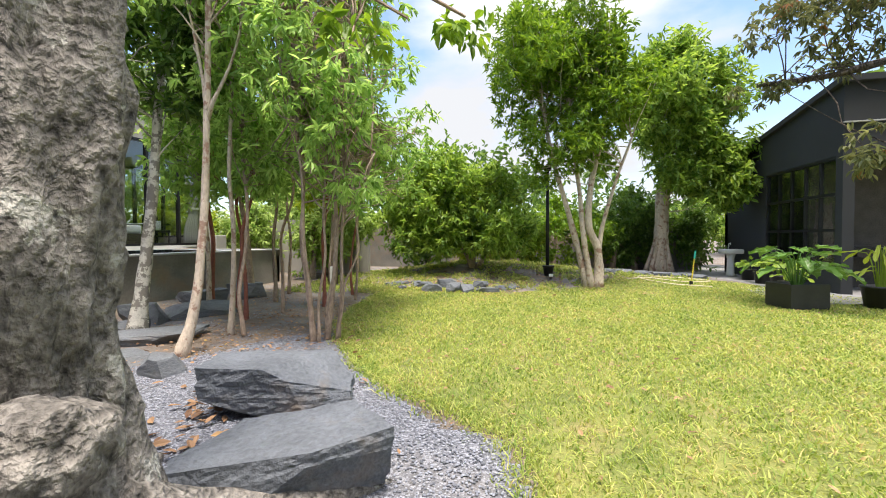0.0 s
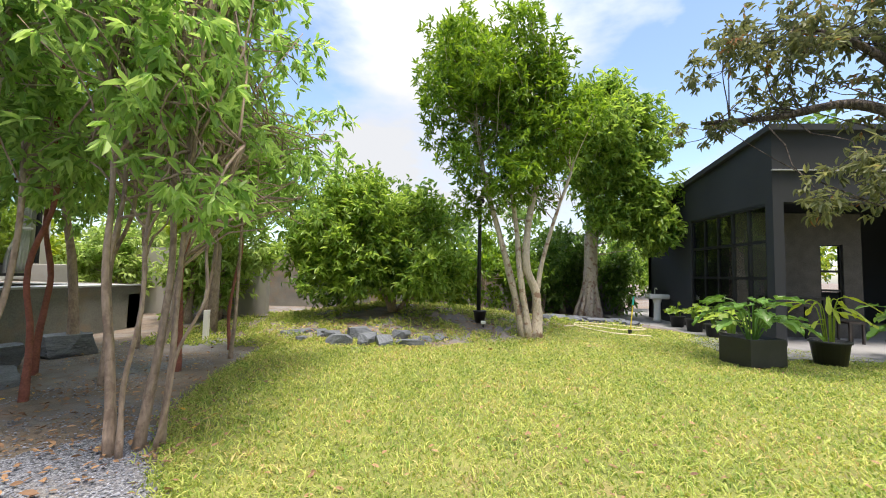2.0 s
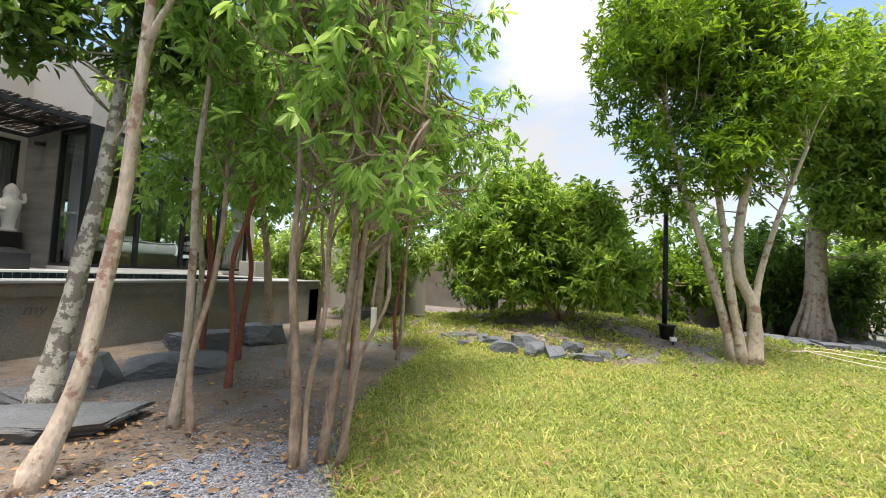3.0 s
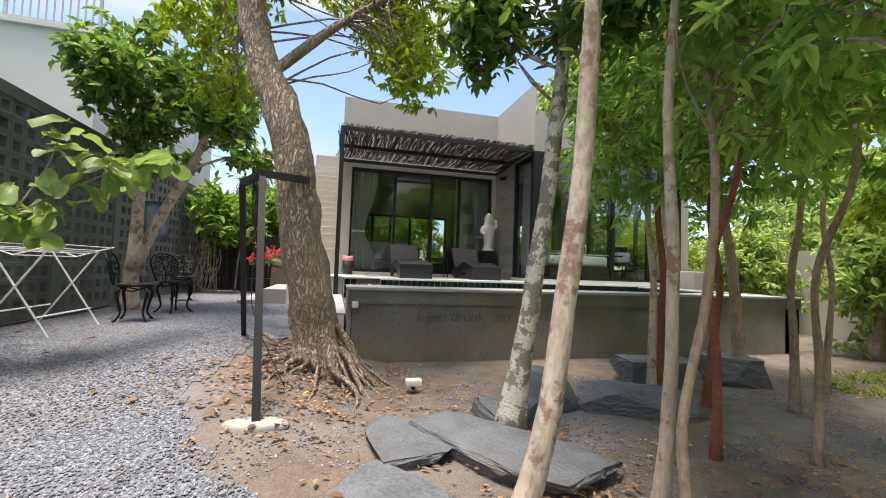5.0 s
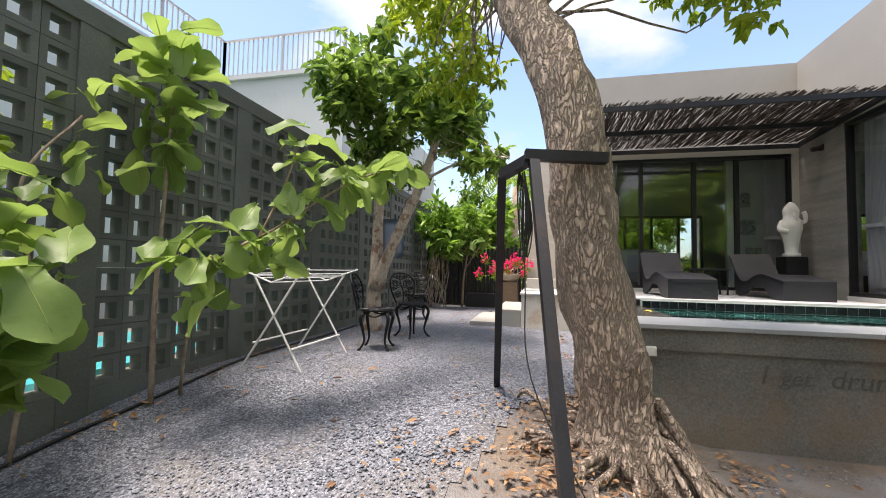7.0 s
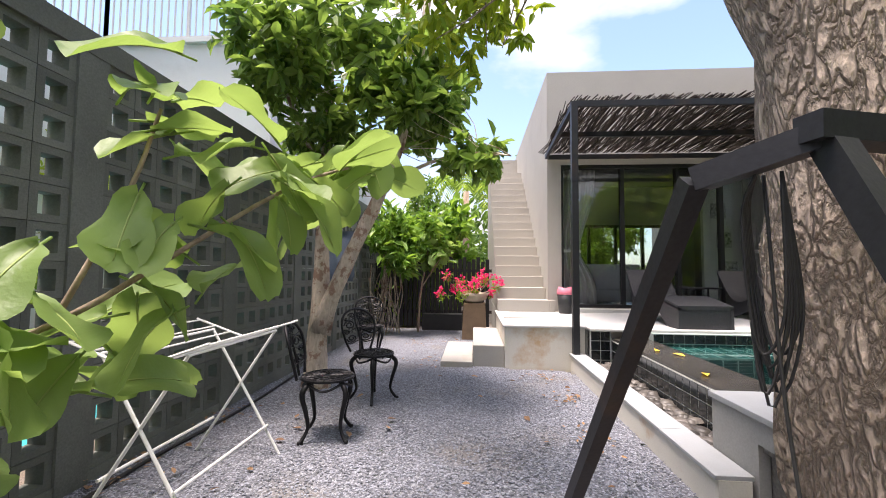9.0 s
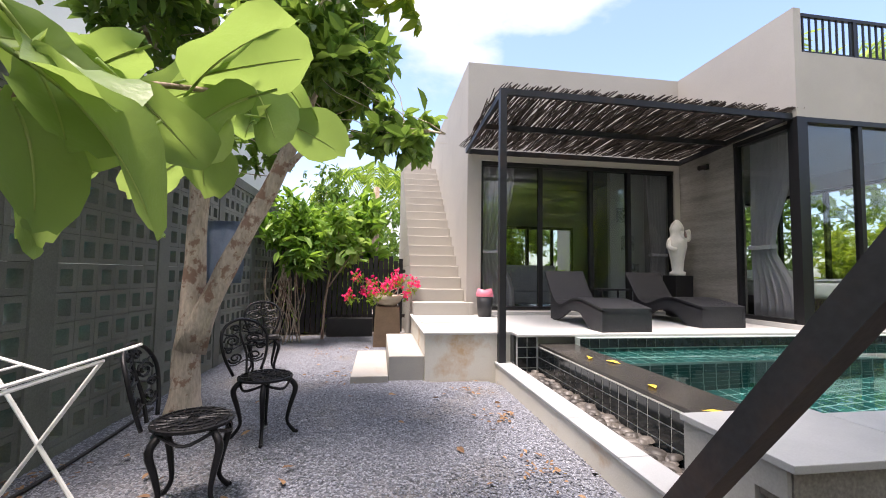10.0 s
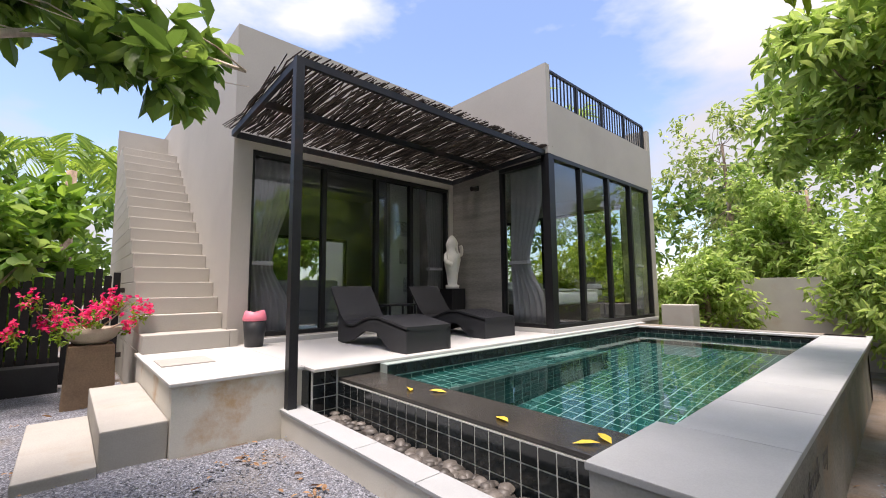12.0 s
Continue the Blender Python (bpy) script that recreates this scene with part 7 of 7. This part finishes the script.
for x in (8.12, 8.58):
    part("upright", bbox(x - 0.025, x + 0.025, 11.44, 11.5, 0.1, 1.75), M["frame"], t)

# boundary wall behind the garden and the far end of the pool
wall("garden_wall_north", [(-14, 5.5, 16.4, 16.6, -0.6, 1.5)], M["pool_wall"], "weathered stained boundary wall behind the shrubs")
wall("garden_wall_pool", [(-10.2, -5.4, 12.9, 13.1, -0.6, 1.5)], M["concrete"], "weathered pale boundary wall beyond the pool")
tagged(link("pump_box", bbox(-9.9, -9.3, 10.6, 11.0, 0.3, 0.95, 0.02), M["concrete"]), "grey concrete box at the end of the pool", "box")

# ---- far woods ----
fc, fr_ = [], []
q = np.random.default_rng(12)
for k in range(260):
    a = q.uniform(0, 2 * math.pi)
    R = q.uniform(26, 40)
    h = q.uniform(0.5, 5.5) + (2.0 if math.cos(a - 1.9) > 0.3 else 0)
    fc.append((math.cos(a) * R - 3, math.sin(a) * R + 4, h))
    fr_.append(q.uniform(1.6, 2.8))
woods = crown("far_woods", fc, fr_, 9000, 7, 0.55, 0.45, M["leaf_dark"], None, shell=0.5)
tagged(woods, "distant mixed green treetops", "woods", kind="stuff")

# palm beyond the stair
t = thing("palm_tree", "palm with feathery fronds beyond the stair", "palm", at=(-20.5, 1.2, 0))
bm = bmesh.new()
tube(bm, [(0, 0, -0.4), (0.1, 0, 2), (0, 0, 4.4)], [0.16, 0.13, 0.11], 10)
part("trunk", bm, M["bark_grey"], t, smooth=True)
for k in range(13):
    a = k * 2.4
    pts = curve_pts([(0, 0, 4.4), (math.cos(a) * 0.8, math.sin(a) * 0.8, 5.0), (math.cos(a) * 1.7, math.sin(a) * 1.7, 4.9 - 0.25 * (k % 3)), (math.cos(a) * 2.3, math.sin(a) * 2.3, 4.2 - 0.3 * (k % 3))], 8)
    P0 = np.array(pts)
    tang = unit(np.gradient(P0, axis=0))
    side = unit(np.cross(tang, [0, 0, 1.0]))
    b2 = np.repeat(P0[3:], 2, 0)
    sg = np.tile([1, -1], len(P0) - 3)[:, None]
    dd = np.repeat(side[3:], 2, 0) * sg + np.repeat(tang[3:], 2, 0) * 0.6 + np.array([0, 0, -0.45])
    v, f = leaves(b2, dd, np.full(len(b2), 0.55), np.full(len(b2), 0.05))
    raw("frond", v.tolist(), f.tolist(), M["leaf_shrub"], t)

# ---- ground cover ----
def scatter(n, poly, x0, x1, y0, y1, weight=None):
    res = []
    while len(res) < n:
        x, y = rng.uniform(x0, x1), rng.uniform(y0, y1)
        if inside(poly, x, y) and (weight is None or rng.random() < weight(x, y)):
            res.append((x, y))
    return np.array(res)


def near_lawn(x, y):
    return min(1.0, 1.2 / (0.35 + 0.16 * math.hypot(x, y - 1.5) ** 1.25))


pts = scatter(125000, LAWN, -3.1, 8.0, 0.5, 12.2, near_lawn)
fringe = []
for (ax, ay), (bx, by) in zip(LAWN[1:12], LAWN[2:13]):
    k = int(900 * math.hypot(bx - ax, by - ay))
    w = rng.random(k)
    fringe.append(np.column_stack([ax + (bx - ax) * w + rng.normal(0, 0.07, k), ay + (by - ay) * w + rng.normal(0, 0.07, k)]))
pts = np.concatenate([pts] + fringe)
zz = np.array([gz(x, y) for x, y in pts]) + 0.010
n_ = len(pts)
far = np.hypot(pts[:, 0], pts[:, 1] - 1.5)
hgt = rng.uniform(0.012, 0.042, n_)
wid = rng.uniform(0.002, 0.0045, n_) * (1 + 0.2 * far)
ang = rng.uniform(0, 6.283, n_)
lean = rng.normal(0, 0.9, (n_, 2)) * hgt[:, None]
b3 = np.column_stack([pts, zz])
sx = np.column_stack([np.cos(ang) * wid, np.sin(ang) * wid, np.zeros(n_)])
mid = b3 + np.column_stack([lean * 0.45, hgt * 0.7])
tip = b3 + np.column_stack([lean * 1.3, hgt * 0.95])
V = np.stack([b3 - sx, b3 + sx, mid + sx * 0.8, mid - sx * 0.8, tip], 1).reshape(-1, 3)
k5 = np.arange(n_) * 5
F = [(a, a + 1, a + 2, a + 3) for a in k5.tolist()] + [(a + 3, a + 2, a + 4) for a in k5.tolist()]
tagged(raw("grass", V.tolist(), F, M["blade"]), "short yellow green grass blades of the lawn", "grass", kind="stuff")


def near_path(x, y):
    d = min(math.hypot(x + 6.5, y - 1.3), math.hypot(x + 4.3, y - 1.8), math.hypot(x + 2.2, y - 3.0), math.hypot(x + 0.2, y - 2.0), math.hypot(x + 8.5, y - 1.3))
    return min(1.0, 0.8 / (0.3 + 0.5 * d * d))


gp = scatter(42000, GRAVEL, -14, 0.4, -0.8, 4.8, near_path)
it = iter(gp.tolist())


def next_stone():
    x, y = next(it)
    return x, y, gz(x, y) + 0.012


stones(len(gp), next_stone, 0.0085, M["gravel_stone"], "gravel_stones", "loose blue grey gravel chippings", "gravel", 5, 0.6)

# fallen leaves
def litter(n, spots, L, name, label):
    P_ = []
    for x, y, s in spots:
        k = n // len(spots)
        P_.append(np.column_stack([rng.normal(x, s, k), rng.normal(y, s, k)]))
    P_ = np.concatenate(P_)
    P_ = P_[[not (p[0] < -6.9 and p[1] > 2.6) for p in P_]]
    z = np.array([gz(x, y) for x, y in P_]) + 0.03
    a = rng.uniform(0, 6.283, len(P_))
    d = np.column_stack([np.cos(a), np.sin(a), rng.normal(0, 0.18, len(P_))])
    ln = L * rng.uniform(0.6, 1.3, len(P_))
    v, f = leaves(np.column_stack([P_, z]), d, ln, ln * 0.45, fold=0.25, curl=-0.1, roll=0.3)
    return tagged(raw(name, v.tolist(), f.tolist(), M["litter"]), label, "fallen leaves", kind="stuff")


litter(2400, [(-5.7, 2.6, 0.35), (-6.2, 3.2, 0.4), (-5.9, 2.35, 0.4), (-3.3, 3.4, 0.5), (-3.6, 4.4, 0.7), (-4.4, 5.2, 0.8), (-5.6, 2.9, 0.5), (-5.1, 3.3, 0.6), (-2.3, 4.4, 0.4), (-4.0, 6.5, 0.8), (-5.2, 2.4, 0.35), (-3.0, 5.6, 0.6)], 0.052, "leaf_litter", "brown and orange leaf litter under the trees")
litter(260, [(-1.6, 2.0, 0.35), (-1.9, 2.9, 0.4), (-1.0, 1.3, 0.3)], 0.085, "boulder_leaf_litter", "brown dry leaves round the boulders")
litter(420, [(-1.2, 9.7, 0.7), (0.3, 10.2, 0.6), (-2.2, 9.8, 0.6)], 0.075, "mound_leaf_litter", "orange brown leaves on the planted mound")
litter(700, [(2.0, 3.4, 1.6), (0.6, 4.4, 0.9), (2.0, 4.5, 2.2), (0.5, 7.0, 1.8), (3.2, 8.0, 1.5), (-0.8, 9.4, 0.8), (1.4, 9.9, 0.7)], 0.05, "lawn_fallen_leaves", "scattered brown leaves on the lawn")
litter(110, [(-8.0, 1.4, 1.2), (-5.4, 1.0, 0.9), (-7.2, -0.6, 0.5), (-6.0, -0.65, 0.5), (-11, 1.0, 1.0), (-4.0, 1.2, 0.7), (-9.5, 2.5, 0.5)], 0.085, "yard_fallen_leaves", "scattered orange leaves on the gravel")
litter(330, [(-9.9, 2.42, 0.16), (-9.0, 2.5, 0.14), (-8.0, 2.5, 0.16), (-10.6, 0.9, 0.25), (-6.4, -0.66, 0.14), (-7.2, -0.66, 0.14), (-8.2, -0.66, 0.14), (-5.4, -0.6, 0.2), (-4.6, -0.6, 0.2), (-12.2, 0.6, 0.3)], 0.045, "edge_leaf_litter", "small brown leaves drifted along the yard edges")
# low green cover on the mound and under the thin trees
gc = [(x, y) for x, y in rng.uniform((-5.5, 8.2), (4.5, 13.2), (1500, 2)) if not inside(LAWN, x, y) and noise.noise(Vector((x * 0.9, y * 0.9, 3))) > -0.25][:800]
cover = crown("ground_cover", [(x, y, gz(x, y) + 0.02) for x, y in gc], [0.22] * len(gc), 9000, 5, 0.07, 0.3, M["blade"], None, droop=0.0, flat=0.25, out=0.3)
tagged(cover, "low yellow green ground cover on the mound", "ground cover", kind="stuff")
gs = []
while len(gs) < 9000:
    x, y = rng.uniform(-6.7, -1.6), rng.uniform(2.2, 8.5)
    if not inside(LAWN, x, y) and noise.noise(Vector((x * 1.2, y * 1.2, 7))) > -0.05:
        gs.append((x, y, gz(x, y) + 0.006))
gi = iter(gs)
stones(len(gs), lambda: next(gi), 0.009, M["gravel_stone"], "bed_grit", "grey grit between the trees", "gravel", 5, 0.6)

# yellow leaves on the pool rim
for x, y in ((-9.35, 3.5), (-8.3, 3.42), (-7.55, 3.5), (-7.4, 3.62), (-7.7, 3.35), (-9.0, 3.62)):
    v, f = leaves(np.array([[0, 0, 0.0]]), np.array([[1, 0.6, 0.0]]), np.array([0.15]), np.array([0.06]), 0.2, -0.05, 0.2)
    o = tagged(raw("fallen_leaf", v.tolist(), f.tolist(), M["leaf_dead"]), "yellow fallen leaf on the pool rim", "leaf", group="leaves on the pool rim")
    o.matrix_world = pose(x, y, PW + 0.006, 0, 0, x * 700)

# ---- pieces of walls and floors ----
for c in near_blocks:
    o = new("vent_block", bme)
    o.parent = lattice
    o.location = c


def tile_mesh(name, w, h, material, axis):
    bm = bmesh.new()
    if axis == 'y':
        box(bm, -w / 2, w / 2, -0.006, 0.006, -h / 2, h / 2, 0.002)
    elif axis == 'x':
        box(bm, -0.006, 0.006, -w / 2, w / 2, -h / 2, h / 2, 0.002)
    else:
        box(bm, -w / 2, w / 2, -h / 2, h / 2, -0.006, 0.006, 0.002)
    me = bpy.data.meshes.new(name)
    bm.to_mesh(me)
    bm.free()
    me.materials.append(material)
    return me


near_face = thing("pool_tiled_face", "black square tiles with pale joints on the pool wall", "tiles", kind="structure")
part("grout_bed", bbox(-10.2, -7.31, 3.28, 3.30, -0.05, PW - 0.035), M["grout_face"], near_face)
part("grout_bed", bbox(-10.38, -10.2, 2.99, 3.005, 0.0, DECK - 0.035), M["tile_black"], near_face)
TW = 0.122
tm = tile_mesh("tile", TW - 0.010, TW - 0.010, M["tile_black"], 'y')
for i in range(23):
    for j in range(4):
        o = new("tile", tm)
        o.parent = near_face
        o.location = (-10.2 + TW * (i + 0.55), 3.2815, PW - 0.038 - TW * (j + 0.5))
tx = tile_mesh("tile", TW - 0.010, TW - 0.010, M["tile_black"], 'x')
part("grout_bed", bbox(-10.21, -10.20, 2.99, 3.28, 0.0, DECK - 0.035), M["grout_face"], near_face)
for i in range(2):
    for j in range(4):
        o = new("tile", tx)
        o.parent = near_face
        o.location = (-10.1985, 3.0 + 0.02 + TW * (i + 0.5), DECK - 0.04 - TW * (j + 0.5))
# tile rows at the water line under the terrace edge
edge = thing("pool_edge_tiles", "dark tile band between terrace and water", "tiles", kind="structure")
part("grout_bed", bbox(PX0 - 0.125, PX0 - 0.002, PY0, PY1, 0.2, DECK - 0.032), M["grout"], edge)
tw2 = tile_mesh("tile", TW - 0.008, DECK - 0.035 - WATER - 0.01, M["tile_black"], 'x')
for i in range(49):
    o = new("tile", tw2)
    o.parent = edge
    o.location = (PX0 + 0.003, PY0 + TW * (i + 0.5), (DECK - 0.035 + WATER) / 2)
tf = tile_mesh("tile", TW - 0.008, 0.06, M["tile_black"], 'y')
for i in range(21):
    o = new("tile", tf)
    o.parent = edge
    o.location = (PX0 + TW * (i + 0.5), PY1 - 0.004, WATER + 0.035)


def tile_sheet(name, o0, du, dv, nu, nv, size, thick):
    """Joined floor tiles with gaps."""
    vs, fs = [], []
    o0, du, dv = np.array(o0, float), np.array(du, float), np.array(dv, float)
    nn = np.cross(du, dv)
    g = 0.045
    for i in range(nu):
        for j in range(nv):
            b = len(vs)
            for lift, gg in ((0.0, g), (thick, g + 0.01)):
                for a, c in ((gg, gg), (1 - gg, gg), (1 - gg, 1 - gg), (gg, 1 - gg)):
                    vs.append(tuple(o0 + du * size * (i + a) + dv * size * (j + c) + nn * lift))
            fs.append((b + 4, b + 5, b + 6, b + 7))
            for k in range(4):
                fs.append((b + k, b + (k + 1) % 4, b + 4 + (k + 1) % 4, b + 4 + k))
    return vs, fs


basin = thing("pool_basin_tiles", "green square pool tiles with pale joints", "tiles", kind="structure")
PT = 0.155
sheets = [((PX0, PY0, -1.0), (1, 0, 0), (0, 1, 0), 17, 38), ((PX0, PY0, 0.20), (1, 0, 0), (0, 1, 0), 4, 22),
          ((PX0, PY1 - 0.001, -1.0), (1, 0, 0), (0, 0, 1), 17, 9), ((PX1 - 0.001, PY0, -1.0), (0, 0, 1), (0, 1, 0), 9, 38), ((PX0 + 0.001, PY0, -1.0), (0, 1, 0), (0, 0, 1), 38, 9), ((PX0 + 0.62, PY0, -1.0), (0, 1, 0), (0, 0, 1), 22, 7)]
for s in sheets:
    v, f = tile_sheet("t", *s, PT, 0.004)
    tagged(raw("basin_tiles", v, f, M["tile_green"], basin), kind="stuff")
